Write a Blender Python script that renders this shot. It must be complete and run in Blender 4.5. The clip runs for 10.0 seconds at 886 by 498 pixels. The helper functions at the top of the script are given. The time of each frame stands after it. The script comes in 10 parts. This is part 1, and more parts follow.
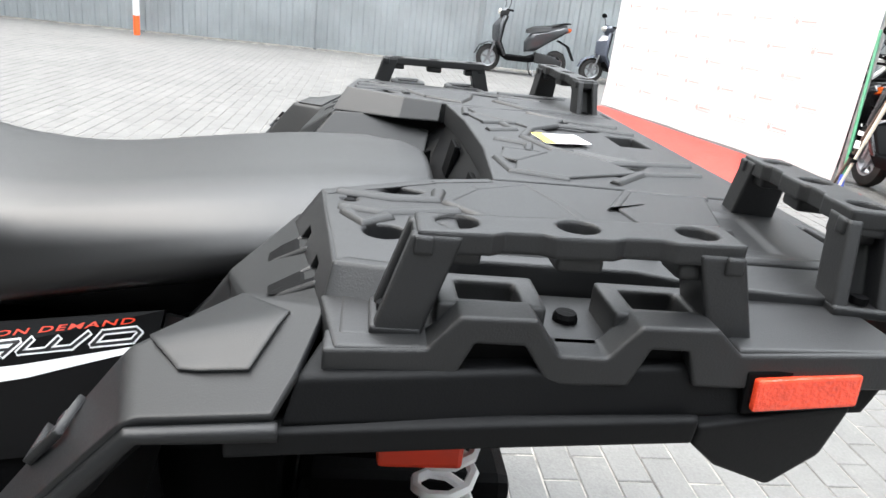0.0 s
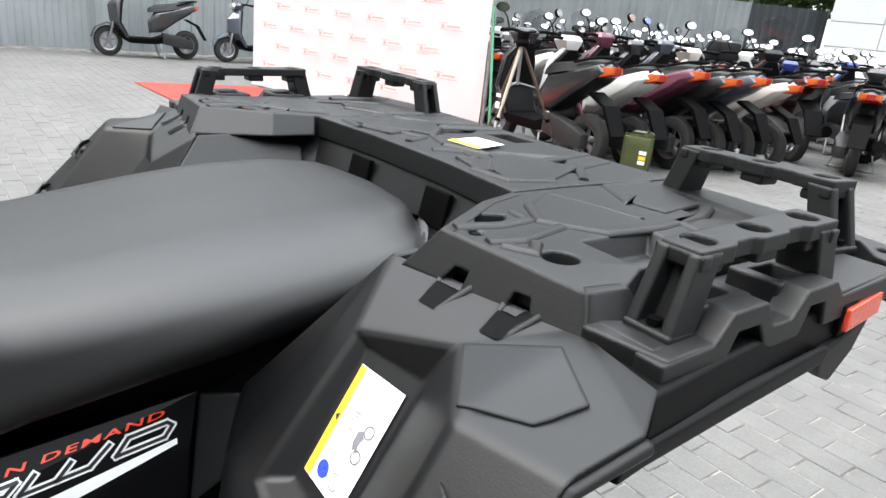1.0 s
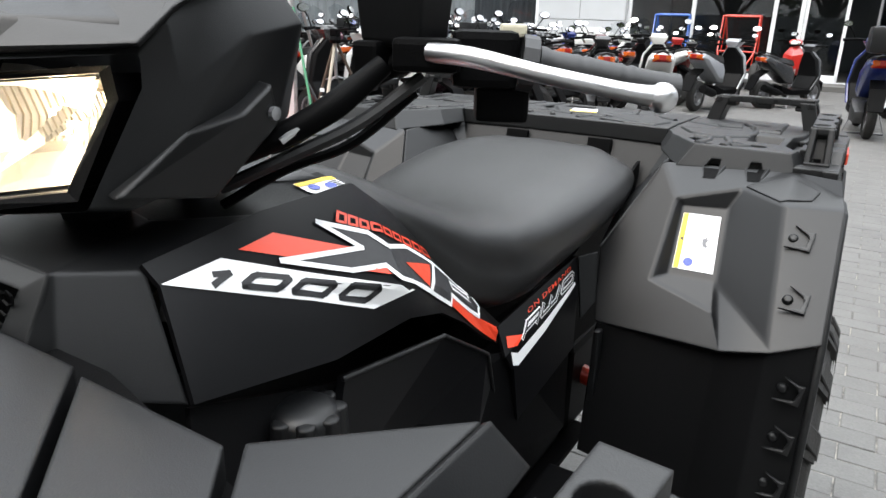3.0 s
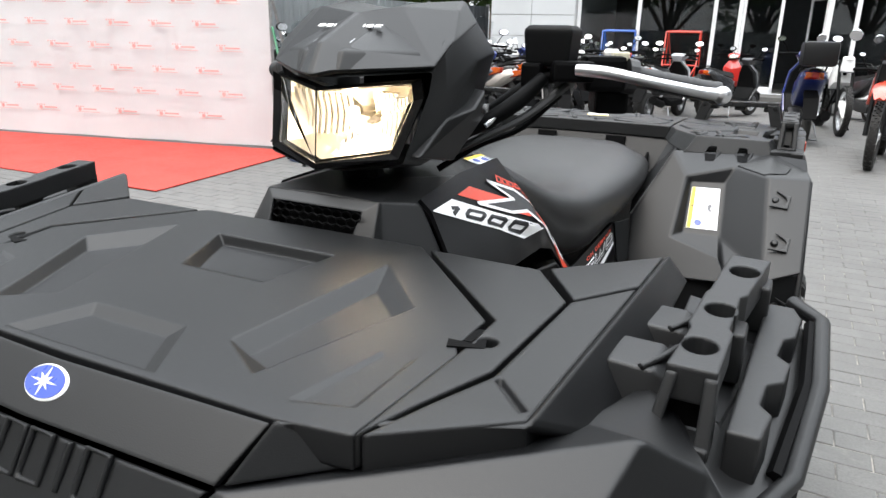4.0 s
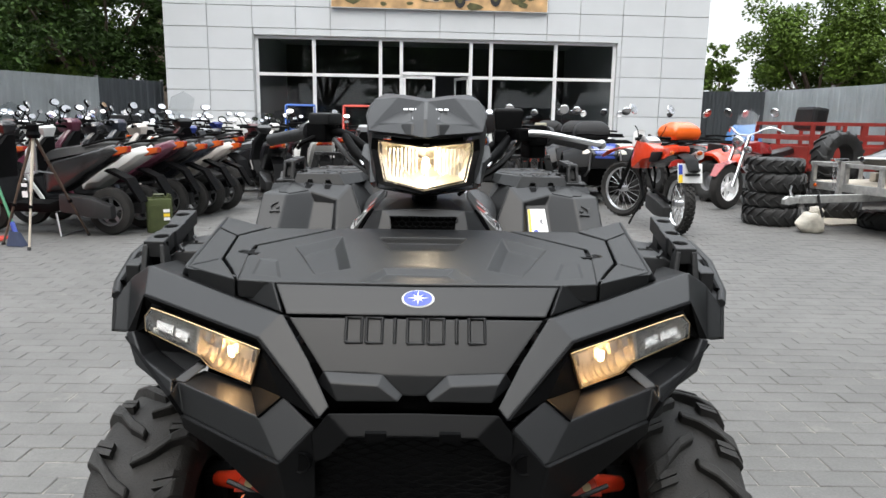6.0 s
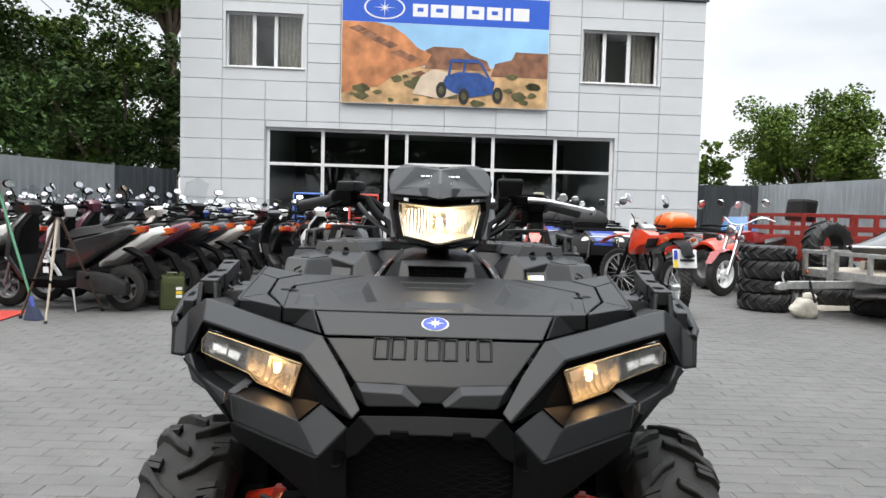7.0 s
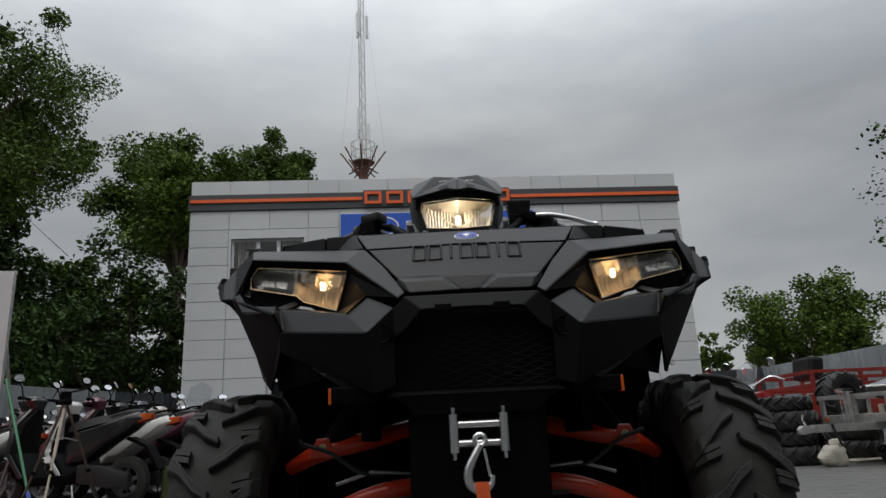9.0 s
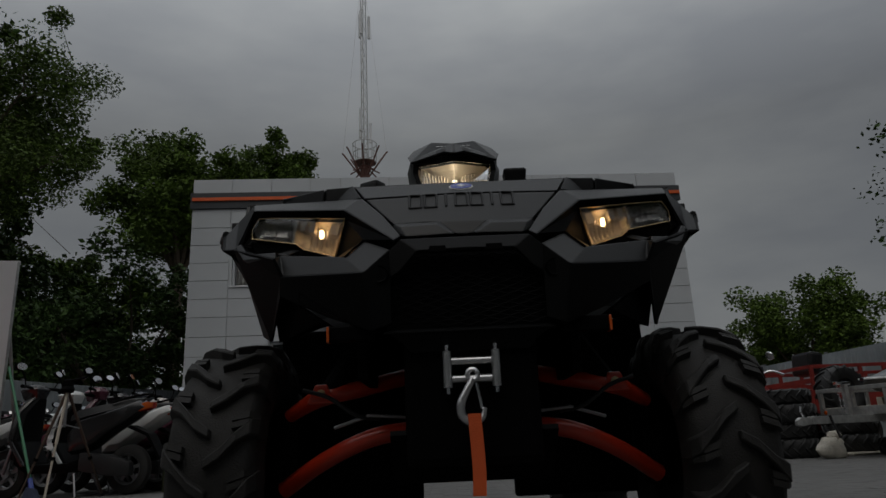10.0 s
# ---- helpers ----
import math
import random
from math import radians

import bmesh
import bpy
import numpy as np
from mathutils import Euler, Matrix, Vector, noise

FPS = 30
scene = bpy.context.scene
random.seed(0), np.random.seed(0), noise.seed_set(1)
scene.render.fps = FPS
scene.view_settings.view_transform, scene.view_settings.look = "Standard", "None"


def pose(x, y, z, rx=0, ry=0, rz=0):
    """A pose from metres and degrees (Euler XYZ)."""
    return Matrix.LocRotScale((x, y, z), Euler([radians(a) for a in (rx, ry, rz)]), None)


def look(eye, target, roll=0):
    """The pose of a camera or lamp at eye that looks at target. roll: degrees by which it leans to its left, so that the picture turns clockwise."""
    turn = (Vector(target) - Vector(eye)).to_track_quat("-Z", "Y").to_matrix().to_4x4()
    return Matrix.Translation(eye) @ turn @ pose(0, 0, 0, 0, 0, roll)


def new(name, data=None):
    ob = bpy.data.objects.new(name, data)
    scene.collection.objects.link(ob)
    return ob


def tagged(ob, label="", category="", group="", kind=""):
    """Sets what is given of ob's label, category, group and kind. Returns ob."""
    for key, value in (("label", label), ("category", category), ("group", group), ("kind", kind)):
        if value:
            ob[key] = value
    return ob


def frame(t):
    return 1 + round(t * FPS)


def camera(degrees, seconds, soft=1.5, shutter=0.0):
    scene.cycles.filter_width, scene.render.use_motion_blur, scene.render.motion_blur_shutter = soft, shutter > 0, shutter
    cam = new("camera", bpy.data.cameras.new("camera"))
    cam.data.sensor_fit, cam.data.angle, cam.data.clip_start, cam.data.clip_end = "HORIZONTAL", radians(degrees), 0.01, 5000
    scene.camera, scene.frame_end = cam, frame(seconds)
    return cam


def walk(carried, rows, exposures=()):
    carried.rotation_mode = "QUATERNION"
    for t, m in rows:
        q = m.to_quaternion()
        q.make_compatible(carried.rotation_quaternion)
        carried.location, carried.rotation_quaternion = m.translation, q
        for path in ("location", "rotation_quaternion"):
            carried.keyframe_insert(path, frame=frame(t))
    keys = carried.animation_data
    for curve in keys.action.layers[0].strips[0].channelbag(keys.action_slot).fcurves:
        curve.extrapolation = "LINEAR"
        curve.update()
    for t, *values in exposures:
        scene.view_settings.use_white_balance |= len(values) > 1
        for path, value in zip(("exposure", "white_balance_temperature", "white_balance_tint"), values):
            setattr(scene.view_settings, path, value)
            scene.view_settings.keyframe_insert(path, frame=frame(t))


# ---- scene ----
cam = camera(65.4, 10.0)
PATH = [
    (0, (0.923, 0.626, 1.136), (-0.938, 0.882, 0.449), 6.7),
    (0.3, (0.9, 0.506, 1.138), (-0.877, 1.113, 0.451), 5.9),
    (0.5, (0.882, 0.436, 1.149), (-0.843, 1.184, 0.467), 6.0),
    (0.6, (0.855, 0.387, 1.14), (-0.818, 1.287, 0.518), 6.7),
    (1, (0.802, 0.232, 1.149), (-0.687, 1.401, 0.504), 6.1),
    (1.2, (0.779, 0.132, 1.155), (-0.643, 1.367, 0.48), 5.6),
    (1.5, (0.742, -0.017, 1.156), (-0.539, 1.36, 0.474), 3.7),
    (1.7, (0.753, -0.107, 1.154), (-0.488, 1.296, 0.452), 2.0),
    (2, (0.72, -0.272, 1.163), (-0.471, 1.19, 0.495), 2.1),
    (2.3, (0.698, -0.41, 1.16), (-0.487, 1.064, 0.51), 1.4),
    (2.5, (0.686, -0.491, 1.18), (-0.48, 1.003, 0.542), 1.4),
    (2.7, (0.66, -0.577, 1.179), (-0.456, 0.96, 0.555), 2.2),
    (3, (0.592, -0.715, 1.163), (-0.384, 0.915, 0.537), 1.8),
    (3.2, (0.592, -0.812, 1.184), (-0.377, 0.813, 0.535), 1.0),
    (4.3, (0.49, -1.308, 1.172), (-0.202, 0.48, 0.605), 1.6),
    (4.5, (0.435, -1.389, 1.17), (-0.07, 0.445, 0.554), 1.5),
    (4.7, (0.378, -1.465, 1.152), (0.014, 0.391, 0.5), -0.1),
    (5, (0.289, -1.602, 1.161), (0.065, 0.303, 0.595), 0.9),
    (5.2, (0.222, -1.685, 1.151), (0.076, 0.236, 0.613), 0.1),
    (5.5, (0.134, -1.792, 1.183), (0.038, 0.158, 0.747), -1.2),
    (5.7, (0.073, -1.849, 1.176), (0.056, 0.107, 0.758), -0.6),
    (6.8, (0.012, -2.139, 1.134), (-0.009, -0.145, 0.99), 3.0),
    (7, (0.012, -2.176, 1.1), (0.014, -0.179, 0.99), 1.5),
    (7.2, (-0.002, -2.226, 1.059), (0.062, -0.228, 0.992), 0.4),
    (7.5, (-0.02, -2.22, 0.949), (0.059, -0.223, 1.001), 0.2),
    (7.8, (-0.051, -2.253, 0.82), (-0.014, -0.262, 0.999), -0.7),
    (8, (-0.056, -2.238, 0.739), (-0.001, -0.261, 1.039), -1.7),
    (8.2, (-0.058, -2.255, 0.655), (0.008, -0.293, 1.039), -2.1),
    (8.5, (-0.056, -2.24, 0.572), (0.007, -0.29, 1.016), -3.2),
    (9, (-0.059, -2.259, 0.464), (-0.045, -0.332, 1.0), -2.8),
    (9.5, (-0.047, -2.271, 0.405), (-0.041, -0.352, 0.969), -3.0),
    (10, (-0.051, -2.272, 0.342), (-0.041, -0.347, 0.884), -2.6),
]
walk(cam, [(t, look(eye, target, roll)) for t, eye, target, roll in PATH],
     [(0.0, 1.52), (0.5, 1.32), (1.0, 1.15), (1.5, 1.05), (2.5, 0.85), (3.2, 0.8), (4.5, 0.8), (5.0, 0.6), (5.5, 0.52), (7.0, 0.42), (8.0, 0.3), (8.5, -0.5), (9.0, -1.04), (9.5, -1.54), (10.0, -2.33)])

# ---- daylight: overcast sky with a wide, weak sun ----
world = bpy.data.worlds.new("world")
scene.world = world
world.use_nodes = True
wn, wl = world.node_tree.nodes, world.node_tree.links
sky = wn.new("ShaderNodeTexSky")
sky.sky_type = "NISHITA"
sky.sun_disc = False
sky.sun_elevation, sky.sun_rotation = radians(52), radians(200)
sky.dust_density, sky.air_density = 6.0, 1.5
coord = wn.new("ShaderNodeTexCoord")
mapping = wn.new("ShaderNodeMapping")
mapping.inputs["Scale"].default_value = (1.0, 1.0, 3.0)
clouds = wn.new("ShaderNodeTexNoise")
clouds.inputs["Scale"].default_value = 2.2
clouds.inputs["Detail"].default_value = 5.0
clouds.inputs["Roughness"].default_value = 0.5
shade = wn.new("ShaderNodeValToRGB")
shade.color_ramp.elements[0].position, shade.color_ramp.elements[0].color = 0.36, (4.6, 4.85, 5.2, 1)
shade.color_ramp.elements[1].position, shade.color_ramp.elements[1].color = 0.66, (6.85, 7.1, 7.15, 1)
mixer = wn.new("ShaderNodeMixRGB")
mixer.inputs["Fac"].default_value = 0.9
wl.new(coord.outputs["Generated"], mapping.inputs["Vector"])
wl.new(mapping.outputs["Vector"], clouds.inputs["Vector"])
wl.new(clouds.outputs["Fac"], shade.inputs["Fac"])
wl.new(sky.outputs["Color"], mixer.inputs["Color1"])
wl.new(shade.outputs["Color"], mixer.inputs["Color2"])
# an overcast sky is brighter overhead than at the horizon
split = wn.new("ShaderNodeSeparateXYZ")
lift = wn.new("ShaderNodeMapRange")
lift.inputs["From Min"].default_value, lift.inputs["From Max"].default_value = 0.40, 1.0
lift.inputs["To Min"].default_value, lift.inputs["To Max"].default_value = 1.0, 4.8
scaled = wn.new("ShaderNodeVectorMath")
scaled.operation = "SCALE"
wl.new(coord.outputs["Generated"], split.inputs["Vector"])
wl.new(split.outputs["Z"], lift.inputs["Value"])
wl.new(mixer.outputs["Color"], scaled.inputs[0])
wl.new(lift.outputs["Result"], scaled.inputs["Scale"])
wl.new(scaled.outputs["Vector"], wn["Background"].inputs["Color"])
wn["Background"].inputs["Strength"].default_value = 0.14

sun = new("sun", bpy.data.lights.new("sun", "SUN"))
sun.data.energy, sun.data.angle, sun.data.color = 0.6, radians(25), (1.0, 0.97, 0.93)
sun.matrix_world = look((0, 0, 30), (4, 12, 11))

MOULDED = set()

# ---- materials ----
def material(name, base, rough=0.5, metal=0.0, spot=0.12, size=6.0, fine=120.0, bump=0.05, spec=0.5, rough_var=0.1, emit=None, coat=0.0, pieces=0.0, islands=0.0, edge=0.0):
    """A surface with stains at one scale, grain and relief at another; pieces: how far single objects differ."""
    m = bpy.data.materials.new(name)
    m.use_nodes = True
    n, l = m.node_tree.nodes, m.node_tree.links
    b = n["Principled BSDF"]
    tc = n.new("ShaderNodeTexCoord")
    big = n.new("ShaderNodeTexNoise")
    big.inputs["Scale"].default_value, big.inputs["Detail"].default_value = size, 4.0
    small = n.new("ShaderNodeTexNoise")
    small.inputs["Scale"].default_value, small.inputs["Detail"].default_value = fine, 3.0
    l.new(tc.outputs["Object"], big.inputs["Vector"])
    l.new(tc.outputs["Object"], small.inputs["Vector"])
    ramp = n.new("ShaderNodeMapRange")
    ramp.inputs["From Min"].default_value, ramp.inputs["From Max"].default_value = 0.3, 0.7
    ramp.inputs["To Min"].default_value, ramp.inputs["To Max"].default_value = 1 - spot, 1 + spot
    l.new(big.outputs["Fac"], ramp.inputs["Value"])
    value = ramp.outputs["Result"]
    if pieces or islands:
        info = n.new("ShaderNodeNewGeometry" if islands else "ShaderNodeObjectInfo")
        pr = n.new("ShaderNodeMapRange")
        pr.inputs["To Min"].default_value, pr.inputs["To Max"].default_value = 1 - pieces - islands, 1 + pieces + islands
        l.new(info.outputs["Random Per Island" if islands else "Random"], pr.inputs["Value"])
        mul = n.new("ShaderNodeMath")
        mul.operation = "MULTIPLY"
        l.new(value, mul.inputs[0])
        l.new(pr.outputs["Result"], mul.inputs[1])
        value = mul.outputs["Value"]
    hue = n.new("ShaderNodeHueSaturation")
    hue.inputs["Color"].default_value = (*base, 1)
    l.new(value, hue.inputs["Value"])
    l.new(hue.outputs["Color"], b.inputs["Base Color"])
    rr = n.new("ShaderNodeMapRange")
    rr.inputs["To Min"].default_value, rr.inputs["To Max"].default_value = max(0.02, rough - rough_var), min(1.0, rough + rough_var)
    l.new(small.outputs["Fac"], rr.inputs["Value"])
    l.new(rr.outputs["Result"], b.inputs["Roughness"])
    b.inputs["Metallic"].default_value = metal
    b.inputs["Specular IOR Level"].default_value = spec
    b.inputs["Coat Weight"].default_value = coat
    b.inputs["Coat Roughness"].default_value = 0.08
    if bump:
        bp = n.new("ShaderNodeBump")
        bp.inputs["Strength"].default_value, bp.inputs["Distance"].default_value = bump, 0.01
        l.new(small.outputs["Fac"], bp.inputs["Height"])
        l.new(bp.outputs["Normal"], b.inputs["Normal"])
    if edge:
        # moulded corners are slightly rounded
        soft = n.new("ShaderNodeBevel")
        soft.samples = 4
        soft.inputs["Radius"].default_value = edge
        l.new(soft.outputs["Normal"], bp.inputs["Normal"])
    if emit:
        b.inputs["Emission Color"].default_value, b.inputs["Emission Strength"].default_value = (*emit[0], 1), emit[1]
    return m


def glass(name, color=(1, 1, 1), rough=0.02, alpha=0.0):
    m = bpy.data.materials.new(name)
    m.use_nodes = True
    b = m.node_tree.nodes["Principled BSDF"]
    b.inputs["Base Color"].default_value = (*color, 1)
    b.inputs["Roughness"].default_value = rough
    b.inputs["Transmission Weight"].default_value = 1.0 - alpha
    b.inputs["IOR"].default_value = 1.45
    return m


plastic = material("moulded_plastic", (0.0030, 0.0032, 0.0037), 0.43, spot=0.2, size=5, fine=900, bump=0.06, spec=0.40, edge=0.0045)
plastic_rack = material("rack_plastic", (0.0040, 0.0042, 0.0047), 0.47, spot=0.2, size=7, fine=700, bump=0.08, spec=0.50, edge=0.0045)
# near-black so recesses and undersides read as shade; also real black parts
plastic_deep = material("black_and_shade_plastic", (0.0015, 0.0015, 0.0017), 0.55, spot=0.2, size=8, fine=600, bump=0.1, spec=0.06)
# darker copy of moulded plastic: paints shade on low faces; also plain trim
plastic_dim = material("trim_and_shade_plastic", (0.0030, 0.0031, 0.0034), 0.5, spot=0.2, size=6, fine=800, bump=0.06, spec=0.12, edge=0.004)
MOULDED.update((plastic, plastic_rack, plastic_dim))
gloss_black = material("gloss_black_panel", (0.003, 0.003, 0.0035), 0.36, spot=0.1, fine=400, bump=0.01, spec=0.15)
vinyl = material("seat_vinyl", (0.0036, 0.0036, 0.0040), 0.40, spot=0.10, size=4, fine=1400, bump=0.14, spec=0.55)
rubber = material("tyre_rubber", (0.013, 0.012, 0.011), 0.72, spot=0.4, size=14, fine=260, bump=0.25)
rubber_grip = material("grip_rubber", (0.009, 0.009, 0.010), 0.5, spot=0.1, fine=1500, bump=0.03)
chrome = material("chrome", (0.7, 0.7, 0.72), 0.16, 1.0, spot=0.05, bump=0.0)
alloy = material("brushed_aluminium", (0.66, 0.66, 0.67), 0.33, 1.0, spot=0.06, fine=300, bump=0.03)
steel = material("dull_steel", (0.32, 0.32, 0.33), 0.45, 0.9, spot=0.15, bump=0.06)
galvanised = material("galvanised_steel", (0.42, 0.42, 0.41), 0.5, 0.75, spot=0.2, size=18, bump=0.06)
red_paint = material("red_suspension_paint", (0.50, 0.035, 0.012), 0.32, spot=0.1, bump=0.01, coat=0.3)
decal_red = material("red_decal", (0.72, 0.055, 0.02), 0.35, spot=0.04, bump=0.0)
decal_white = material("white_decal", (0.78, 0.78, 0.78), 0.4, spot=0.03, bump=0.0)
decal_yellow = material("yellow_decal", (0.75, 0.52, 0.03), 0.45, spot=0.03, bump=0.0)
decal_blue = material("blue_decal", (0.03, 0.06, 0.36), 0.3, spot=0.05, bump=0.0)
decal_grey = material("grey_print", (0.13, 0.13, 0.14), 0.5, spot=0.05, bump=0.0)
decal_black = material("black_print", (0.015, 0.015, 0.017), 0.5, spot=0.05, bump=0.0)
reflector_red = material("red_reflector", (0.62, 0.05, 0.018), 0.22, spot=0.12, size=60, fine=220, bump=0.25, coat=0.4)
amber_lens = material("amber_lens", (0.50, 0.085, 0.010), 0.2, spot=0.1, size=40, fine=200, bump=0.2, coat=0.4)
red_lens = material("red_lens", (0.36, 0.016, 0.010), 0.2, spot=0.1, size=40, fine=200, bump=0.2, coat=0.4)
lens_glass = glass("clear_lens", (1, 1, 1), 0.03)
bulb_glow = material("glowing_bulb", (1, 0.8, 0.5), 0.4, emit=((1.0, 0.60, 0.26), 78.0), bump=0)
pod_glow = material("glowing_pod_bulb", (1, 0.9, 0.7), 0.4, emit=((1.0, 0.80, 0.55), 60.0), bump=0)
reflector_bowl = material("lamp_reflector", (0.9, 0.86, 0.78), 0.42, 1.0, spot=0.03, bump=0.0)
gilt = material("gilt_rim", (0.55, 0.40, 0.22), 0.35, 1.0, spot=0.05, bump=0.0)
reflector_grey = material("dull_lamp_reflector", (0.72, 0.71, 0.68), 0.30, 1.0, spot=0.05, bump=0.0)


def paving(name, base, pale, islands, patchy):
    """Worn concrete in world scale: broad dirt, pale cement smears and grit."""
    m = material(name, base, 0.68, spot=0.1, fine=70, bump=0.0, spec=0.5, pieces=0.0 if islands else 0.05, islands=0.05 if islands else 0.0)
    n, l = m.node_tree.nodes, m.node_tree.links
    b = n["Principled BSDF"]
    geo = n.new("ShaderNodeNewGeometry")
    old = b.inputs["Base Color"].links[0].from_socket
    dirt = n.new("ShaderNodeTexNoise")
    dirt.inputs["Scale"].default_value, dirt.inputs["Detail"].default_value, dirt.inputs["Roughness"].default_value = 0.8, 6.0, 0.62
    smear = n.new("ShaderNodeTexNoise")
    smear.inputs["Scale"].default_value, smear.inputs["Detail"].default_value, smear.inputs["Roughness"].default_value = 5.5, 8.0, 0.72
    grit = n.new("ShaderNodeTexNoise")
    grit.inputs["Scale"].default_value, grit.inputs["Detail"].default_value = 140.0, 3.0
    for t in (dirt, smear, grit):
        l.new(geo.outputs["Position"], t.inputs["Vector"])
    shade = n.new("ShaderNodeMapRange")
    shade.inputs["From Min"].default_value, shade.inputs["From Max"].default_value = 0.3, 0.7
    shade.inputs["To Min"].default_value, shade.inputs["To Max"].default_value = 0.82, 1.16
    l.new(dirt.outputs["Fac"], shade.inputs["Value"])
    speck = n.new("ShaderNodeMapRange")
    speck.inputs["From Min"].default_value, speck.inputs["From Max"].default_value = 0.3, 0.7
    speck.inputs["To Min"].default_value, speck.inputs["To Max"].default_value = 0.86, 1.14
    l.new(grit.outputs["Fac"], speck.inputs["Value"])
    both = n.new("ShaderNodeMath")
    both.operation = "MULTIPLY"
    l.new(shade.outputs["Result"], both.inputs[0])
    l.new(speck.outputs["Result"], both.inputs[1])
    tone = n.new("ShaderNodeVectorMath")
    tone.operation = "SCALE"
    l.new(old, tone.inputs[0])
    l.new(both.outputs["Value"], tone.inputs["Scale"])
    cover = n.new("ShaderNodeMapRange")
    cover.inputs["From Min"].default_value, cover.inputs["From Max"].default_value = patchy
    cover.inputs["To Max"].default_value = 0.85
    l.new(smear.outputs["Fac"], cover.inputs["Value"])
    blend = n.new("ShaderNodeMixRGB")
    blend.inputs["Color2"].default_value = (*pale, 1)
    l.new(cover.outputs["Result"], blend.inputs["Fac"])
    l.new(tone.outputs["Vector"], blend.inputs["Color1"])
    l.new(blend.outputs["Color"], b.inputs["Base Color"])
    bp = n.new("ShaderNodeBump")
    bp.inputs["Strength"].default_value, bp.inputs["Distance"].default_value = 0.35, 0.004
    l.new(grit.outputs["Fac"], bp.inputs["Height"])
    l.new(bp.outputs["Normal"], b.inputs["Normal"])
    return m


PAVER = (0.098, 0.0955, 0.091)
paver_mat = paving("concrete_paver", PAVER, (0.17, 0.162, 0.146), False, (0.60, 0.74))
paver_far = paving("concrete_paver_field", PAVER, (0.17, 0.162, 0.146), True, (0.60, 0.74))
joint_mat = paving("sandy_joint", (0.060, 0.056, 0.050), (0.27, 0.25, 0.22), False, (0.44, 0.56))
cladding = material("grey_composite_panel", (0.57, 0.59, 0.61), 0.42, spot=0.03, size=1.2, fine=30, bump=0.01, pieces=0.025)
cladding_gap = material("panel_joint", (0.40, 0.405, 0.41), 0.8, spot=0.1)
fence_mat = material("fence_sheet", (0.47, 0.50, 0.515), 0.45, 0.35, spot=0.12, size=1.3, fine=40, bump=0.03)
fence_dark = material("dark_fence_sheet", (0.09, 0.10, 0.11), 0.5, 0.3, spot=0.12, size=1.3, fine=40, bump=0.03)
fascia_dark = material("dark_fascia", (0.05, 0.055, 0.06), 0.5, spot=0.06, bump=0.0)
sign_orange = material("orange_sign", (0.78, 0.13, 0.03), 0.4, spot=0.05, bump=0.0)
frame_white = material("white_window_frame", (0.74, 0.75, 0.76), 0.4, spot=0.04, bump=0.0)
curtain = material("pale_curtain", (0.55, 0.54, 0.5), 0.9, spot=0.12, size=9, fine=60, bump=0.2)
banner_mat = material("banner_fabric", (0.80, 0.79, 0.79), 0.7, spot=0.03, size=2, fine=150, bump=0.05)
carpet_mat = material("red_carpet", (0.40, 0.040, 0.028), 0.95, spot=0.16, size=3, fine=240, bump=0.5)
bark = material("bark", (0.10, 0.075, 0.055), 0.95, spot=0.3, size=5, fine=40, bump=0.8)
leaf = material("green_leaf", (0.072, 0.118, 0.016), 0.62, spec=0.2, spot=0.3, size=0.6, fine=6, bump=0.0, islands=0.35)
leaf_dark = material("dark_green_leaf", (0.034, 0.066, 0.013), 0.62, spec=0.2, spot=0.35, size=0.5, fine=6, bump=0.0, islands=0.4)
wood_pale = material("weathered_wood", (0.42, 0.37, 0.30), 0.7, spot=0.15, size=8, fine=90, bump=0.2)
rock_mat = material("limestone", (0.45, 0.42, 0.36), 0.9, spot=0.25, size=12, fine=60, bump=0.6)


def paint(name, base, rough=0.25, coat=0.5):
    return material(name, base, rough, spot=0.06, size=5, fine=200, bump=0.0, coat=coat)


# ---- building helpers ----
def part(name, bm, mat, parent=None, label="", smooth=False):
    """Links a bmesh as one mesh object under a thing or a part."""
    me = bpy.data.meshes.new(name)
    bm.normal_update()
    bm.to_mesh(me)
    bm.free()
    me.materials.append(mat)
    if smooth:
        me.polygons.foreach_set("use_smooth", [True] * len(me.polygons))
        me.set_sharp_from_angle(angle=radians(40))
    ob = new(name, me)
    ob.parent = parent
    if label:
        ob["label"] = label
    if mat in MOULDED and not smooth:
        # rounded edges read soft, broad faces stay flat
        me.polygons.foreach_set("use_smooth", [True] * len(me.polygons))
        me.set_sharp_from_angle(angle=radians(18))
        mod = ob.modifiers.new("weighted", "WEIGHTED_NORMAL")
        mod.keep_sharp = True
    return ob


def thing(name, label, category, group="", kind="", at=None):
    ob = new(name)
    ob.empty_display_size = 0.1
    if at is not None:
        ob.matrix_basis = at
    return tagged(ob, label, category, group, kind)


def bevelled(bm, width, segments=2, angle=25):
    bm.normal_update()
    edges = [e for e in bm.edges if len(e.link_faces) == 2 and e.calc_face_angle(0) > radians(angle)]
    if edges and width:
        bmesh.ops.bevel(bm, geom=edges, offset=width, segments=segments, affect="EDGES", profile=0.6, clamp_overlap=True)
    return bm


def box(size, m=None, bevel=0.0, bm=None):
    """A box of that size about the origin of m."""
    fresh = bmesh.new()
    bmesh.ops.create_cube(fresh, size=1.0, matrix=Matrix.Diagonal((*size, 1)))
    bevelled(fresh, bevel, 2 if bevel else 1)
    if m is not None:
        bmesh.ops.transform(fresh, matrix=m, verts=fresh.verts)
    return join(bm, fresh)


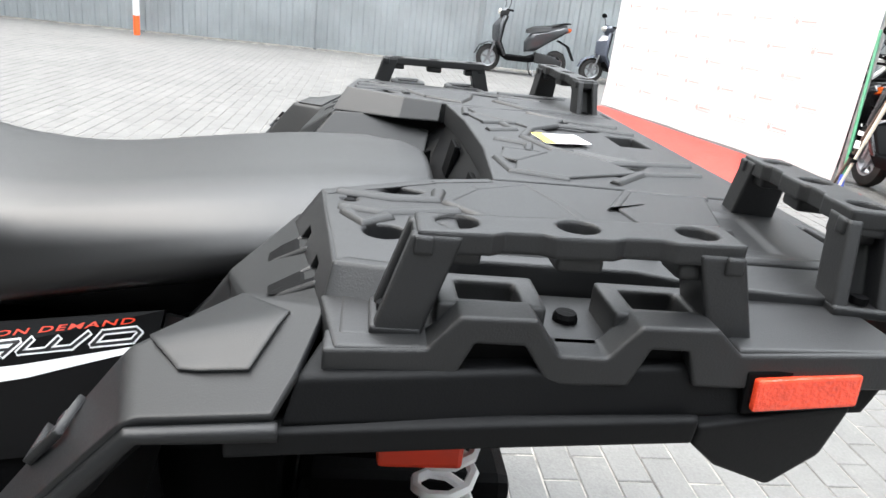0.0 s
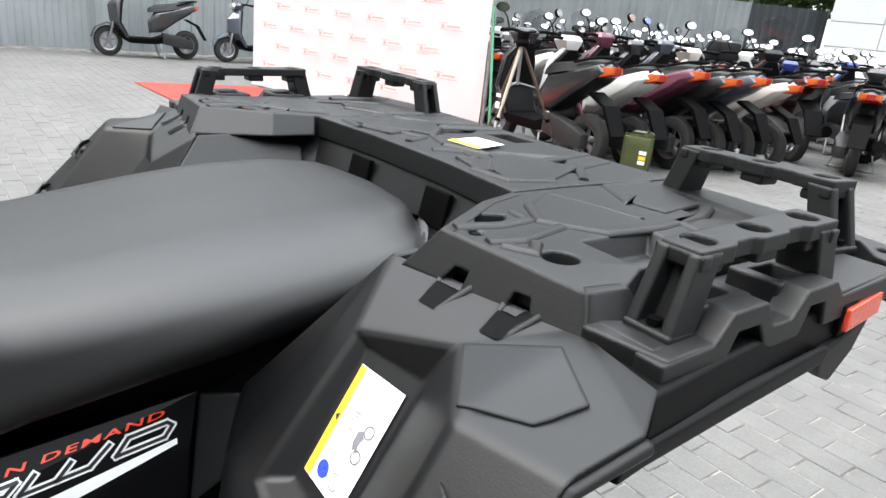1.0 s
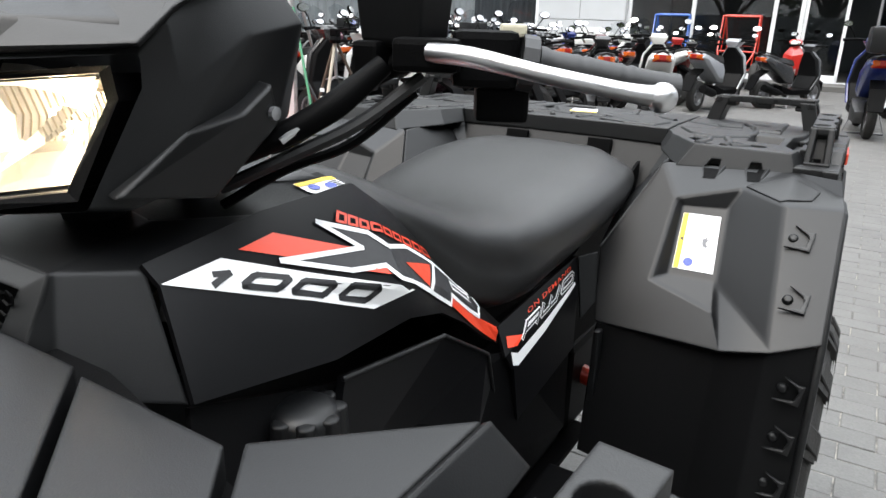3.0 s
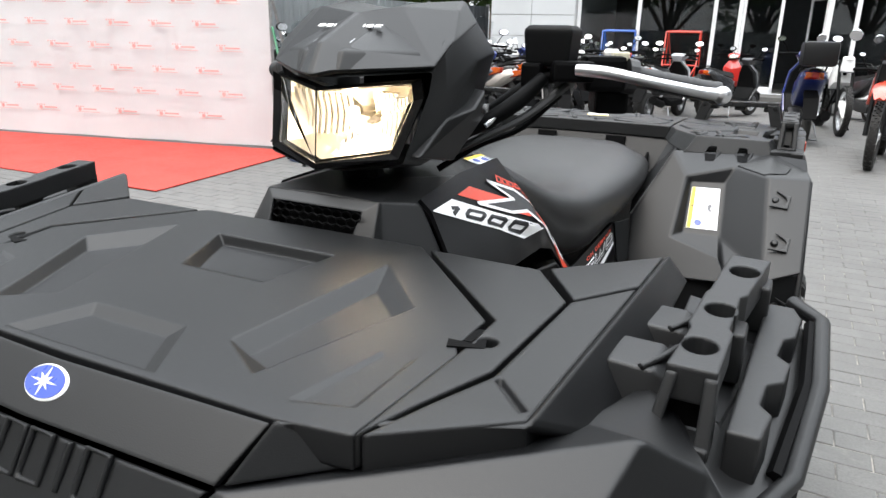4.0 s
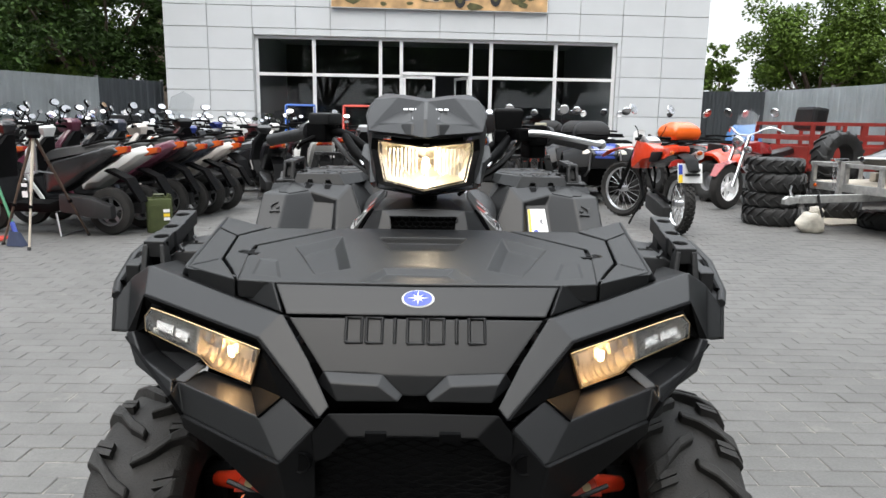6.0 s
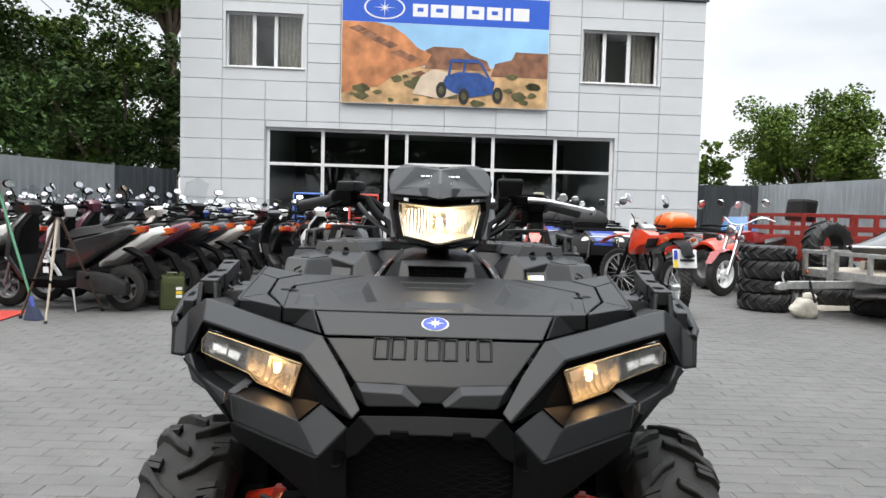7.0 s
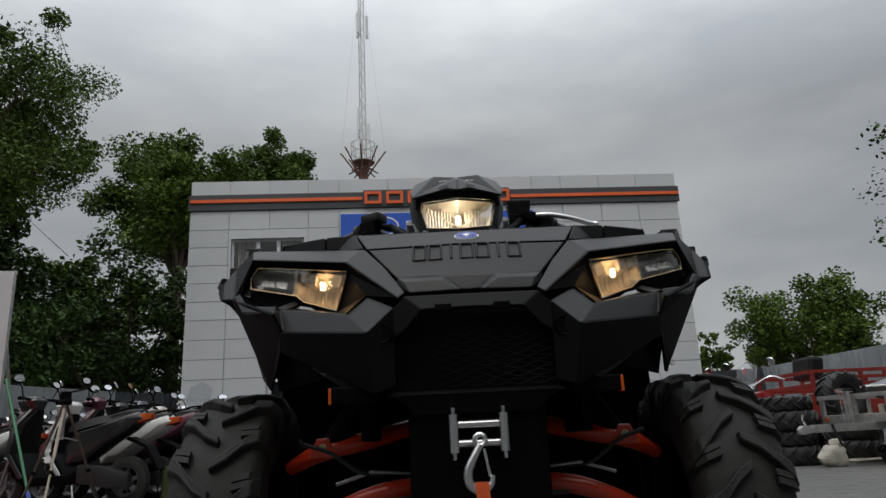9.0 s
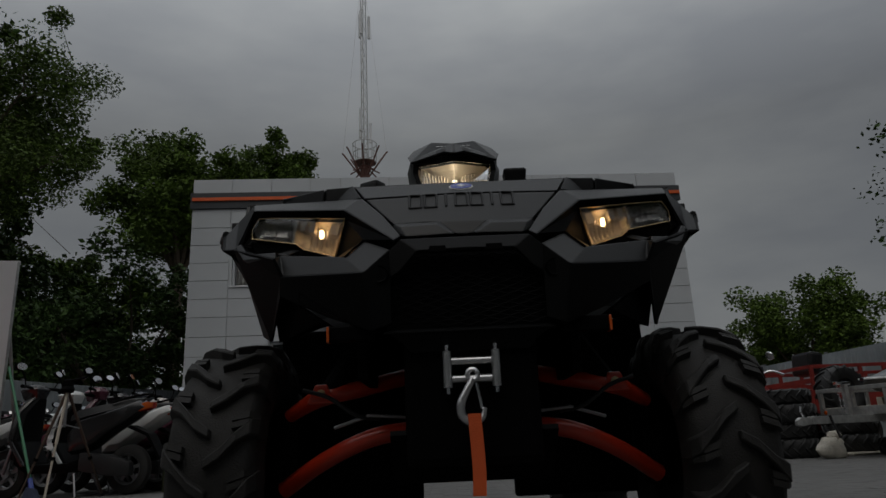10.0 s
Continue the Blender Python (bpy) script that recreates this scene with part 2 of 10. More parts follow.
def join(bm, other):
    if bm is None:
        return other
    me = bpy.data.meshes.new("joined")
    other.to_mesh(me)
    other.free()
    bm.from_mesh(me)
    bpy.data.meshes.remove(me)
    return bm


def prism(points, depth, bevel=0.0, segments=2, bm=None, out=None):
    """A flat outline in space given depth inwards; out: roughly which way its outer side looks, else it runs counter-clockwise."""
    if out is not None:
        n = Vector()
        for i, p in enumerate(points):
            n += Vector(p).cross(Vector(points[(i + 1) % len(points)]))
        if n.dot(Vector(out)) < 0:
            points = list(reversed(points))
    fresh = bmesh.new()
    top = [fresh.verts.new(p) for p in points]
    face = fresh.faces.new(top)
    face.normal_update()
    n = face.normal.copy()
    low = [fresh.verts.new(Vector(p) - n * depth) for p in points]
    fresh.faces.new(list(reversed(low)))
    k = len(points)
    for i in range(k):
        fresh.faces.new((top[i], low[i], low[(i + 1) % k], top[(i + 1) % k]))
    bmesh.ops.recalc_face_normals(fresh, faces=fresh.faces)
    bevelled(fresh, bevel, segments)
    return join(bm, fresh)


def extruded(outline, a, b, axis="x", bevel=0.0, segments=2, bm=None):
    """An outline of two numbers a point, drawn across the axis from a to b: x takes (y, z), y takes (x, z), z takes (x, y)."""
    def put(p, v):
        return {"x": (v, p[0], p[1]), "y": (p[0], v, p[1]), "z": (p[0], p[1], v)}[axis]
    fresh = bmesh.new()
    lo = [fresh.verts.new(put(p, a)) for p in outline]
    hi = [fresh.verts.new(put(p, b)) for p in outline]
    k = len(outline)
    fresh.faces.new(lo)
    fresh.faces.new(list(reversed(hi)))
    for i in range(k):
        fresh.faces.new((lo[i], hi[i], hi[(i + 1) % k], lo[(i + 1) % k]))
    bmesh.ops.recalc_face_normals(fresh, faces=fresh.faces)
    bevelled(fresh, bevel, segments)
    return join(bm, fresh)


def loft(sections, bm=None, closed=True, caps=True, bevel=0.0, segments=2):
    """A skin over rings of equally many points."""
    fresh = bmesh.new()
    rings = [[fresh.verts.new(p) for p in ring] for ring in sections]
    k = len(rings[0])
    for r0, r1 in zip(rings, rings[1:]):
        for i in range(k if closed else k - 1):
            fresh.faces.new((r0[i], r0[(i + 1) % k], r1[(i + 1) % k], r1[i]))
    if caps and closed:
        fresh.faces.new(list(reversed(rings[0])))
        fresh.faces.new(rings[-1])
    bmesh.ops.recalc_face_normals(fresh, faces=fresh.faces)
    bevelled(fresh, bevel, segments)
    return join(bm, fresh)


def shell(points, faces, thick, bevel=0.0, segments=2, bm=None, mirror=False):
    """A faceted panel: corners, faces by corner number, and a thickness inwards. mirror: the same again at minus x, sewn at x = 0."""
    fresh = bmesh.new()
    vs = [fresh.verts.new(p) for p in points]
    for f in faces:
        fresh.faces.new([vs[i] for i in f])
    if mirror:
        geom = bmesh.ops.duplicate(fresh, geom=fresh.verts[:] + fresh.edges[:] + fresh.faces[:])["geom"]
        twin = [g for g in geom if isinstance(g, bmesh.types.BMVert)]
        for v in twin:
            v.co.x = -v.co.x
        bmesh.ops.reverse_faces(fresh, faces=[g for g in geom if isinstance(g, bmesh.types.BMFace)])
        bmesh.ops.remove_doubles(fresh, verts=fresh.verts, dist=0.0005)
    fresh.normal_update()
    if bevel:
        inner = [e for e in fresh.edges if len(e.link_faces) == 2 and e.calc_face_angle(0) > radians(8)]
        if inner:
            bmesh.ops.bevel(fresh, geom=inner, offset=bevel, segments=segments, affect="EDGES", profile=0.5, clamp_overlap=True)
    fresh.normal_update()
    bmesh.ops.solidify(fresh, geom=fresh.faces[:], thickness=thick)
    bmesh.ops.recalc_face_normals(fresh, faces=fresh.faces)
    return join(bm, fresh)


def tube(path, radius, sides=10, bm=None, caps=True, smooth_steps=0):
    """A round bar along a path; radius is one number or one a point."""
    pts = [Vector(p) for p in path]
    if smooth_steps:
        pts = spline(pts, smooth_steps)
    radii = list(radius) if isinstance(radius, (list, tuple)) else [radius] * len(pts)
    if len(radii) != len(pts):
        radii = [float(v) for v in np.interp(np.linspace(0, 1, len(pts)), np.linspace(0, 1, len(radii)), radii)]
    fresh = bmesh.new()
    rings, side = [], None
    for i, p in enumerate(pts):
        d = (pts[min(i + 1, len(pts) - 1)] - pts[max(i - 1, 0)]).normalized()
        if side is None:
            side = d.orthogonal().normalized()
        side = (side - d * side.dot(d)).normalized()
        up = d.cross(side)
        rings.append([fresh.verts.new(p + radii[i] * (math.cos(a) * side + math.sin(a) * up)) for a in (2 * math.pi * j / sides for j in range(sides))])
    for r0, r1 in zip(rings, rings[1:]):
        for j in range(sides):
            fresh.faces.new((r0[j], r0[(j + 1) % sides], r1[(j + 1) % sides], r1[j]))
    if caps:
        fresh.faces.new(list(reversed(rings[0])))
        fresh.faces.new(rings[-1])
    return join(bm, fresh)


def spline(pts, steps):
    """Points along a smooth curve through pts."""
    pts = [Vector(p) for p in pts]
    ext = [2 * pts[0] - pts[1], *pts, 2 * pts[-1] - pts[-2]]
    out = []
    for i in range(1, len(ext) - 2):
        p0, p1, p2, p3 = ext[i - 1:i + 3]
        for s in range(steps):
            t = s / steps
            out.append(0.5 * ((2 * p1) + (p2 - p0) * t + (2 * p0 - 5 * p1 + 4 * p2 - p3) * t * t + (3 * p1 - p0 - 3 * p2 + p3) * t ** 3))
    out.append(pts[-1])
    return out


def lathe(profile, m=None, steps=24, bm=None):
    """A profile of (radius, height) turned about the z axis of m."""
    fresh = bmesh.new()
    rings = [[fresh.verts.new((r * math.cos(2 * math.pi * j / steps), r * math.sin(2 * math.pi * j / steps), h)) for j in range(steps)] for r, h in profile]
    for r0, r1 in zip(rings, rings[1:]):
        for j in range(steps):
            fresh.faces.new((r0[j], r0[(j + 1) % steps], r1[(j + 1) % steps], r1[j]))
    if profile[0][0] > 1e-5 and profile[-1][0] > 1e-5 and len(profile) > 4:
        # a ring: its inside closes the profile
        for j in range(steps if profile[0] != profile[-1] else 0):
            fresh.faces.new((rings[-1][j], rings[-1][(j + 1) % steps], rings[0][(j + 1) % steps], rings[0][j]))
    else:
        if profile[0][0] > 1e-5:
            fresh.faces.new(list(reversed(rings[0])))
        if profile[-1][0] > 1e-5:
            fresh.faces.new(rings[-1])
    bmesh.ops.remove_doubles(fresh, verts=fresh.verts, dist=1e-6)
    bmesh.ops.recalc_face_normals(fresh, faces=fresh.faces)
    if m is not None:
        bmesh.ops.transform(fresh, matrix=m, verts=fresh.verts)
    return join(bm, fresh)


def flipped(bm):
    """The mirror image of a bmesh at x = 0."""
    for v in bm.verts:
        v.co.x = -v.co.x
    bmesh.ops.reverse_faces(bm, faces=bm.faces[:])
    return bm


def lettering(name, text, size, m, mat, parent=None, depth=0.002, shear=0.0, outline=0.0, label="", stretch=1.0):
    """Words in the built-in font, as a mesh."""
    cu = bpy.data.curves.new(name, "FONT")
    cu.body, cu.size, cu.extrude, cu.shear, cu.offset = text, size, depth, shear, outline
    cu.align_x = "CENTER"
    cu.resolution_u = 3
    tmp = bpy.data.objects.new(name, cu)
    scene.collection.objects.link(tmp)
    me = bpy.data.meshes.new_from_object(tmp.evaluated_get(bpy.context.evaluated_depsgraph_get()))
    bpy.data.objects.remove(tmp)
    me.transform(m @ Matrix.Diagonal((stretch, 1, 1, 1)))
    me.materials.clear()
    me.materials.append(mat)
    ob = new(name, me)
    ob.parent = parent
    if label:
        ob["label"] = label
    return ob

# ---- the yard ----
def ground_sheet():
    bm = bmesh.new()
    bmesh.ops.create_grid(bm, x_segments=8, y_segments=8, size=900, matrix=Matrix.Translation((0, 0, -0.0052)))
    return tagged(part("ground", bm, joint_mat), "sandy grey ground under the concrete pavers of the yard", "ground", kind="structure")


ground = ground_sheet()


def corrugated(name, a, b, height, mat, label, rib=0.2, deep=0.022):
    """A fence of profiled steel sheet from a to b, with posts and a top rail on its far side."""
    a, b = Vector((*a, 0)), Vector((*b, 0))
    d = (b - a).normalized()
    n = Vector((-d.y, d.x, 0))
    if n.dot((a + b) / 2 - Vector((0, 5, 0))) < 0:
        n = -n
    run = (b - a).length
    outline, s = [], 0.0
    while s < run:
        for ds, off in ((0.0, 0), (rib * 0.35, 0), (rib * 0.5, deep), (rib * 0.85, deep)):
            if s + ds < run:
                outline.append((s + ds, off))
        s += rib
    outline.append((run, 0))
    fence = thing(name, label, "fence", kind="structure")
    bm = bmesh.new()
    lo = [bm.verts.new(a + d * s + n * o + Vector((0, 0, 0.03))) for s, o in outline]
    hi = [bm.verts.new(v.co + Vector((0, 0, height - 0.03))) for v in lo]
    for i in range(len(lo) - 1):
        bm.faces.new((lo[i], lo[i + 1], hi[i + 1], hi[i]))
    bmesh.ops.solidify(bm, geom=bm.faces[:], thickness=0.004)
    part("sheet", bm, mat, fence)
    k = max(2, int(run / 2.6))
    for i in range(k + 1):
        p = a + d * (run * i / k) + n * 0.06
        part("post", box((0.06, 0.06, height + 0.05), Matrix.Translation(p + Vector((0, 0, (height + 0.05) / 2))) @ Matrix.Rotation(math.atan2(d.y, d.x), 4, "Z")), steel, fence)
    for z in (0.35, height - 0.25):
        c = (a + b) / 2 + n * 0.085
        part("rail", box((run, 0.03, 0.04), Matrix.Translation(c + Vector((0, 0, z))) @ Matrix.Rotation(math.atan2(d.y, d.x), 4, "Z")), steel, fence)
    return fence


corrugated("fence", (-11.75, 5.4), (-11.5, -14.5), 2.1, fence_mat, "pale grey corrugated steel sheet fence on posts")
corrugated("fence", (-8.35, 15.4), (-11.75, 5.4), 2.05, fence_mat, "grey corrugated steel sheet fence behind the parked scooters")
corrugated("fence", (-7.4, 17.0), (-8.35, 15.4), 2.05, fence_dark, "dark grey corrugated fence joining the showroom")
corrugated("fence", (9.0, 17.6), (7.3, 18.0), 2.05, fence_dark, "dark grey corrugated fence beside the showroom")
# never in view: added behind the camera to shape reflections and bounce
corrugated("fence", (12.5, -12.0), (-11.5, -14.5), 2.05, fence_mat, "unseen grey corrugated steel fence added to close the yard")
corrugated("fence", (12.5, -12.0), (9.0, 17.6), 2.05, fence_mat, "grey corrugated steel fence behind the trailer")


# ---- the showroom ----
SHOW = Matrix.Translation((0, 17.2, 0)) @ Matrix.Rotation(radians(4.25), 4, "Z")   # u along the front, v behind it


def showroom():
    house = thing("showroom", "two-storey showroom clad in light grey composite panels", "building", at=SHOW)
    u0, u1, top, back = -7.2, 7.35, 8.12, 11.0
    # body with openings: strips around the holes
    holes = [(-6.01, -3.94, 4.87, 6.35), (3.82, 6.02, 4.81, 6.29), (-4.91, 4.84, 0.12, 3.28)]
    us = sorted({u0, u1, *[h[0] for h in holes], *[h[1] for h in holes]})
    zs = sorted({0.0, top, *[h[2] for h in holes], *[h[3] for h in holes]})
    bm = None
    for ua, ub in zip(us, us[1:]):
        for za, zb in zip(zs, zs[1:]):
            cu, cz = (ua + ub) / 2, (za + zb) / 2
            if not any(h[0] < cu < h[1] and h[2] < cz < h[3] for h in holes):
                bm = box((ub - ua, 0.25, zb - za), Matrix.Translation((cu, 0.165, cz)), bm=bm)
    part("wall", bm, cladding_gap, house, "dark joint behind the facade panels")
    for u in (u0 + 0.13, u1 - 0.13):
        part("side_wall", box((0.25, back, top), Matrix.Translation((u, back / 2 + 0.3, top / 2))), cladding, house)
    part("back_wall", box((u1 - u0 - 0.6, 0.25, top), Matrix.Translation(((u0 + u1) / 2, back + 0.1, top / 2))), cladding, house)
    part("roof", box((u1 - u0 - 0.52, back - 0.3, 0.2), Matrix.Translation(((u0 + u1) / 2, back / 2 + 0.2, top - 0.45))), steel, house)
    part("floor_slab", box((u1 - u0 - 0.6, back - 0.3, 0.25), Matrix.Translation(((u0 + u1) / 2, back / 2 + 0.2, 3.75))), frame_white, house)
    part("inner_floor", box((u1 - u0 - 0.6, back - 0.6, 0.1), Matrix.Translation(((u0 + u1) / 2, back / 2 + 0.35, 0.06))), paver_mat, house)
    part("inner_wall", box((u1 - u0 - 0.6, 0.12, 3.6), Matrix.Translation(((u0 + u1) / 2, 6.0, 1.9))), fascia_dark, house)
    for u in (-4.98, 4.91, ):
        part("inner_partition", box((0.12, 5.6, 3.5), Matrix.Translation((u, 3.15, 1.85))), cladding, house)
    # facade panels
    cols = [u0, -6.09, -4.94, -3.82, -2.92, -1.48, -0.03, 1.42, 2.86, 3.76, 4.94, 6.1, u1]
    rows = [0.06, 0.25, 0.78, 1.31, 1.84, 2.37, 2.91, 3.45, 4.0, 4.52, 5.05, 5.57, 6.10, 6.62, 7.19, 7.69, top]
    surrounds = [(-6.09, -3.82, 4.52, 6.62), (3.76, 6.1, 4.52, 6.62)]
    blocks = holes + surrounds + [(-2.92, 2.86, 4.0, 7.05), (u0 - 1, u1 + 1, 7.19, 7.69)]
    gap = 0.008
    for ca, cb in zip(cols, cols[1:]):
        for ra, rb in zip(rows, rows[1:]):
            rects = [(ca + gap, cb - gap, ra + gap, rb - gap)]
            for h in blocks:
                cut = []
                for a, b, c, d in rects:
                    if b <= h[0] or a >= h[1] or d <= h[2] or c >= h[3]:
                        cut.append((a, b, c, d))
                        continue
                    if a < h[0]:
                        cut.append((a, h[0], c, d))
                    if b > h[1]:
                        cut.append((h[1], b, c, d))
                    aa, bb = max(a, h[0]), min(b, h[1])
                    if c < h[2]:
                        cut.append((aa, bb, c, h[2]))
                    if d > h[3]:
                        cut.append((aa, bb, h[3], d))
                rects = cut
            for a, b, c, d in rects:
                if b - a > 0.05 and d - c > 0.05:
                    part("panel", box((b - a, 0.035, d - c), Matrix.Translation(((a + b) / 2, 0.018, (c + d) / 2)), 0.004), cladding, house)
    # one broad panel round each upper window
    for (a, b, c, d), (ha, hb, hc, hd) in zip(surrounds, holes[:2]):
        ring = None
        for x0, x1, z0, z1 in ((a + gap, ha, c + gap, d - gap), (hb, b - gap, c + gap, d - gap), (ha, hb, c + gap, hc), (ha, hb, hd, d - gap)):
            ring = box((x1 - x0, 0.035, z1 - z0), Matrix.Translation(((x0 + x1) / 2, 0.018, (z0 + z1) / 2)), 0, ring)
        part("panel", ring, cladding, house)
    # fascia with its orange line
    part("fascia", box((u1 - u0 + 0.1, 0.09, 0.48), Matrix.Translation(((u0 + u1) / 2, -0.012, 7.44)), 0.006), fascia_dark, house)
    part("orange_strip", box((4.95, 0.06, 0.10), Matrix.Translation((-4.72, -0.075, 7.47)), 0.004), sign_orange, house)
    part("orange_strip", box((5.2, 0.06, 0.10), Matrix.Translation((4.78, -0.075, 7.45)), 0.004), sign_orange, house)
    part("sign_back", box((4.35, 0.06, 0.52), Matrix.Translation((-0.03, -0.08, 7.46)), 0.004), fascia_dark, house)
    # the shop name, as plain blocks in its colour
    for i in range(7):
        u, w, h, t = -1.92 + i * 0.635, 0.25, 0.19, 0.085
        block = None
        for x, z, bw, bh in ((-w + t / 2, 0, t, 2 * h), (w - t / 2, 0, t, 2 * h), (0, h - t / 2, 2 * w - 2 * t, t), (0, -h + t / 2, 2 * w - 2 * t, t)):
            if i in (2, 4) and z < 0:
                continue
            block = box((bw, 0.06, bh), Matrix.Translation((u + x, -0.14, 7.47 + z)), 0.0, block)
        part("sign_block", block, sign_orange, house)
    # upper windows
    for a, b, c, d, splits in ((-6.01, -3.94, 4.87, 6.35, (0.36, 0.64)), (3.82, 6.02, 4.81, 6.29, (0.30, 0.62))):
        win = thing("window", "white framed upper window with pale curtains", "window", kind="structure", at=SHOW)
        w = b - a
        bmf = None
        for x0, x1, z0, z1 in ((a, b, c, c + 0.06), (a, b, d - 0.06, d), (a, a + 0.06, c, d), (b - 0.06, b, c, d), *[(a + w * s - 0.05, a + w * s + 0.05, c, d) for s in splits]):
            bmf = box((x1 - x0, 0.07, z1 - z0), Matrix.Translation(((x0 + x1) / 2, 0.17, (z0 + z1) / 2)), 0.006, bmf)
        part("frame", bmf, frame_white, win)
        part("sill", box((w + 0.1, 0.2, 0.03), Matrix.Translation(((a + b) / 2, 0.06, c - 0.01)), 0.004), frame_white, win)
        edges = [a, a + w * splits[0], a + w * splits[1], b]
        for i, (e0, e1) in enumerate(zip(edges, edges[1:])):
            p = part("pane", box((e1 - e0 - 0.1, 0.012, d - c - 0.12), Matrix.Translation(((e0 + e1) / 2, 0.18, (c + d) / 2))), lens_glass, win)
            p.visible_shadow = False
            if i != 1:
                bmc = bmesh.new()
                k = 18
                lo = [bmc.verts.new((e0 + 0.05 + (e1 - e0 - 0.1) * j / k, 0.42 + 0.025 * math.sin(j * 2.1 + i), c - 0.02)) for j in range(k + 1)]
                hi = [bmc.verts.new((v.co.x, v.co.y, d + 0.02)) for v in lo]
                for j in range(k):
                    bmc.faces.new((lo[j], lo[j + 1], hi[j + 1], hi[j]))
                bmesh.ops.solidify(bmc, geom=bmc.faces[:], thickness=0.004)
                part("curtain", bmc, curtain, win)
        part("room_back", box((w + 1.0, 0.05, 2.6), Matrix.Translation(((a + b) / 2, 2.6, 5.3))), cladding, win)
    # shop window
    shop = thing("shop_window", "white framed glass shop front with transom and double door", "window", kind="structure", at=SHOW)
    a, b, c, d = -4.91, 4.84, 0.12, 3.28
    bmf = None
    mull = [-3.37, -1.61, -1.05, 0.83, 1.38, 3.16]
    for x0, x1, z0, z1 in ((a, b, d - 0.08, d), (a, a + 0.09, c, d), (b - 0.09, b, c, d), (a, -1.05, 2.25, 2.33), (0.83, b, 2.25, 2.33), (-1.05, 0.83, 2.33, 2.41), (a, -1.05, c, c + 0.1), (0.83, b, c, c + 0.1), *[(m - 0.045, m + 0.045, c, d) for m in mull]):
        bmf = box((x1 - x0, 0.1, z1 - z0), Matrix.Translation(((x0 + x1) / 2, 0.16, (z0 + z1) / 2)), 0.006, bmf)
    part("frame", bmf, frame_white, shop)
    edges = [a, *mull, b]
    for e0, e1 in zip(edges, edges[1:]):
        for z0, z1 in ((c, 2.29), (2.29, d)):
            if e0 == -1.05 and z0 == c:
                continue
            p = part("pane", box((e1 - e0 - 0.08, 0.012, z1 - z0 - 0.07), Matrix.Translation(((e0 + e1) / 2, 0.17, (z0 + z1) / 2))), window_glass, shop)
            p.visible_shadow = False
    for s, ang in ((-1, 0), (1, -70)):
        hinge = Matrix.Translation((-1.0 if s < 0 else 0.78, 0.16, 0)) @ Matrix.Rotation(radians(ang), 4, "Z")
        leaf_bm = None
        for x0, x1, z0, z1 in ((0, 0.07, c, 2.32), (0.8, 0.87, c, 2.32), (0, 0.87, 2.24, 2.32), (0, 0.87, c, c + 0.15)):
            leaf_bm = box((x1 - x0, 0.05, z1 - z0), hinge @ Matrix.Translation((-s * (x0 + x1) / 2, 0, (z0 + z1) / 2)), 0.004, leaf_bm)
        door = part("door", leaf_bm, frame_white, shop, "white framed glass door leaf" + (", open" if s > 0 else ""))
        p = part("pane", box((0.74, 0.01, 1.98), hinge @ Matrix.Translation((-s * 0.435, 0, 1.26))), window_glass, door)
        p.visible_shadow = False
    step = part("step", box((4.6, 1.1, 0.12), Matrix.Translation((-0.1, -0.56, 0.05)), 0.01), paver_mat, house, "low concrete entrance step")
    # billboard
    board = thing("billboard", "printed billboard with blue header over desert rocks", "billboard", at=SHOW @ Matrix.Translation((-0.03, -0.07, 5.5)))
    part("panel", box((5.74, 0.06, 3.02), None, 0.005), frame_white, board)
    return house


window_glass = glass("tinted_glass", (0.42, 0.45, 0.46), 0.01)
house = showroom()


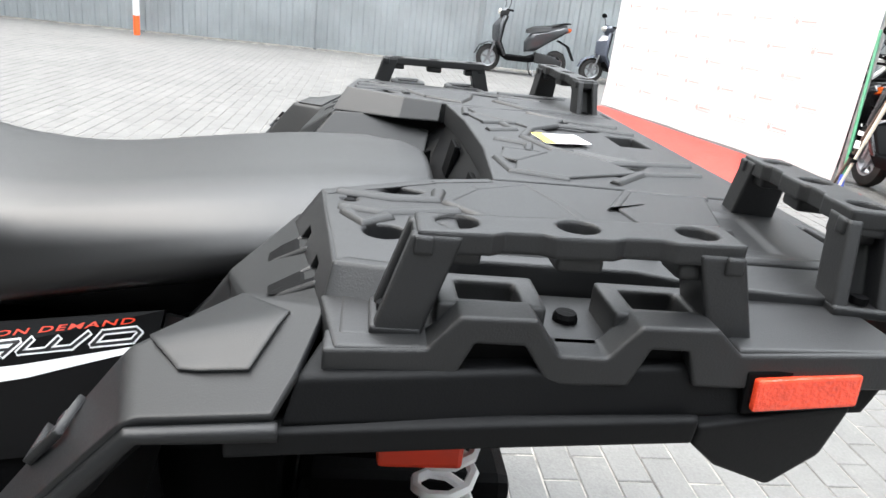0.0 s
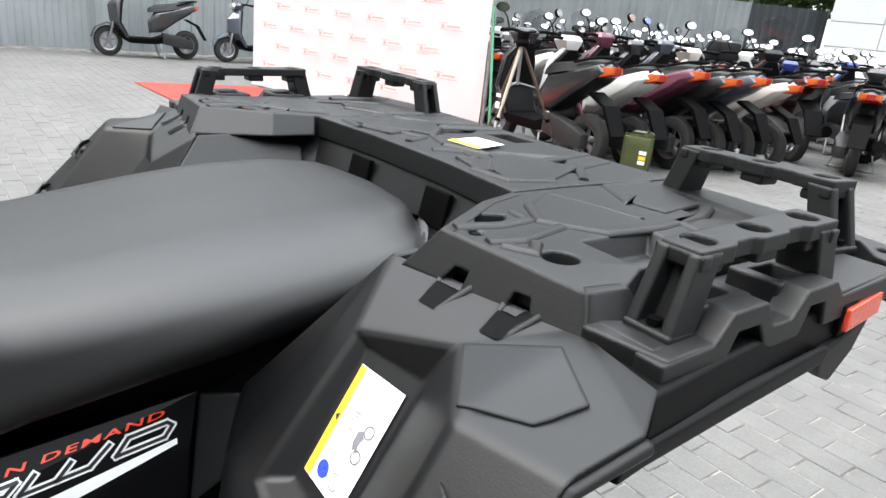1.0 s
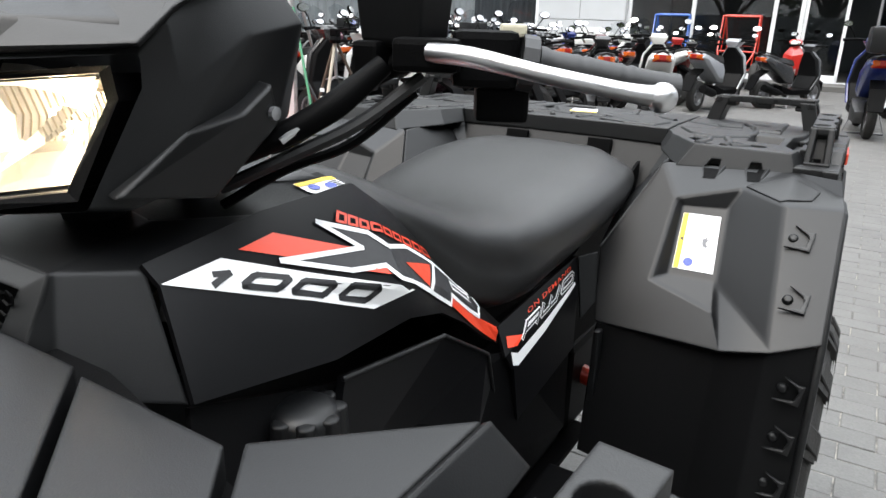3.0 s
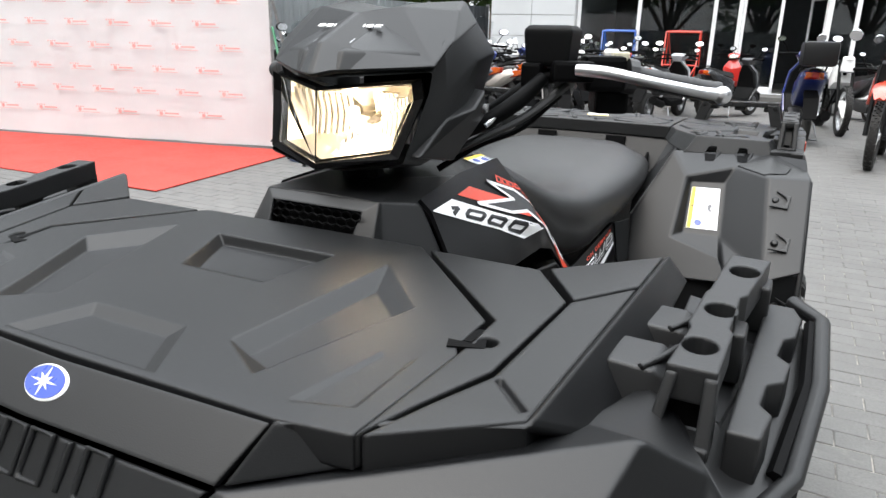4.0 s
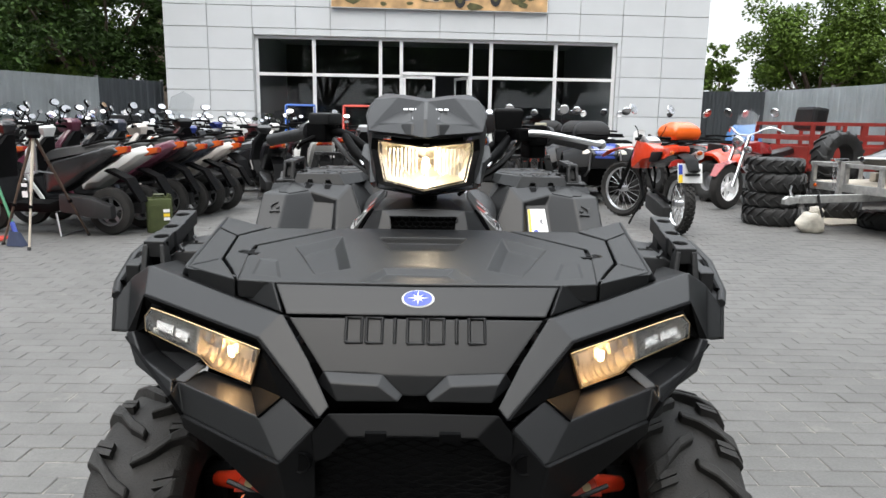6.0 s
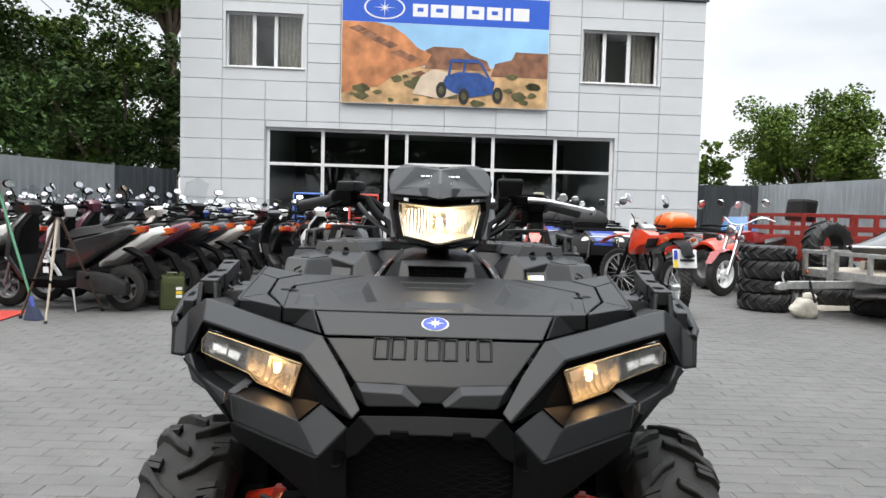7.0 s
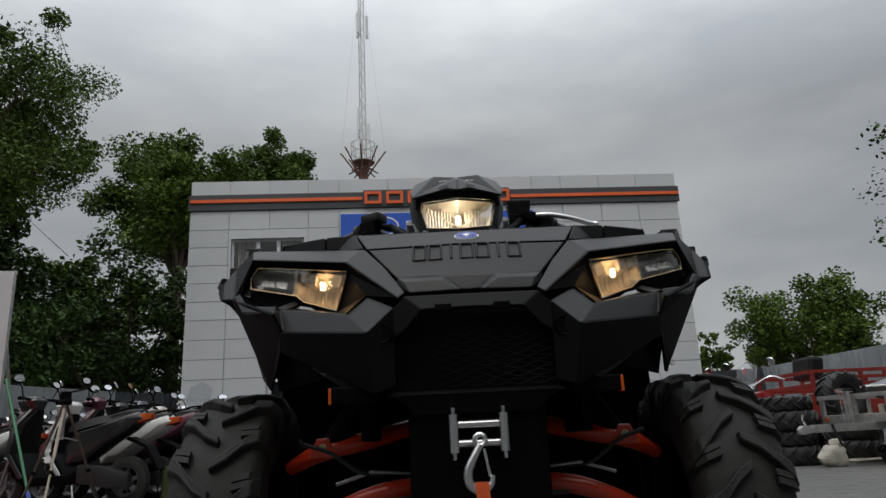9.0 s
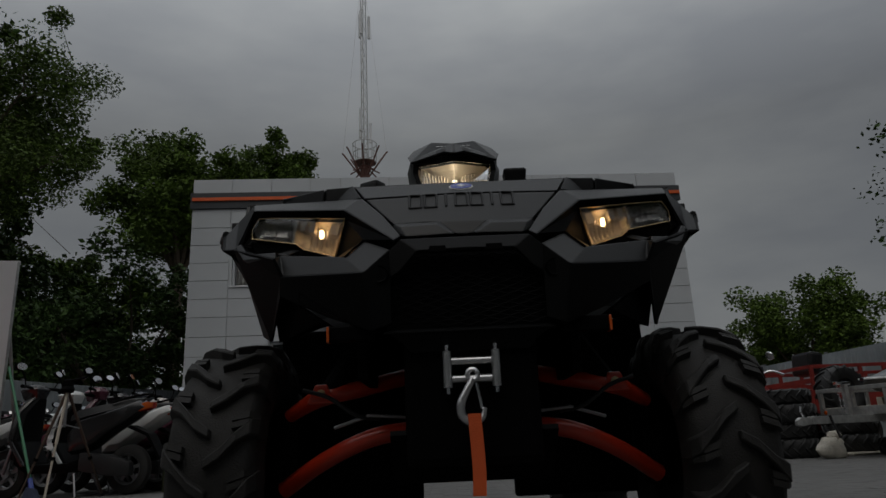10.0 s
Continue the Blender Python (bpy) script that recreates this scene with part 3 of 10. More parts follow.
# ---- press wall and carpet ----
def press_wall():
    a, b, h = Vector((-8.0, 3.75, 0)), Vector((-4.42, 4.62, 0)), 2.35
    d = (b - a).normalized()
    m = Matrix.Translation(a) @ Matrix.Rotation(math.atan2(d.y, d.x), 4, "Z")
    wall = thing("press_wall", "white printed fabric press wall with faint red marks", "banner", at=m)
    run = (b - a).length
    bm = bmesh.new()
    k = 24
    rows = 10
    grid = [[bm.verts.new((run * i / k, -0.02 + 0.02 * math.sin(i * 0.9) * (1 - j / rows) + 0.10 * (max(0, 0.15 - j / rows) ** 2) * -10, 0.03 + (h - 0.03) * j / rows)) for i in range(k + 1)] for j in range(rows + 1)]
    for j in range(rows):
        for i in range(k):
            bm.faces.new((grid[j][i], grid[j][i + 1], grid[j + 1][i + 1], grid[j + 1][i]))
    bmesh.ops.solidify(bm, geom=bm.faces[:], thickness=0.004)
    part("fabric", bm, banner_mat, wall, smooth=True)
    for u in (0.02, run / 2, run - 0.02):
        part("pole", tube([(u, 0.06, 0), (u, 0.06, h + 0.02)], 0.02), galvanised, wall)
        part("brace", tube([(u, 0.08, 1.6), (u, 0.85, 0.02)], 0.016), galvanised, wall)
    part("top_rail", tube([(0, 0.06, h), (run, 0.06, h)], 0.02), galvanised, wall)
    pink = material("faint_red_print", (0.75, 0.36, 0.33), 0.7, spot=0.1, bump=0.0)
    for j in range(9):
        for i in range(7):
            u, z = 0.28 + i * 0.52 + (j % 2) * 0.26, 0.32 + j * 0.235
            if u < run - 0.3:
                mm = Matrix.Translation((u, -0.05, z))
                bm = lathe([(0.0, 0.0), (0.022, 0.0), (0.022, 0.002)], mm @ Matrix.Rotation(radians(90), 4, "X"), 8)
                for q in range(4):
                    bm = lathe([(0.0, 0.0), (0.009, 0.0), (0.009, 0.002)], mm @ Matrix.Translation((-0.045 + q * 0.03, 0, 0.03)) @ Matrix.Rotation(radians(90), 4, "X"), 6, bm)
                bm = box((0.17, 0.002, 0.016), mm @ Matrix.Translation((0.13, 0, 0.004)), bm=bm)
                bm = box((0.30, 0.002, 0.004), mm @ Matrix.Translation((0.10, 0, -0.028)), bm=bm)
                part("printed_mark", bm, pink, wall)
    return wall


press_wall()
bm = prism([(-8.05, 2.3, 0.012), (-3.75, 2.45, 0.012), (-4.05, 4.62, 0.012), (-7.9, 3.72, 0.012)], 0.01, 0.002)
tagged(part("red_carpet", bm, carpet_mat), "red carpet laid on the pavers before the press wall", "carpet")

# ---- the quad bike: its left is +x, its front -y ----
def relief(outline, height, thick, dips=(), bevel=0.0, bm=None):
    """A plate with the plan outline; height(x, y) gives its top. dips: (outer, inner, depth) hollows, their inner ring sunk by depth."""
    fresh = bmesh.new()
    def ring(pts, drop=0.0):
        return [fresh.verts.new((x, y, height(x, y) - drop)) for x, y in pts]
    def loop(vs):
        return [fresh.edges.new((vs[i], vs[(i + 1) % len(vs)])) for i in range(len(vs))]
    top = ring(outline)
    edges = loop(top)
    hollows = []
    for outer, inner, depth in dips:
        o = ring(outer)
        edges += loop(o)
        hollows.append((o, ring(inner, depth)))
    bmesh.ops.triangle_fill(fresh, edges=edges, use_beauty=True, use_dissolve=False)
    fresh.normal_update()
    for f in fresh.faces:
        if f.normal.z < 0:
            f.normal_flip()
    for o, i in hollows:
        k = len(o)
        for j in range(k):
            fresh.faces.new((o[j], o[(j + 1) % k], i[(j + 1) % k], i[j]))
        fresh.faces.new(i)
    low = ring(outline, thick)
    k = len(top)
    for j in range(k):
        fresh.faces.new((top[j], low[j], low[(j + 1) % k], top[(j + 1) % k]))
    fresh.faces.new(low)
    bmesh.ops.recalc_face_normals(fresh, faces=fresh.faces)
    if bevel:
        fresh.normal_update()
        es = [e for e in fresh.edges if len(e.link_faces) == 2 and e.calc_face_angle(0) > radians(28)]
        bmesh.ops.bevel(fresh, geom=es, offset=bevel, segments=2, affect="EDGES", profile=0.6, clamp_overlap=True)
    return join(bm, fresh)


def disc(x, y, r, k=16, flat=1.0, turn=0.0):
    return [(x + r * math.cos(2 * math.pi * i / k + turn), y + flat * r * math.sin(2 * math.pi * i / k + turn)) for i in range(k)]


def ridge(path, wide, high, bm=None):
    """A raised rib with sloping sides along a path on a surface."""
    pts = [Vector(p) for p in path]
    rings = []
    for i, p in enumerate(pts):
        d = (pts[min(i + 1, len(pts) - 1)] - pts[max(i - 1, 0)])
        d.z = 0
        d.normalize()
        s = Vector((-d.y, d.x, 0))
        rings.append([p - s * wide - Vector((0, 0, 0.002)), p - s * wide * 0.45 + Vector((0, 0, high)), p + s * wide * 0.45 + Vector((0, 0, high)), p + s * wide - Vector((0, 0, 0.002))])
    return loft(rings, bm, closed=True, caps=True)


def pair(name, make, mat, parent, label="", smooth=False):
    """A part on the quad's left and its mirror image on the right."""
    a = part(name, make(), mat, parent, label, smooth)
    b = part(name, flipped(make()), mat, parent, label, smooth)
    return a, b


quad = thing("quad_bike", "matt black four-wheel utility quad bike with red suspension, lamps lit", "quad bike")


def lid_z(x, y):
    return 0.902 + 0.107 * (y + 0.82)


# -- front storage lid --
def lid_centre():
    half = [(0.0, -0.832), (0.235, -0.829), (0.2985, -0.8205), (0.3178, -0.690), (0.311, -0.677), (0.315, -0.624), (0.172, -0.488), (0.10, -0.487), (0.0, -0.487)]
    outline = half + [(-x, y) for x, y in reversed(half[1:-1])]
    dips = []
    for s in (1, -1):
        o = [(0.119, -0.753), (0.162, -0.548), (0.242, -0.628), (0.177, -0.788)]
        i = [(0.139, -0.750), (0.172, -0.590), (0.226, -0.640), (0.178, -0.764)]
        q = [(0.232, -0.806), (0.256, -0.712), (0.290, -0.709), (0.282, -0.790)]
        qi = [(0.237, -0.802), (0.260, -0.717), (0.286, -0.714), (0.278, -0.793)]
        dips += [([(s * x, y) for x, y in o], [(s * x, y) for x, y in i], 0.014), ([(s * x, y) for x, y in q], [(s * x, y) for x, y in qi], 0.002)]
    c = [(-0.10, -0.822), (-0.062, -0.752), (0.062, -0.752), (0.10, -0.822)]
    ci = [(-0.088, -0.818), (-0.055, -0.764), (0.050, -0.764), (0.080, -0.818)]
    r = [(-0.088, -0.552), (-0.058, -0.645), (0.062, -0.645), (0.092, -0.552)]
    ri = [(-0.078, -0.556), (-0.052, -0.622), (0.056, -0.622), (0.080, -0.556)]
    dips += [(c, ci, 0.008), (r, ri, 0.013)]
    return relief(outline, lid_z, 0.03, dips, 0.0022)


lid = part("front_lid", lid_centre(), plastic, quad, "ribbed storage lid with sunken facets")


def lid_base():
    half = [(0.0, -0.815), (0.228, -0.812), (0.39, -0.742), (0.418, -0.43), (0.33, -0.497), (0.165, -0.46), (0.0, -0.46)]
    outline = half + [(-x, y) for x, y in reversed(half[1:-1])]
    return relief(outline, lambda x, y: lid_z(x, y) - 0.022, 0.05)


part("lid_base", lid_base(), plastic_deep, lid)
pair("lid_wing", lambda: relief([(0.299, -0.820), (0.322, -0.768), (0.355, -0.702), (0.3715, -0.556), (0.322, -0.494), (0.186, -0.492), (0.323, -0.619), (0.319, -0.677)], lid_z, 0.03,
     [(disc(0.333, -0.66, 0.010, 8), disc(0.333, -0.66, 0.008, 8), 0.012)], 0.002), plastic, lid)
pair("lid_edge", lambda: relief([(0.304, -0.818), (0.405, -0.752), (0.427, -0.500), (0.376, -0.556), (0.360, -0.708), (0.330, -0.764)], lid_z, 0.05,
     [([(0.362, -0.712), (0.396, -0.745), (0.402, -0.74), (0.366, -0.706)], [(0.365, -0.713), (0.396, -0.743), (0.399, -0.741), (0.366, -0.709)], 0.006)], 0.002), plastic, lid)
pair("lid_corner", lambda: relief([(0.377, -0.549), (0.4285, -0.492), (0.436, -0.405), (0.331, -0.487)], lid_z, 0.05, (), 0.002), plastic, lid)


def lid_slot():
    bm = box((0.020, 0.034, 0.004), Matrix.Translation((0.3165, -0.668, lid_z(0, -0.668) - 0.002)) @ Matrix.Rotation(radians(-70), 4, "Z"))
    return box((0.008, 0.03, 0.004), Matrix.Translation((0.3165, -0.652, lid_z(0, -0.652) - 0.003)), bm=bm)


pair("lid_latch", lid_slot, plastic_deep, lid, "slotted turn latch")
# sides of the lid running down to the fender
pair("lid_side", lambda: shell([(0.235, -0.828, 0.9), (0.404, -0.752, 0.908), (0.437, -0.405, 0.945), (0.458, -0.392, 0.915), (0.442, -0.68, 0.868), (0.300, -0.80, 0.868), (0.214, -0.862, 0.858)],
     [(0, 1, 4, 5), (1, 2, 3, 4), (0, 5, 6)], 0.006, 0.002), plastic, quad)


# -- nose with the badge and the brand's bars --
def nose():
    pts = [(0, -0.838, 0.897), (0.232, -0.832, 0.898), (0.208, -0.868, 0.858), (0, -0.876, 0.860)]
    return shell(pts, [(0, 3, 2, 1)], 0.006, 0.002, mirror=True)


part("front_slope", nose(), plastic, quad)


def nose_panel():
    pts = [(0, -0.880, 0.855), (0.203, -0.872, 0.853), (0.142, -0.919, 0.780), (0.050, -0.926, 0.779), (0.018, -0.936, 0.750), (0, -0.936, 0.749), (0, -0.927, 0.779)]
    return shell(pts, [(0, 6, 3, 2, 1), (6, 5, 4, 3)], 0.006, 0.002, mirror=True)


nosep = part("nose_panel", nose_panel(), plastic, quad)
pair("nose_ledge", lambda: shell([(0.142, -0.918, 0.781), (0.050, -0.926, 0.780), (0.018, -0.937, 0.751), (0.024, -0.950, 0.746), (0.056, -0.944, 0.768), (0.130, -0.936, 0.769), (0.118, -0.948, 0.744), (0.152, -0.920, 0.764)],
     [(0, 1, 4, 5), (1, 2, 3, 4), (4, 3, 6, 5), (0, 5, 6, 7)], 0.005, 0.002), plastic, quad)
# black boxes added behind the nose to stop light and darken its gap
part("nose_core", box((0.42, 0.08, 0.22), Matrix.Translation((0, -0.865, 0.68))), plastic_deep, quad)
part("nose_grille_gap", box((0.26, 0.01, 0.05), Matrix.Translation((0, -0.915, 0.745))), plastic_deep, quad)


def on_nose(x, z):
    """A place on the nose panel's face."""
    t = (0.855 - z) / 0.078
    return Vector((x, -0.8805 - 0.044 * t + 0.008 * abs(x) / 0.2, z))


# raised brand mark: plain moulded frames in a row
for i in range(7):
    x, w, h = -0.098 + i * 0.0325, 0.0125, 0.0175
    bm = None
    corners = [(x - w, 0.8385 - h), (x - w, 0.8385 + h), (x + w, 0.8385 + h), (x + w, 0.8385 - h), (x - w, 0.8385 - h)]
    if i in (2, 5):
        corners = [(x, 0.8385 - h), (x, 0.8385 + h)]
    pts = []
    for a, b in corners:
        q = on_nose(a, b)
        q.y -= 0.0012
        pts.append(q)
    part("raised_mark", tube(pts, 0.003, 6), plastic, nosep)
# oval badge
BADGE = Matrix.Translation((0.002, -0.8515, 0.8795)) @ Matrix.Rotation(radians(44), 4, "X") @ Matrix.Diagonal((1.0, 0.62, 1.0, 1))
badge = part("badge", lathe([(0.0, 0.0), (0.0265, 0.0), (0.0265, 0.003), (0.0245, 0.0042), (0.0, 0.0042)], BADGE, 28), decal_white, quad, "blue oval badge with a white star")
part("badge_field", lathe([(0.0, 0.003), (0.0235, 0.003), (0.0235, 0.0052), (0.0, 0.0052)], BADGE, 28), decal_blue, badge)
star = prism([((0.017 if i % 4 == 0 else (0.011 if i % 2 == 0 else 0.004)) * math.cos(i * math.pi / 8), (0.017 if i % 4 == 0 else (0.011 if i % 2 == 0 else 0.004)) * math.sin(i * math.pi / 8) / 0.8, 0.0062) for i in range(16)], 0.002)
bmesh.ops.transform(star, matrix=BADGE, verts=star.verts)
part("badge_star", star, decal_white, badge)


# -- front fenders --
E_IN, E_OUT, TIP_LOW = (0.218, -0.871, 0.857), (0.248, -0.892, 0.826), (0.140, -0.976, 0.730)
B_BACK, B_LIP = (0.484, -0.727, 0.905), (0.467, -0.792, 0.868)
C_IN, C_LOW, C_OUT = (0.517, -0.754, 0.789), (0.543, -0.750, 0.790), (0.556, -0.708, 0.838)
K_TOP, K_IN, K_LOW, K_MID, K_END, K_TAIL = (0.202, -0.932, 0.743), (0.150, -0.970, 0.712), (0.198, -0.988, 0.664), (0.241, -0.935, 0.709), (0.390, -0.865, 0.738), (0.394, -0.888, 0.727)
P_LOW, S_TIP, S_SIDE = (0.378, -0.880, 0.690), (0.184, -0.967, 0.555), (0.276, -0.888, 0.598)


def fender_band():
    p = [E_IN, E_OUT, TIP_LOW, (0.128, -0.962, 0.742), (0.166, -0.920, 0.800), B_BACK, B_LIP, C_IN, (0.530, -0.700, 0.874), C_LOW, C_OUT,
         (0.430, -0.690, 0.882), (0.470, -0.600, 0.892), (0.595, -0.400, 0.888), (0.597, -0.52, 0.868), (0.47, -0.40, 0.905), (0.20, -0.86, 0.850), (0.586, -0.632, 0.836)]
    faces = [(0, 4, 3, 2, 1), (0, 1, 6, 5), (5, 6, 7, 8), (8, 7, 9, 10), (5, 8, 12, 11), (0, 5, 11, 16), (8, 10, 17, 14, 13, 15, 12)]
    return shell(p, faces, 0.006, 0.004)


pair("front_fender", fender_band, plastic, quad)


def fender_lip():
    p = [C_LOW, C_OUT, (0.587, -0.632, 0.835), (0.598, -0.52, 0.868), (0.598, -0.384, 0.889), (0.594, -0.36, 0.80), (0.545, -0.36, 0.65), (0.466, -0.60, 0.600), (0.516, -0.62, 0.766), (0.528, -0.73, 0.782)]
    return shell(p, [(0, 1, 2, 9), (2, 3, 4, 5, 8, 9), (5, 6, 7, 8)], 0.006)


pair("fender_flank", fender_lip, plastic_dim, quad)


def lower_frame():
    # diamond beside the grille, the bar under the lamp and the shelf behind it
    p = [K_TOP, K_IN, K_LOW, K_MID, K_END, P_LOW, (0.276, -0.842, 0.724), (0.358, -0.830, 0.746), K_TAIL]
    return shell(p, [(0, 1, 2, 3), (3, 2, 5, 4), (3, 4, 7, 6), (4, 5, 8)], 0.006, 0.003)


pair("bumper_cheek", lower_frame, plastic, quad)


def outer_rim():
    # the thin frame that closes the pocket outside the lamp
    o = [Vector(v) for v in (K_TAIL, (0.483, -0.810, 0.747), (0.514, -0.770, 0.790))]
    i = [Vector(v) for v in ((0.397, -0.874, 0.744), (0.474, -0.808, 0.761), (0.500, -0.774, 0.795))]
    ob = [v + Vector((-0.012, 0.05, -0.004)) for v in o]
    ib = [v + Vector((-0.016, 0.036, 0.0)) for v in i]
    faces = []
    for k in (0, 1):
        faces += [(k, k + 1, 4 + k, 3 + k), (k + 6, k + 7, k + 1, k), (3 + k, 4 + k, 10 + k, 9 + k)]
    return shell([tuple(v) for v in o + i + ob + ib], faces, 0.004, 0.002)


pair("outer_rim", outer_rim, plastic, quad)
pair("lamp_pocket", lambda: shell([(0.358, -0.828, 0.752), (0.385, -0.838, 0.742), (0.458, -0.772, 0.760), (0.486, -0.738, 0.795), (0.478, -0.765, 0.802), (0.362, -0.822, 0.770)], [(0, 1, 2, 5), (2, 3, 4, 5)], 0.004), plastic_dim, quad)
pair("lamp_pillar", lambda: loft([[(0.352, -0.836, 0.756), (0.368, -0.832, 0.762), (0.368, -0.815, 0.762), (0.352, -0.820, 0.756)], [(0.378, -0.868, 0.737), (0.397, -0.868, 0.742), (0.397, -0.845, 0.742), (0.378, -0.845, 0.737)]], bevel=0.003), plastic, quad)


def bumper_side():
    p = [K_LOW, P_LOW, (0.385, -0.850, 0.655), S_SIDE, S_TIP, (0.150, -0.965, 0.566), K_IN]
    return shell(p, [(0, 1, 2, 3, 4), (0, 4, 5, 6)], 0.006, 0.003)


pair("bumper_side", bumper_side, plastic_dim, quad)


# black plate on the bumper side, painting the shade of a shallow recess
def shade_plate():
    a, b, c, d = [Vector(v) for v in (K_LOW, P_LOW, (0.330, -0.868, 0.627), S_TIP)]
    pts = [(a.lerp(b, u)).lerp(d.lerp(c, u), v) + Vector((0.003, -0.006, -0.001)) for u, v in ((0.42, 0.34), (0.86, 0.18), (0.93, 0.42), (0.52, 0.66))]
    return prism(pts, 0.006, 0.002, out=(0.4, -1, 0))


pair("bumper_recess", shade_plate, plastic_deep, quad)
pair("tow_hole", lambda: lathe([(0.0, 0.004), (0.0135, 0.004), (0.0165, 0.006), (0.0175, 0.0), (0.0175, -0.02)], Matrix.Translation((0.168, -0.9795, 0.661)) @ look((0, 0, 0), (-0.12, 1, 0.0)), 18), plastic_deep, quad)
# black filler added so no light shows between bumper and flank
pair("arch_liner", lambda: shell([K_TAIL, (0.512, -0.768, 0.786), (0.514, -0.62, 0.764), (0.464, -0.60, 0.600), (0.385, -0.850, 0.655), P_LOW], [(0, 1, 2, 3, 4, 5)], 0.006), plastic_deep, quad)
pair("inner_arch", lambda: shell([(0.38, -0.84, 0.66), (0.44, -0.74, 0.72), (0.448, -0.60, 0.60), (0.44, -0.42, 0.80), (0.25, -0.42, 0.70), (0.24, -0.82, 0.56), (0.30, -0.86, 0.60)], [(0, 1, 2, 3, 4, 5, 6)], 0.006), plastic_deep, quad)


def bumper_bar():
    p = [(0, -0.966, 0.734), (0.128, -0.968, 0.733), (0.150, -0.980, 0.706), (0.150, -0.972, 0.655), (0.128, -0.978, 0.668), (0.095, -0.985, 0.704), (0, -0.985, 0.706)]
    return shell(p, [(0, 6, 5, 1), (1, 5, 4, 3, 2)], 0.008, 0.003, mirror=True)


part("bumper_bar", bumper_bar(), plastic_dim, quad)
# black blocks stand for the shaded notches in the bar
pair("bumper_notch", lambda: box((0.032, 0.012, 0.014), Matrix.Translation((0.055, -0.982, 0.705)), 0.002), plastic_deep, quad)


def grille():
    bm = None
    z = 0.562
    row = 0
    while z < 0.70:
        half = 0.148 if z < 0.66 else 0.148 - (z - 0.66) * 1.2
        path = []
        n = 30
        for i in range(n + 1):
            x = -half + 2 * half * i / n
            path.append((x, -0.955, z + 0.0028 * math.sin(i * math.pi * 0.5 + (math.pi if row % 2 else 0))))
        bm = tube(path, 0.0016, 4, bm)
        z += 0.0072
        row += 1
    return bm


grill = part("grille", grille(), plastic_deep, quad, "black wavy mesh grille")
part("grille_back", box((0.32, 0.004, 0.16), Matrix.Translation((0, -0.935, 0.63))), gloss_black, grill)
part("grille_frame", shell([(-0.15, -0.955, 0.552), (0.15, -0.955, 0.552), (0.165, -0.965, 0.545), (-0.165, -0.965, 0.545)], [(0, 1, 2, 3)], 0.004), plastic_dim, grill)


def lower_bar():
    p = [(0, -0.955, 0.547), (0.155, -0.955, 0.547), (0.13, -0.945, 0.531), (0.115, -0.940, 0.512), (0.0, -0.94, 0.512)]
    return shell(p, [(0, 4, 3, 2, 1)], 0.008, 0.003, mirror=True)


part("lower_bar", lower_bar(), plastic_dim, quad)
pair("side_marker", lambda: box((0.09, 0.03, 0.03), Matrix.Translation((0.228, -0.925, 0.556)), 0.004), plastic_deep, quad)
pair("amber_reflector", lambda: box((0.005, 0.03, 0.030), Matrix.Translation((0.2745, -0.93, 0.554)), 0.001), amber_lens, quad, "small amber side reflector")


# -- headlamps --
def lamp_outline(grow=0.0, back=0.0):
    pts = [(0.247, -0.893, 0.806), (0.272, -0.857, 0.732), (0.345, -0.842, 0.757), (0.358, -0.836, 0.771), (0.462, -0.798, 0.797), (0.474, -0.780, 0.822), (0.452, -0.800, 0.846)]
    c = sum((Vector(p) for p in pts), Vector()) / len(pts)
    n = Vector((0.30, -0.93, 0.2)).normalized()
    return [c + (Vector(p) - c) * (1 + grow) - n * back for p in pts]


LAMP_OUT = Vector((0.30, -0.93, 0.2)).normalized()


def lamp_point(u, v, deep=0.0):
    """A place behind the lens: u from its inner to its outer end, v from its lower to its upper edge."""
    def on(pts, t):
        pts = [Vector(p) for p in pts]
        x = pts[0].x + (pts[-1].x - pts[0].x) * t
        k = max(i for i in range(len(pts) - 1) if pts[i].x <= x + 1e-9)
        return pts[k].lerp(pts[k + 1], (x - pts[k].x) / (pts[k + 1].x - pts[k].x))
    low = on([(0.272, -0.857, 0.734), (0.345, -0.842, 0.757), (0.358, -0.836, 0.771), (0.470, -0.788, 0.802)], u)
    high = on([(0.248, -0.892, 0.806), (0.452, -0.800, 0.846), (0.471, -0.784, 0.826)], u)
    return low.lerp(high, v) - LAMP_OUT * deep


def lamp_cell(u0, u1, deep, flutes):
    """A hollow reflector with upright flutes between two shares of the lamp's length."""
    bm = bmesh.new()
    nu, nv = flutes * 6, 12
    grid = []
    for i in range(nu + 1):
        a = i / nu
        row = []
        for j in range(nv + 1):
            b = j / nv
            bowl = (math.sin(math.pi * a) * math.sin(math.pi * b)) ** 0.6
            row.append(bm.verts.new(lamp_point(u0 + (u1 - u0) * a, 0.03 + 0.94 * b, 0.012 + deep * bowl - 0.006 * abs(math.sin(math.pi * flutes * a)) * bowl)))
        grid.append(row)
    for i in range(nu):
        for j in range(nv):
            bm.faces.new((grid[i][j], grid[i + 1][j], grid[i + 1][j + 1], grid[i][j + 1]))
    bmesh.ops.solidify(bm, geom=bm.faces[:], thickness=0.001)
    return bm


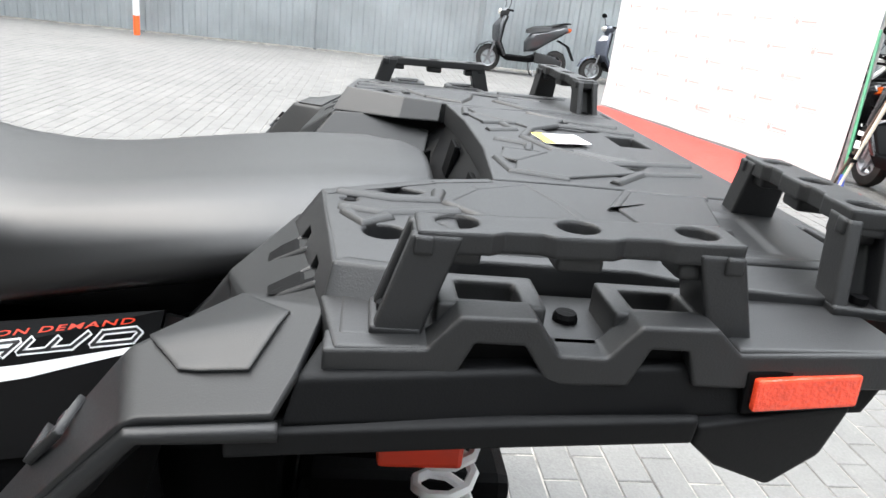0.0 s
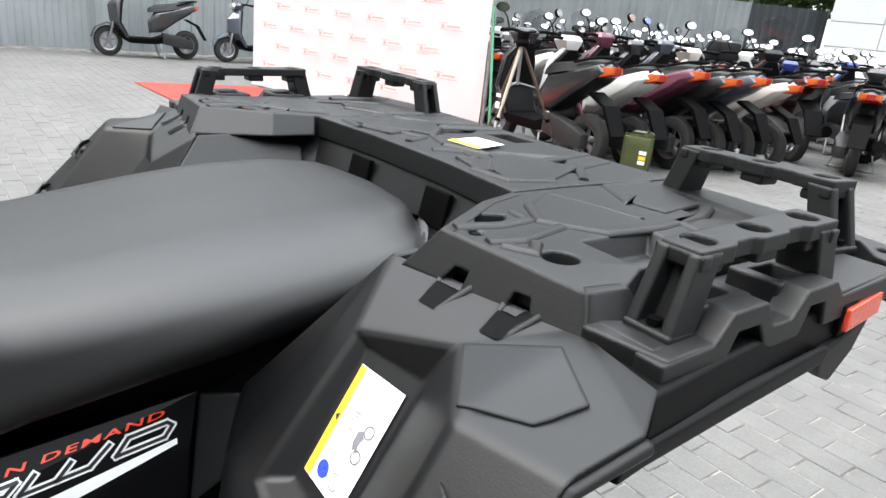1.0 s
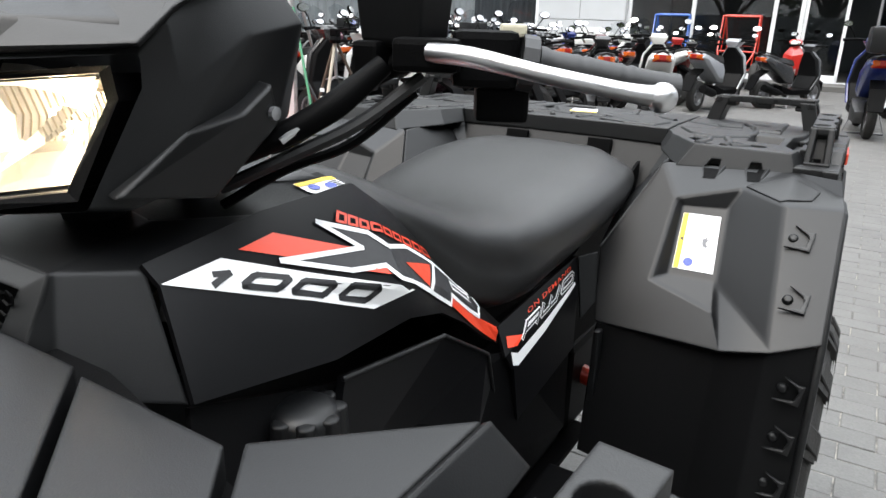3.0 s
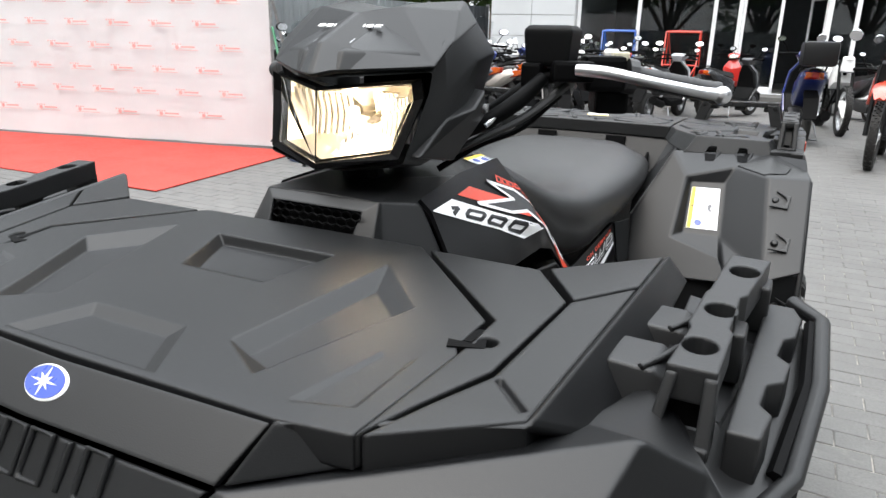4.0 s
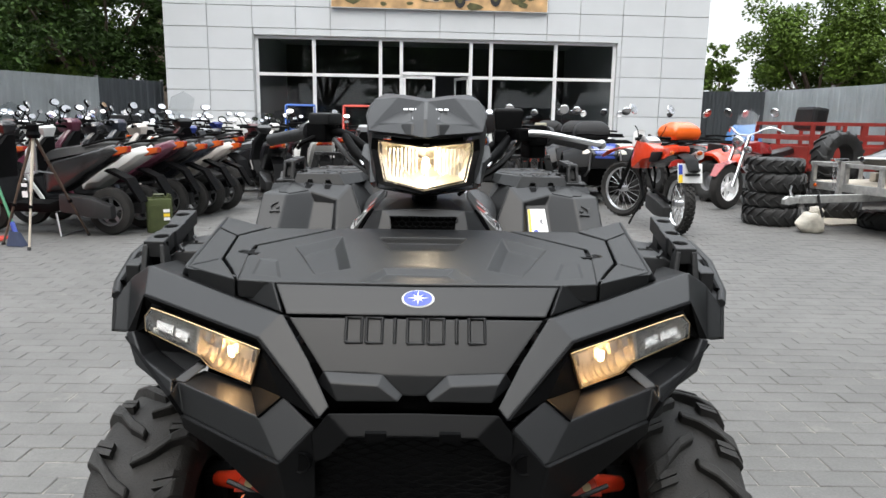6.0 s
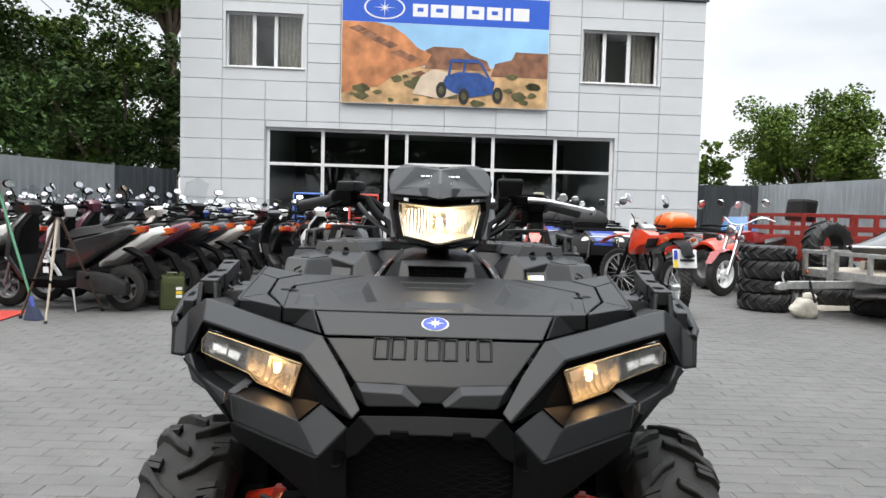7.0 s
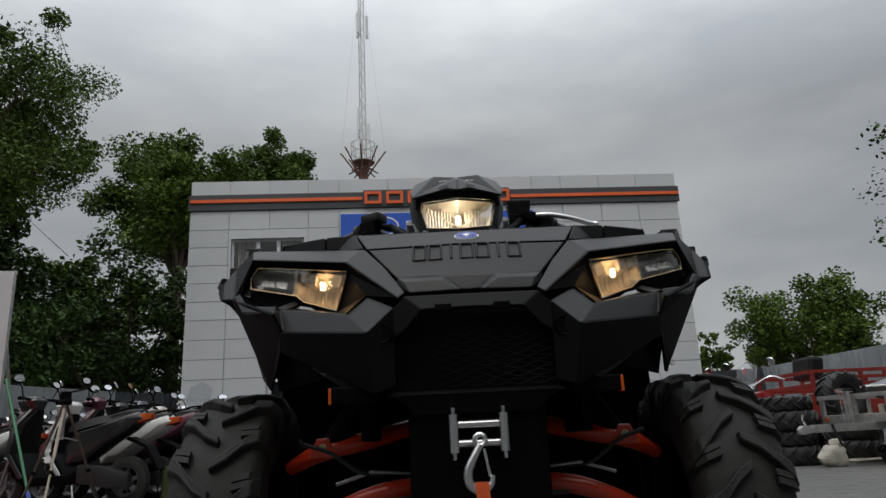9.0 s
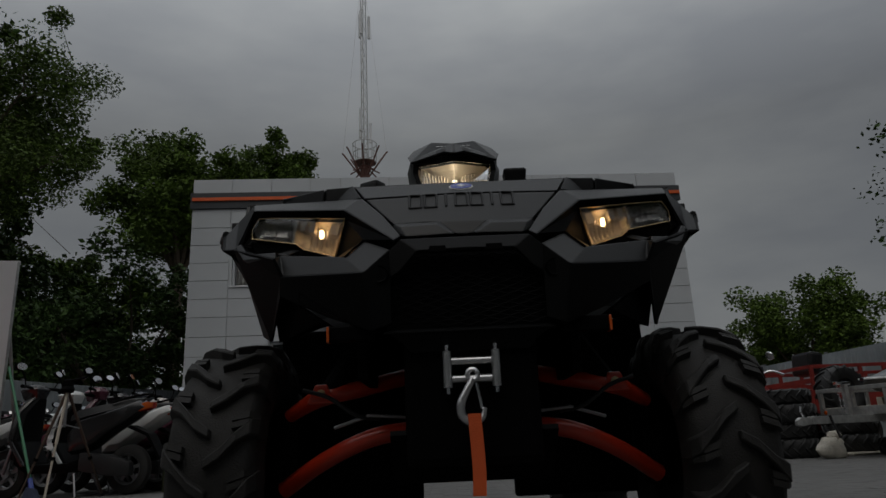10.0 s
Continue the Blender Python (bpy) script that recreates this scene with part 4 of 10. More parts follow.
def lamp_lens():
    """A thin clear cover, bulging a little."""
    bm = bmesh.new()
    grid = [[bm.verts.new(lamp_point(i / 16, j / 8, -0.002 - 0.004 * math.sin(math.pi * i / 16) * math.sin(math.pi * j / 8))) for j in range(9)] for i in range(17)]
    for i in range(16):
        for j in range(8):
            bm.faces.new((grid[i][j], grid[i + 1][j], grid[i + 1][j + 1], grid[i][j + 1]))
    bmesh.ops.solidify(bm, geom=bm.faces[:], thickness=0.0015)
    bmesh.ops.recalc_face_normals(bm, faces=bm.faces)
    return bm


def lamp_rib(u):
    return loft([[lamp_point(u - 0.012, v, 0.006), lamp_point(u + 0.012, v, 0.006), lamp_point(u + 0.012, v, 0.04), lamp_point(u - 0.012, v, 0.04)] for v in (0.02, 0.98)])


def lamp_shell():
    return loft([lamp_outline(0.02, 0.0), lamp_outline(0.0, 0.03), lamp_outline(-0.12, 0.075)], closed=True, caps=False)


for side in (1, -1):
    def sided(bm):
        return bm if side > 0 else flipped(bm)
    lamp = part("headlamp", sided(lamp_shell()), plastic_deep, quad, "lit angular headlamp with clear lens")
    part("reflector", sided(lamp_cell(0.02, 0.49, 0.044, 9)), reflector_bowl, lamp, "warm lit reflector with upright flutes")
    part("side_reflector", sided(lamp_cell(0.51, 0.985, 0.026, 2)), reflector_grey, lamp, "grey stepped reflector of the unlit side")
    part("divider", sided(lamp_rib(0.50)), reflector_bowl, lamp)
    for a, b in ((0.05, 0.14), (0.30, 0.36), (0.40, 0.45)):
        part("prism_block", sided(loft([[lamp_point(a, v, 0.010), lamp_point(b, v, 0.010), lamp_point(b, v, 0.030), lamp_point(a, v, 0.030)] for v in (0.62, 0.93)], bevel=0.001)), reflector_bowl, lamp)
    rim = [lamp_point(0.0, v, -0.001) for v in (0.0, 0.5, 1.0)] + [lamp_point(u, 1.0, -0.001) for u in (0.25, 0.5, 0.75, 0.92)] + [lamp_point(1.0, v, -0.001) for v in (1.0, 0.0)] + [lamp_point(u, 0.0, -0.001) for u in (0.75, 0.45, 0.36, 0.15, 0.0)]
    part("bezel", sided(tube(rim, 0.0014, 6)), gilt, lamp, "thin gold rim round the lens", True)
    c = lamp_point(0.24, 0.66, 0.022)
    part("bulb", sided(lathe([(0.0, -0.010), (0.005, -0.008), (0.006, 0.0), (0.005, 0.008), (0.0, 0.010)], Matrix.Translation(c) @ Matrix.Scale(0.95, 4), 12)), bulb_glow, lamp, "glowing warm bulb")
    for u0, u1 in ((0.60, 0.72), (0.74, 0.90)):
        part("inner_step", sided(prism([lamp_point(u0, 0.30, 0.012), lamp_point(u1, 0.30, 0.012), lamp_point(u1, 0.62, 0.020), lamp_point(u0, 0.62, 0.020)], 0.004, 0.001, out=(0.3, -1, 0))), reflector_grey, lamp)
    glassy = part("lens", sided(lamp_lens()), lens_glass, lamp, "clear plastic lens", True)
    glassy.visible_shadow = False
    part("lamp_hood", sided(shell([E_OUT, B_LIP, (0.456, -0.785, 0.853), (0.248, -0.878, 0.810)], [(0, 1, 2, 3)], 0.004)), plastic_deep, lamp)
    part("lamp_jaw", sided(shell([C_IN, B_LIP, (0.456, -0.785, 0.853), (0.477, -0.768, 0.826), (0.476, -0.774, 0.803), (0.500, -0.765, 0.790)], [(0, 1, 2, 3, 4, 5)], 0.004)), plastic_deep, lamp)
    part("lamp_cheek", sided(shell([TIP_LOW, E_OUT, (0.244, -0.884, 0.806), (0.274, -0.845, 0.729), K_MID, K_TOP], [(0, 1, 2), (0, 2, 5), (5, 2, 3), (5, 3, 4)], 0.004)), plastic_deep, lamp)


# -- front side bars with three tie holes --
def bar_z(y):
    return 0.938 + 0.115 * (y + 0.616)


TIE_HOLES = ((0.504, -0.616), (0.512, -0.544), (0.523, -0.450))


def tie_bar():
    return relief([(0.484, -0.654), (0.523, -0.654), (0.5265, -0.585), (0.523, -0.578), (0.525, -0.512), (0.531, -0.504), (0.545, -0.413), (0.506, -0.410), (0.497, -0.504), (0.494, -0.512), (0.489, -0.578), (0.492, -0.585)], lambda x, y: bar_z(y), 0.03,
                  [(disc(x, y, 0.0148, 16), disc(x, y, 0.0132, 16), 0.026) for x, y in TIE_HOLES], 0.003)


def tie_pieces():
    """Legs, arms and the stepped strip that carry the bar."""
    for x0, x1, x2, x3 in ((0.474, 0.484, 0.485, 0.494), (0.514, 0.526, 0.514, 0.524)):
        yield "tie_leg", loft([[(x0, -0.676, 0.868), (x1, -0.676, 0.868), (x1, -0.640, 0.868), (x0, -0.640, 0.868)], [(x2, -0.656, 0.928), (x3, -0.656, 0.928), (x3, -0.632, 0.928), (x2, -0.632, 0.928)]], bevel=0.002)
    yield "tie_foot", box((0.050, 0.030, 0.014), Matrix.Translation((0.500, -0.662, 0.871)), 0.003)
    for y in (-0.53, -0.42):
        yield "tie_post", box((0.034, 0.040, 0.05), Matrix.Translation((0.515 + (y + 0.56) * 0.13, y, bar_z(y) - 0.045)), 0.005)
    for y, x in ((-0.598, 0.430), (-0.500, 0.438)):
        yield "tie_arm", loft([[(x, y - 0.036, 0.872), (x, y + 0.036, 0.876), (x, y + 0.026, 0.916), (x, y - 0.026, 0.912)], [(x + 0.040, y - 0.034, 0.868), (x + 0.040, y + 0.034, 0.872), (x + 0.040, y + 0.026, 0.915), (x + 0.040, y - 0.026, 0.910)], [(x + 0.075, y - 0.026, 0.862), (x + 0.075, y + 0.026, 0.866), (x + 0.075, y + 0.020, 0.892), (x + 0.075, y - 0.020, 0.888)]], bevel=0.004)
        yield "arm_rib", tube([(x + 0.030, y - 0.026, 0.911), (x + 0.046, y, 0.915), (x + 0.052, y + 0.026, 0.913)], 0.0035, 6)
    zig = [(0.560, -0.655), (0.566, -0.618), (0.556, -0.606), (0.559, -0.572), (0.572, -0.562), (0.576, -0.528), (0.564, -0.516), (0.568, -0.482), (0.578, -0.472), (0.582, -0.430), (0.574, -0.405)]
    yield "fender_step", relief(zig + [(0.548, -0.405), (0.534, -0.655)], lambda x, y: 0.892 + 0.10 * (y + 0.616), 0.045, (), 0.003)
    yield "tie_screw", lathe([(0.0, 0.004), (0.006, 0.003), (0.007, -0.002)], Matrix.Translation((0.500, -0.668, 0.879)), 10)


ties = pair("tie_bar", tie_bar, plastic_rack, quad, "moulded side bar with three tie-down holes")
for side, t in zip((1, -1), ties):
    for nm, bm in tie_pieces():
        part(nm, bm if side > 0 else flipped(bm), plastic_rack, t)
    # black box stands for the shade in the hollow leg
    bm = box((0.032, 0.006, 0.056), Matrix.Translation((0.500, -0.636, 0.903)))
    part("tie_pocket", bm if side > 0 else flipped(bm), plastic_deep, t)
    # black discs put the shade into the tie holes
    for x, y in TIE_HOLES:
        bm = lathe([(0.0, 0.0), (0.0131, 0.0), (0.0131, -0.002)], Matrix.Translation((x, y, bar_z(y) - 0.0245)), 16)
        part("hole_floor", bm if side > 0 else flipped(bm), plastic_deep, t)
# thick outer rim of the front fender; a black tube paints the gap's shade
pair("fender_rim", lambda: tube([(0.556, -0.706, 0.842), (0.587, -0.632, 0.846), (0.602, -0.52, 0.878), (0.602, -0.40, 0.899), (0.572, -0.366, 0.905)], 0.0085, 8), plastic, quad, "", True)
pair("rim_gap", lambda: tube([(0.574, -0.640, 0.850), (0.591, -0.52, 0.876), (0.592, -0.405, 0.896)], 0.0065, 6), plastic_deep, quad)


# -- light pod on the handlebar --
def pod_body():
    # rings from the brow's front to the back: half outlines by (x, z), mirrored
    def full(half, y):
        return [(x, yy if isinstance(yy, float) else y, z) for x, z, yy in half] + [(-x, yy if isinstance(yy, float) else y, z) for x, z, yy in reversed(half)]
    sections = [
        full([(0.030, 1.128, -0.486), (0.122, 1.136, -0.405), (0.116, 1.110, -0.402), (0.106, 1.022, -0.452), (0.02, 1.012, -0.484)], None),
        full([(0.030, 1.160, -0.470), (0.128, 1.160, -0.385), (0.128, 1.110, -0.375), (0.118, 1.018, -0.420), (0.02, 1.005, -0.45)], None),
        full([(0.045, 1.198, -0.385), (0.115, 1.202, -0.325), (0.142, 1.150, -0.310), (0.128, 1.040, -0.330), (0.02, 1.01, -0.36)], None),
        full([(0.05, 1.212, -0.295), (0.110, 1.215, -0.270), (0.142, 1.160, -0.250), (0.120, 1.060, -0.270), (0.02, 1.03, -0.28)], None),
        full([(0.05, 1.195, -0.235), (0.095, 1.195, -0.228), (0.115, 1.150, -0.225), (0.10, 1.07, -0.23), (0.02, 1.05, -0.23)], None),
    ]
    bm = loft(sections, closed=True, caps=False, bevel=0.004)
    return bm


pod = part("headlight_pod", pod_body(), plastic, quad, "angular black headlight pod with a lit lamp")
part("pod_back", box((0.18, 0.01, 0.12), Matrix.Translation((0, -0.24, 1.12)), 0.004), plastic_deep, pod)
# visor: the raised brow
part("visor", shell([(x, y - 0.004, z + 0.006) for x, y, z in [(0, -0.492, 1.122), (0.028, -0.490, 1.128), (0.126, -0.404, 1.134), (0.134, -0.370, 1.165), (0.118, -0.325, 1.205), (0.062, -0.375, 1.205), (0, -0.385, 1.198), (0, -0.470, 1.160), (0.132, -0.30, 1.19), (0.10, -0.27, 1.218), (0.05, -0.30, 1.214), (0, -0.30, 1.206)]],
     [(0, 7, 2, 1), (7, 6, 5, 4, 3, 2), (5, 10, 9, 4), (4, 9, 8, 3), (6, 11, 10, 5)], 0.005, 0.003, mirror=True), plastic, pod)


def pod_lamp_outline(grow=0.0, back=0.0):
    half = [(0.0, -0.484, 1.110), (0.102, -0.424, 1.121), (0.104, -0.422, 1.100), (0.088, -0.452, 1.036), (0.0, -0.490, 1.020)]
    pts = half + [(-x, y, z) for x, y, z in reversed(half[1:-1])]
    c = Vector((0, -0.45, 1.075))
    return [c + Vector((p[0] * (1 + grow) - c.x, (p[1] - c.y), (p[2] - c.z) * (1 + grow))) + Vector((0, back, 0)) for p in pts]


part("pod_frame", loft([pod_lamp_outline(0.16, -0.004), pod_lamp_outline(0.02, -0.004), pod_lamp_outline(-0.02, 0.035)], closed=True, caps=False), plastic_deep, pod)
bowl = loft([pod_lamp_outline(-0.04, 0.012), pod_lamp_outline(-0.12, 0.05), pod_lamp_outline(-0.35, 0.085), pod_lamp_outline(-0.7, 0.10), pod_lamp_outline(-0.96, 0.104)], closed=True, caps=False)
part("reflector", bowl, reflector_bowl, pod, "bright reflector")
flutes = None
for i in range(9):
    x = 0.022 + i * 0.0085
    for sx in (1, -1):
        flutes = tube([(sx * x, -0.372 - 0.30 * x, 1.040), (sx * x, -0.366 - 0.30 * x, 1.072), (sx * x, -0.376 - 0.30 * x, 1.106)], 0.0036, 6, flutes)
part("flute", flutes, reflector_bowl, pod, "upright reflector flutes")
part("bulb", lathe([(0.0, -0.014), (0.007, -0.012), (0.008, 0.0), (0.006, 0.012), (0.0, 0.014)], Matrix.Translation((0.0, -0.402, 1.072)), 12), pod_glow, pod, "glowing bulb")
lens = part("lens", shell([tuple(p) for p in pod_lamp_outline(0.0, -0.001)], [(0, 1, 2, 3, 4), (0, 4, 5, 6, 7)], 0.003), lens_glass, pod, "clear lens")
lens.visible_shadow = False
pair("pod_cheek", lambda: prism([(0.122, -0.44, 1.030), (0.128, -0.375, 1.075), (0.150, -0.335, 1.088), (0.150, -0.30, 1.11), (0.148, -0.29, 1.075), (0.128, -0.35, 1.015)], 0.02, 0.003, out=(1, 0, 0)), plastic, pod)
pair("pod_screw", lambda: lathe([(0.0, 0.003), (0.006, 0.002), (0.006, -0.004)], Matrix.Translation((0.152, -0.30, 1.085)) @ Matrix.Rotation(radians(90), 4, "Y"), 10), steel, pod)
pod.location = (0.002, 0.026, -0.002)
# badge strips on the visor: unreadable marks as bars
for i in range(8):
    part("pod_mark", box((0.010, 0.002, 0.008), Matrix.Translation((-0.045 + i * 0.0128, -0.4105 + 0.0006 * i * 0, 1.1905)) @ Matrix.Rotation(radians(-62), 4, "X"), 0.001), decal_white, pod)
part("pod_plate", box((0.058, 0.002, 0.014), Matrix.Translation((0.0, -0.446, 1.1715)) @ Matrix.Rotation(radians(-66), 4, "X"), 0.001), steel, pod, "small silver badge plate")
for i in range(3):
    part("plate_mark", box((0.012, 0.0015, 0.007), Matrix.Translation((-0.016 + i * 0.016, -0.4475, 1.1721)) @ Matrix.Rotation(radians(-66), 4, "X")), plastic_deep, pod)
part("steering_stem", tube([(0, -0.36, 1.02), (0, -0.33, 0.90)], 0.03, 12), plastic_deep, quad)
part("steering_column", tube([(0, -0.20, 1.10), (0, -0.30, 0.86)], 0.022, 12), steel, quad)


# -- handlebar --
bars = part("handlebar", tube([(0.42, -0.045, 1.118), (0.37, -0.0776, 1.1283), (0.318, -0.112, 1.1385), (0.292, -0.131, 1.142), (0.20, -0.175, 1.135), (0.10, -0.215, 1.06), (0.05, -0.22, 1.05), (-0.05, -0.22, 1.05), (-0.10, -0.215, 1.06), (-0.20, -0.175, 1.135), (-0.292, -0.131, 1.142), (-0.318, -0.112, 1.1385), (-0.37, -0.0776, 1.1283), (-0.42, -0.045, 1.118)], 0.0118, 12, smooth_steps=5), plastic_deep, quad, "black tubular handlebar", True)
bars.location = (0, 0.016, -0.011)


def grip():
    a, b = Vector((0.318, -0.112, 1.1385)), Vector((0.430, -0.038, 1.1165))
    d = b - a
    path, radii = [], []
    n = 26
    for i in range(n + 1):
        path.append(a + d * i / n)
        radii.append(0.0172 if i in (0, 1, n - 1, n) else (0.0146 if i in (8, 16) else (0.0164 if i % 8 in (1, 7) else 0.0156)))
    return tube(path, radii, 20)


pair("grip", grip, rubber_grip, bars, "ribbed black rubber grip", True)
pair("grip_flange", lambda: tube([(0.306, -0.127, 1.140), (0.318, -0.119, 1.138)], 0.026, 14), rubber_grip, bars)
part("switch_block", box((0.062, 0.05, 0.052), Matrix.Translation((0.274, -0.135, 1.142)) @ Matrix.Rotation(radians(31), 4, "Z"), 0.008), plastic_deep, bars)
part("switch_cap", box((0.024, 0.022, 0.012), Matrix.Translation((0.296, -0.122, 1.168)) @ Matrix.Rotation(radians(31), 4, "Z"), 0.003), material("cream_switch", (0.5, 0.47, 0.36), 0.5, bump=0.0), bars, "cream switch button")
part("switch_box", box((0.052, 0.045, 0.036), Matrix.Translation((0.280, -0.108, 1.100)) @ Matrix.Rotation(radians(31), 4, "Z"), 0.006), plastic_deep, bars)
part("throttle_block", box((0.062, 0.05, 0.052), Matrix.Translation((-0.272, -0.145, 1.142)) @ Matrix.Rotation(radians(-31), 4, "Z"), 0.008), plastic_deep, bars)
part("throttle_case", box((0.07, 0.055, 0.03), Matrix.Translation((-0.262, -0.15, 1.176)) @ Matrix.Rotation(radians(-31), 4, "Z"), 0.008), plastic, bars)
part("throttle_lever", tube([(-0.285, -0.16, 1.13), (-0.32, -0.16, 1.115), (-0.335, -0.15, 1.10)], [0.008, 0.006, 0.005], 8), plastic_deep, bars)
# master cylinder and brake lever
part("reservoir", loft([[(0.205 + sx * w, -0.168 + sy * d, z) for sx, sy in ((-1, -1), (1, -1), (1, 1), (-1, 1))] for w, d, z in ((0.030, 0.022, 1.150), (0.033, 0.025, 1.158), (0.037, 0.027, 1.196), (0.037, 0.027, 1.203), (0.031, 0.022, 1.209))], bevel=0.004), plastic_dim, bars, "boxy black brake fluid reservoir")
part("lever_perch", box((0.06, 0.045, 0.03), Matrix.Translation((0.243, -0.185, 1.145)) @ Matrix.Rotation(radians(25), 4, "Z"), 0.006), plastic_deep, bars)
lever = part("brake_lever", tube([(0.255, -0.20, 1.148), (0.30, -0.205, 1.146), (0.36, -0.198, 1.136), (0.42, -0.172, 1.125), (0.447, -0.160, 1.1215)], [0.009, 0.0085, 0.0075, 0.0075, 0.009], 10, smooth_steps=4), alloy, bars, "polished aluminium brake lever", True)
part("lever_ball", lathe([(0.0125 * math.sin(math.pi * k / 10), -0.0125 * math.cos(math.pi * k / 10)) for k in range(11)], Matrix.Translation((0.449, -0.158, 1.121)), 18), alloy, lever, smooth=True)
part("clamp", box((0.03, 0.04, 0.035), Matrix.Translation((0.185, -0.185, 1.138)), 0.005), plastic_deep, bars)
pair("cable", lambda: tube([(0.205, -0.20, 1.135), (0.178, -0.235, 1.10), (0.148, -0.265, 1.075), (0.11, -0.30, 1.05)], [0.010, 0.013, 0.012, 0.009], 10, smooth_steps=6), plastic_deep, bars, "black control cable", True)
pair("hose", lambda: tube([(0.235, -0.18, 1.125), (0.192, -0.222, 1.082), (0.145, -0.262, 1.052), (0.09, -0.30, 1.02)], 0.0065, 8, smooth_steps=6), rubber_grip, bars, "", True)
pair("cable_end", lambda: tube([(0.150, -0.280, 1.068), (0.178, -0.235, 1.105)], 0.0036, 8), alloy, bars)
part("hose_thin", tube([(0.225, -0.178, 1.11), (0.182, -0.220, 1.062), (0.130, -0.255, 1.036), (0.08, -0.29, 1.0)], 0.005, 6, smooth_steps=6), plastic_deep, bars)


# -- dash with its vent --
def dash():
    p = [(0.0, -0.452, 0.976), (0.090, -0.450, 0.974), (0.100, -0.488, 0.918), (0.080, -0.49, 0.915), (0.0, -0.49, 0.915),
         (0.115, -0.389, 0.963), (0.175, -0.405, 0.868), (0.105, -0.47, 0.88), (0.10, -0.25, 0.978), (0.0, -0.33, 0.990), (0.06, -0.34, 0.985)]
    return shell(p, [(0, 10, 9), (0, 1, 10), (1, 5, 8, 10), (1, 2, 7), (1, 7, 6, 5)], 0.005, 0.003, mirror=True)


panel = part("dash_panel", dash(), plastic, quad, "black dash cowl with honeycomb vent")
part("vent_frame", shell([(-0.09, -0.452, 0.974), (0.09, -0.452, 0.974), (0.072, -0.466, 0.962), (-0.072, -0.466, 0.962), (0.10, -0.49, 0.915), (-0.10, -0.49, 0.915), (0.066, -0.486, 0.925), (-0.066, -0.486, 0.925)], [(0, 3, 2, 1), (1, 2, 6, 4), (0, 5, 7, 3), (5, 4, 6, 7)], 0.006), plastic, panel)
part("vent_back", box((0.15, 0.004, 0.06), Matrix.Translation((0, -0.45, 0.94))), plastic_deep, panel)
honey = None
for r in range(4):
    for c in range(9):
        x, z = -0.06 + c * 0.015 + (r % 2) * 0.0075, 0.926 + r * 0.010
        honey = tube([(x + 0.0078 * math.cos(a), -0.473, z + 0.0058 * math.sin(a)) for a in [k * math.pi / 3 + math.pi / 6 for k in range(7)]], 0.0011, 4, honey)
part("honeycomb", honey, plastic_deep, panel)


# -- tank flanks --
RID = [(0.112, -0.392, 0.966), (0.100, -0.25, 0.978), (0.104, -0.115, 0.983), (0.108, -0.045, 0.935), (0.118, 0.03, 0.862), (0.145, 0.110, 0.778), (0.165, 0.165, 0.722)]
MID = [(0.127, -0.388, 0.950), (0.158, -0.25, 0.918), (0.194, -0.130, 0.884), (0.180, -0.045, 0.850), (0.168, 0.03, 0.810), (0.167, 0.110, 0.745), (0.168, 0.168, 0.702)]
LOW = [(0.178, -0.405, 0.868), (0.192, -0.25, 0.846), (0.193, -0.125, 0.846), (0.186, -0.045, 0.822), (0.178, 0.03, 0.778), (0.170, 0.110, 0.722), (0.165, 0.168, 0.690)]


def flank():
    bm = loft([RID, MID, LOW], closed=False, caps=False)
    bmesh.ops.solidify(bm, geom=bm.faces[:], thickness=-0.006)
    bmesh.ops.recalc_face_normals(bm, faces=bm.faces)
    return bm


flanks = pair("tank_flank", flank, gloss_black, quad, "satin black side panel with red and white graphics", True)


def tank_top():
    ys = [-0.33, -0.25, -0.115, -0.045, 0.03, 0.11]
    rings = []
    for y in ys:
        x = float(np.interp(y, [p[1] for p in RID], [p[0] for p in RID])) - 0.003
        z = float(np.interp(y, [p[1] for p in RID], [p[2] for p in RID]))
        rise = 0.012 if y < -0.1 else 0.03
        rings.append([(x, y, z), (x * 0.6, y, z + rise * 0.8), (0, y, z + rise), (-x * 0.6, y, z + rise * 0.8), (-x, y, z)])
    return loft(rings, closed=False, caps=False)


tank_cover = part("tank_cover", tank_top(), gloss_black, quad, smooth=True)
# footwell flank, air box cover and fuel cap
pair("airbox_cover", lambda: shell([(0.195, -0.235, 0.820), (0.205, -0.06, 0.800), (0.200, 0.07, 0.720), (0.190, 0.12, 0.62), (0.21, 0.02, 0.50), (0.22, -0.20, 0.52), (0.21, -0.28, 0.70)], [(0, 6, 5, 4, 3, 2, 1)], 0.01, 0.004), gloss_black, quad)
pair("airbox_edge", lambda: tube([(0.196, -0.24, 0.822), (0.206, -0.06, 0.802), (0.201, 0.07, 0.722), (0.191, 0.12, 0.62)], 0.003, 6), plastic, quad)
pair("inner_flank", lambda: shell([(0.17, -0.40, 0.86), (0.185, 0.165, 0.68), (0.20, 0.40, 0.66), (0.20, 0.42, 0.42), (0.22, -0.42, 0.42), (0.23, -0.45, 0.74)], [(0, 5, 4, 3, 2, 1)], 0.006), plastic_deep, quad)
cap = part("fuel_cap", lathe([(0.0, 0.022), (0.022, 0.022), (0.030, 0.018)] + [(0.034, 0.012), (0.034, -0.012), (0.03, -0.018)], Matrix.Translation((0.196, -0.296, 0.800)), 28), plastic, quad, "knurled black fuel cap", True)
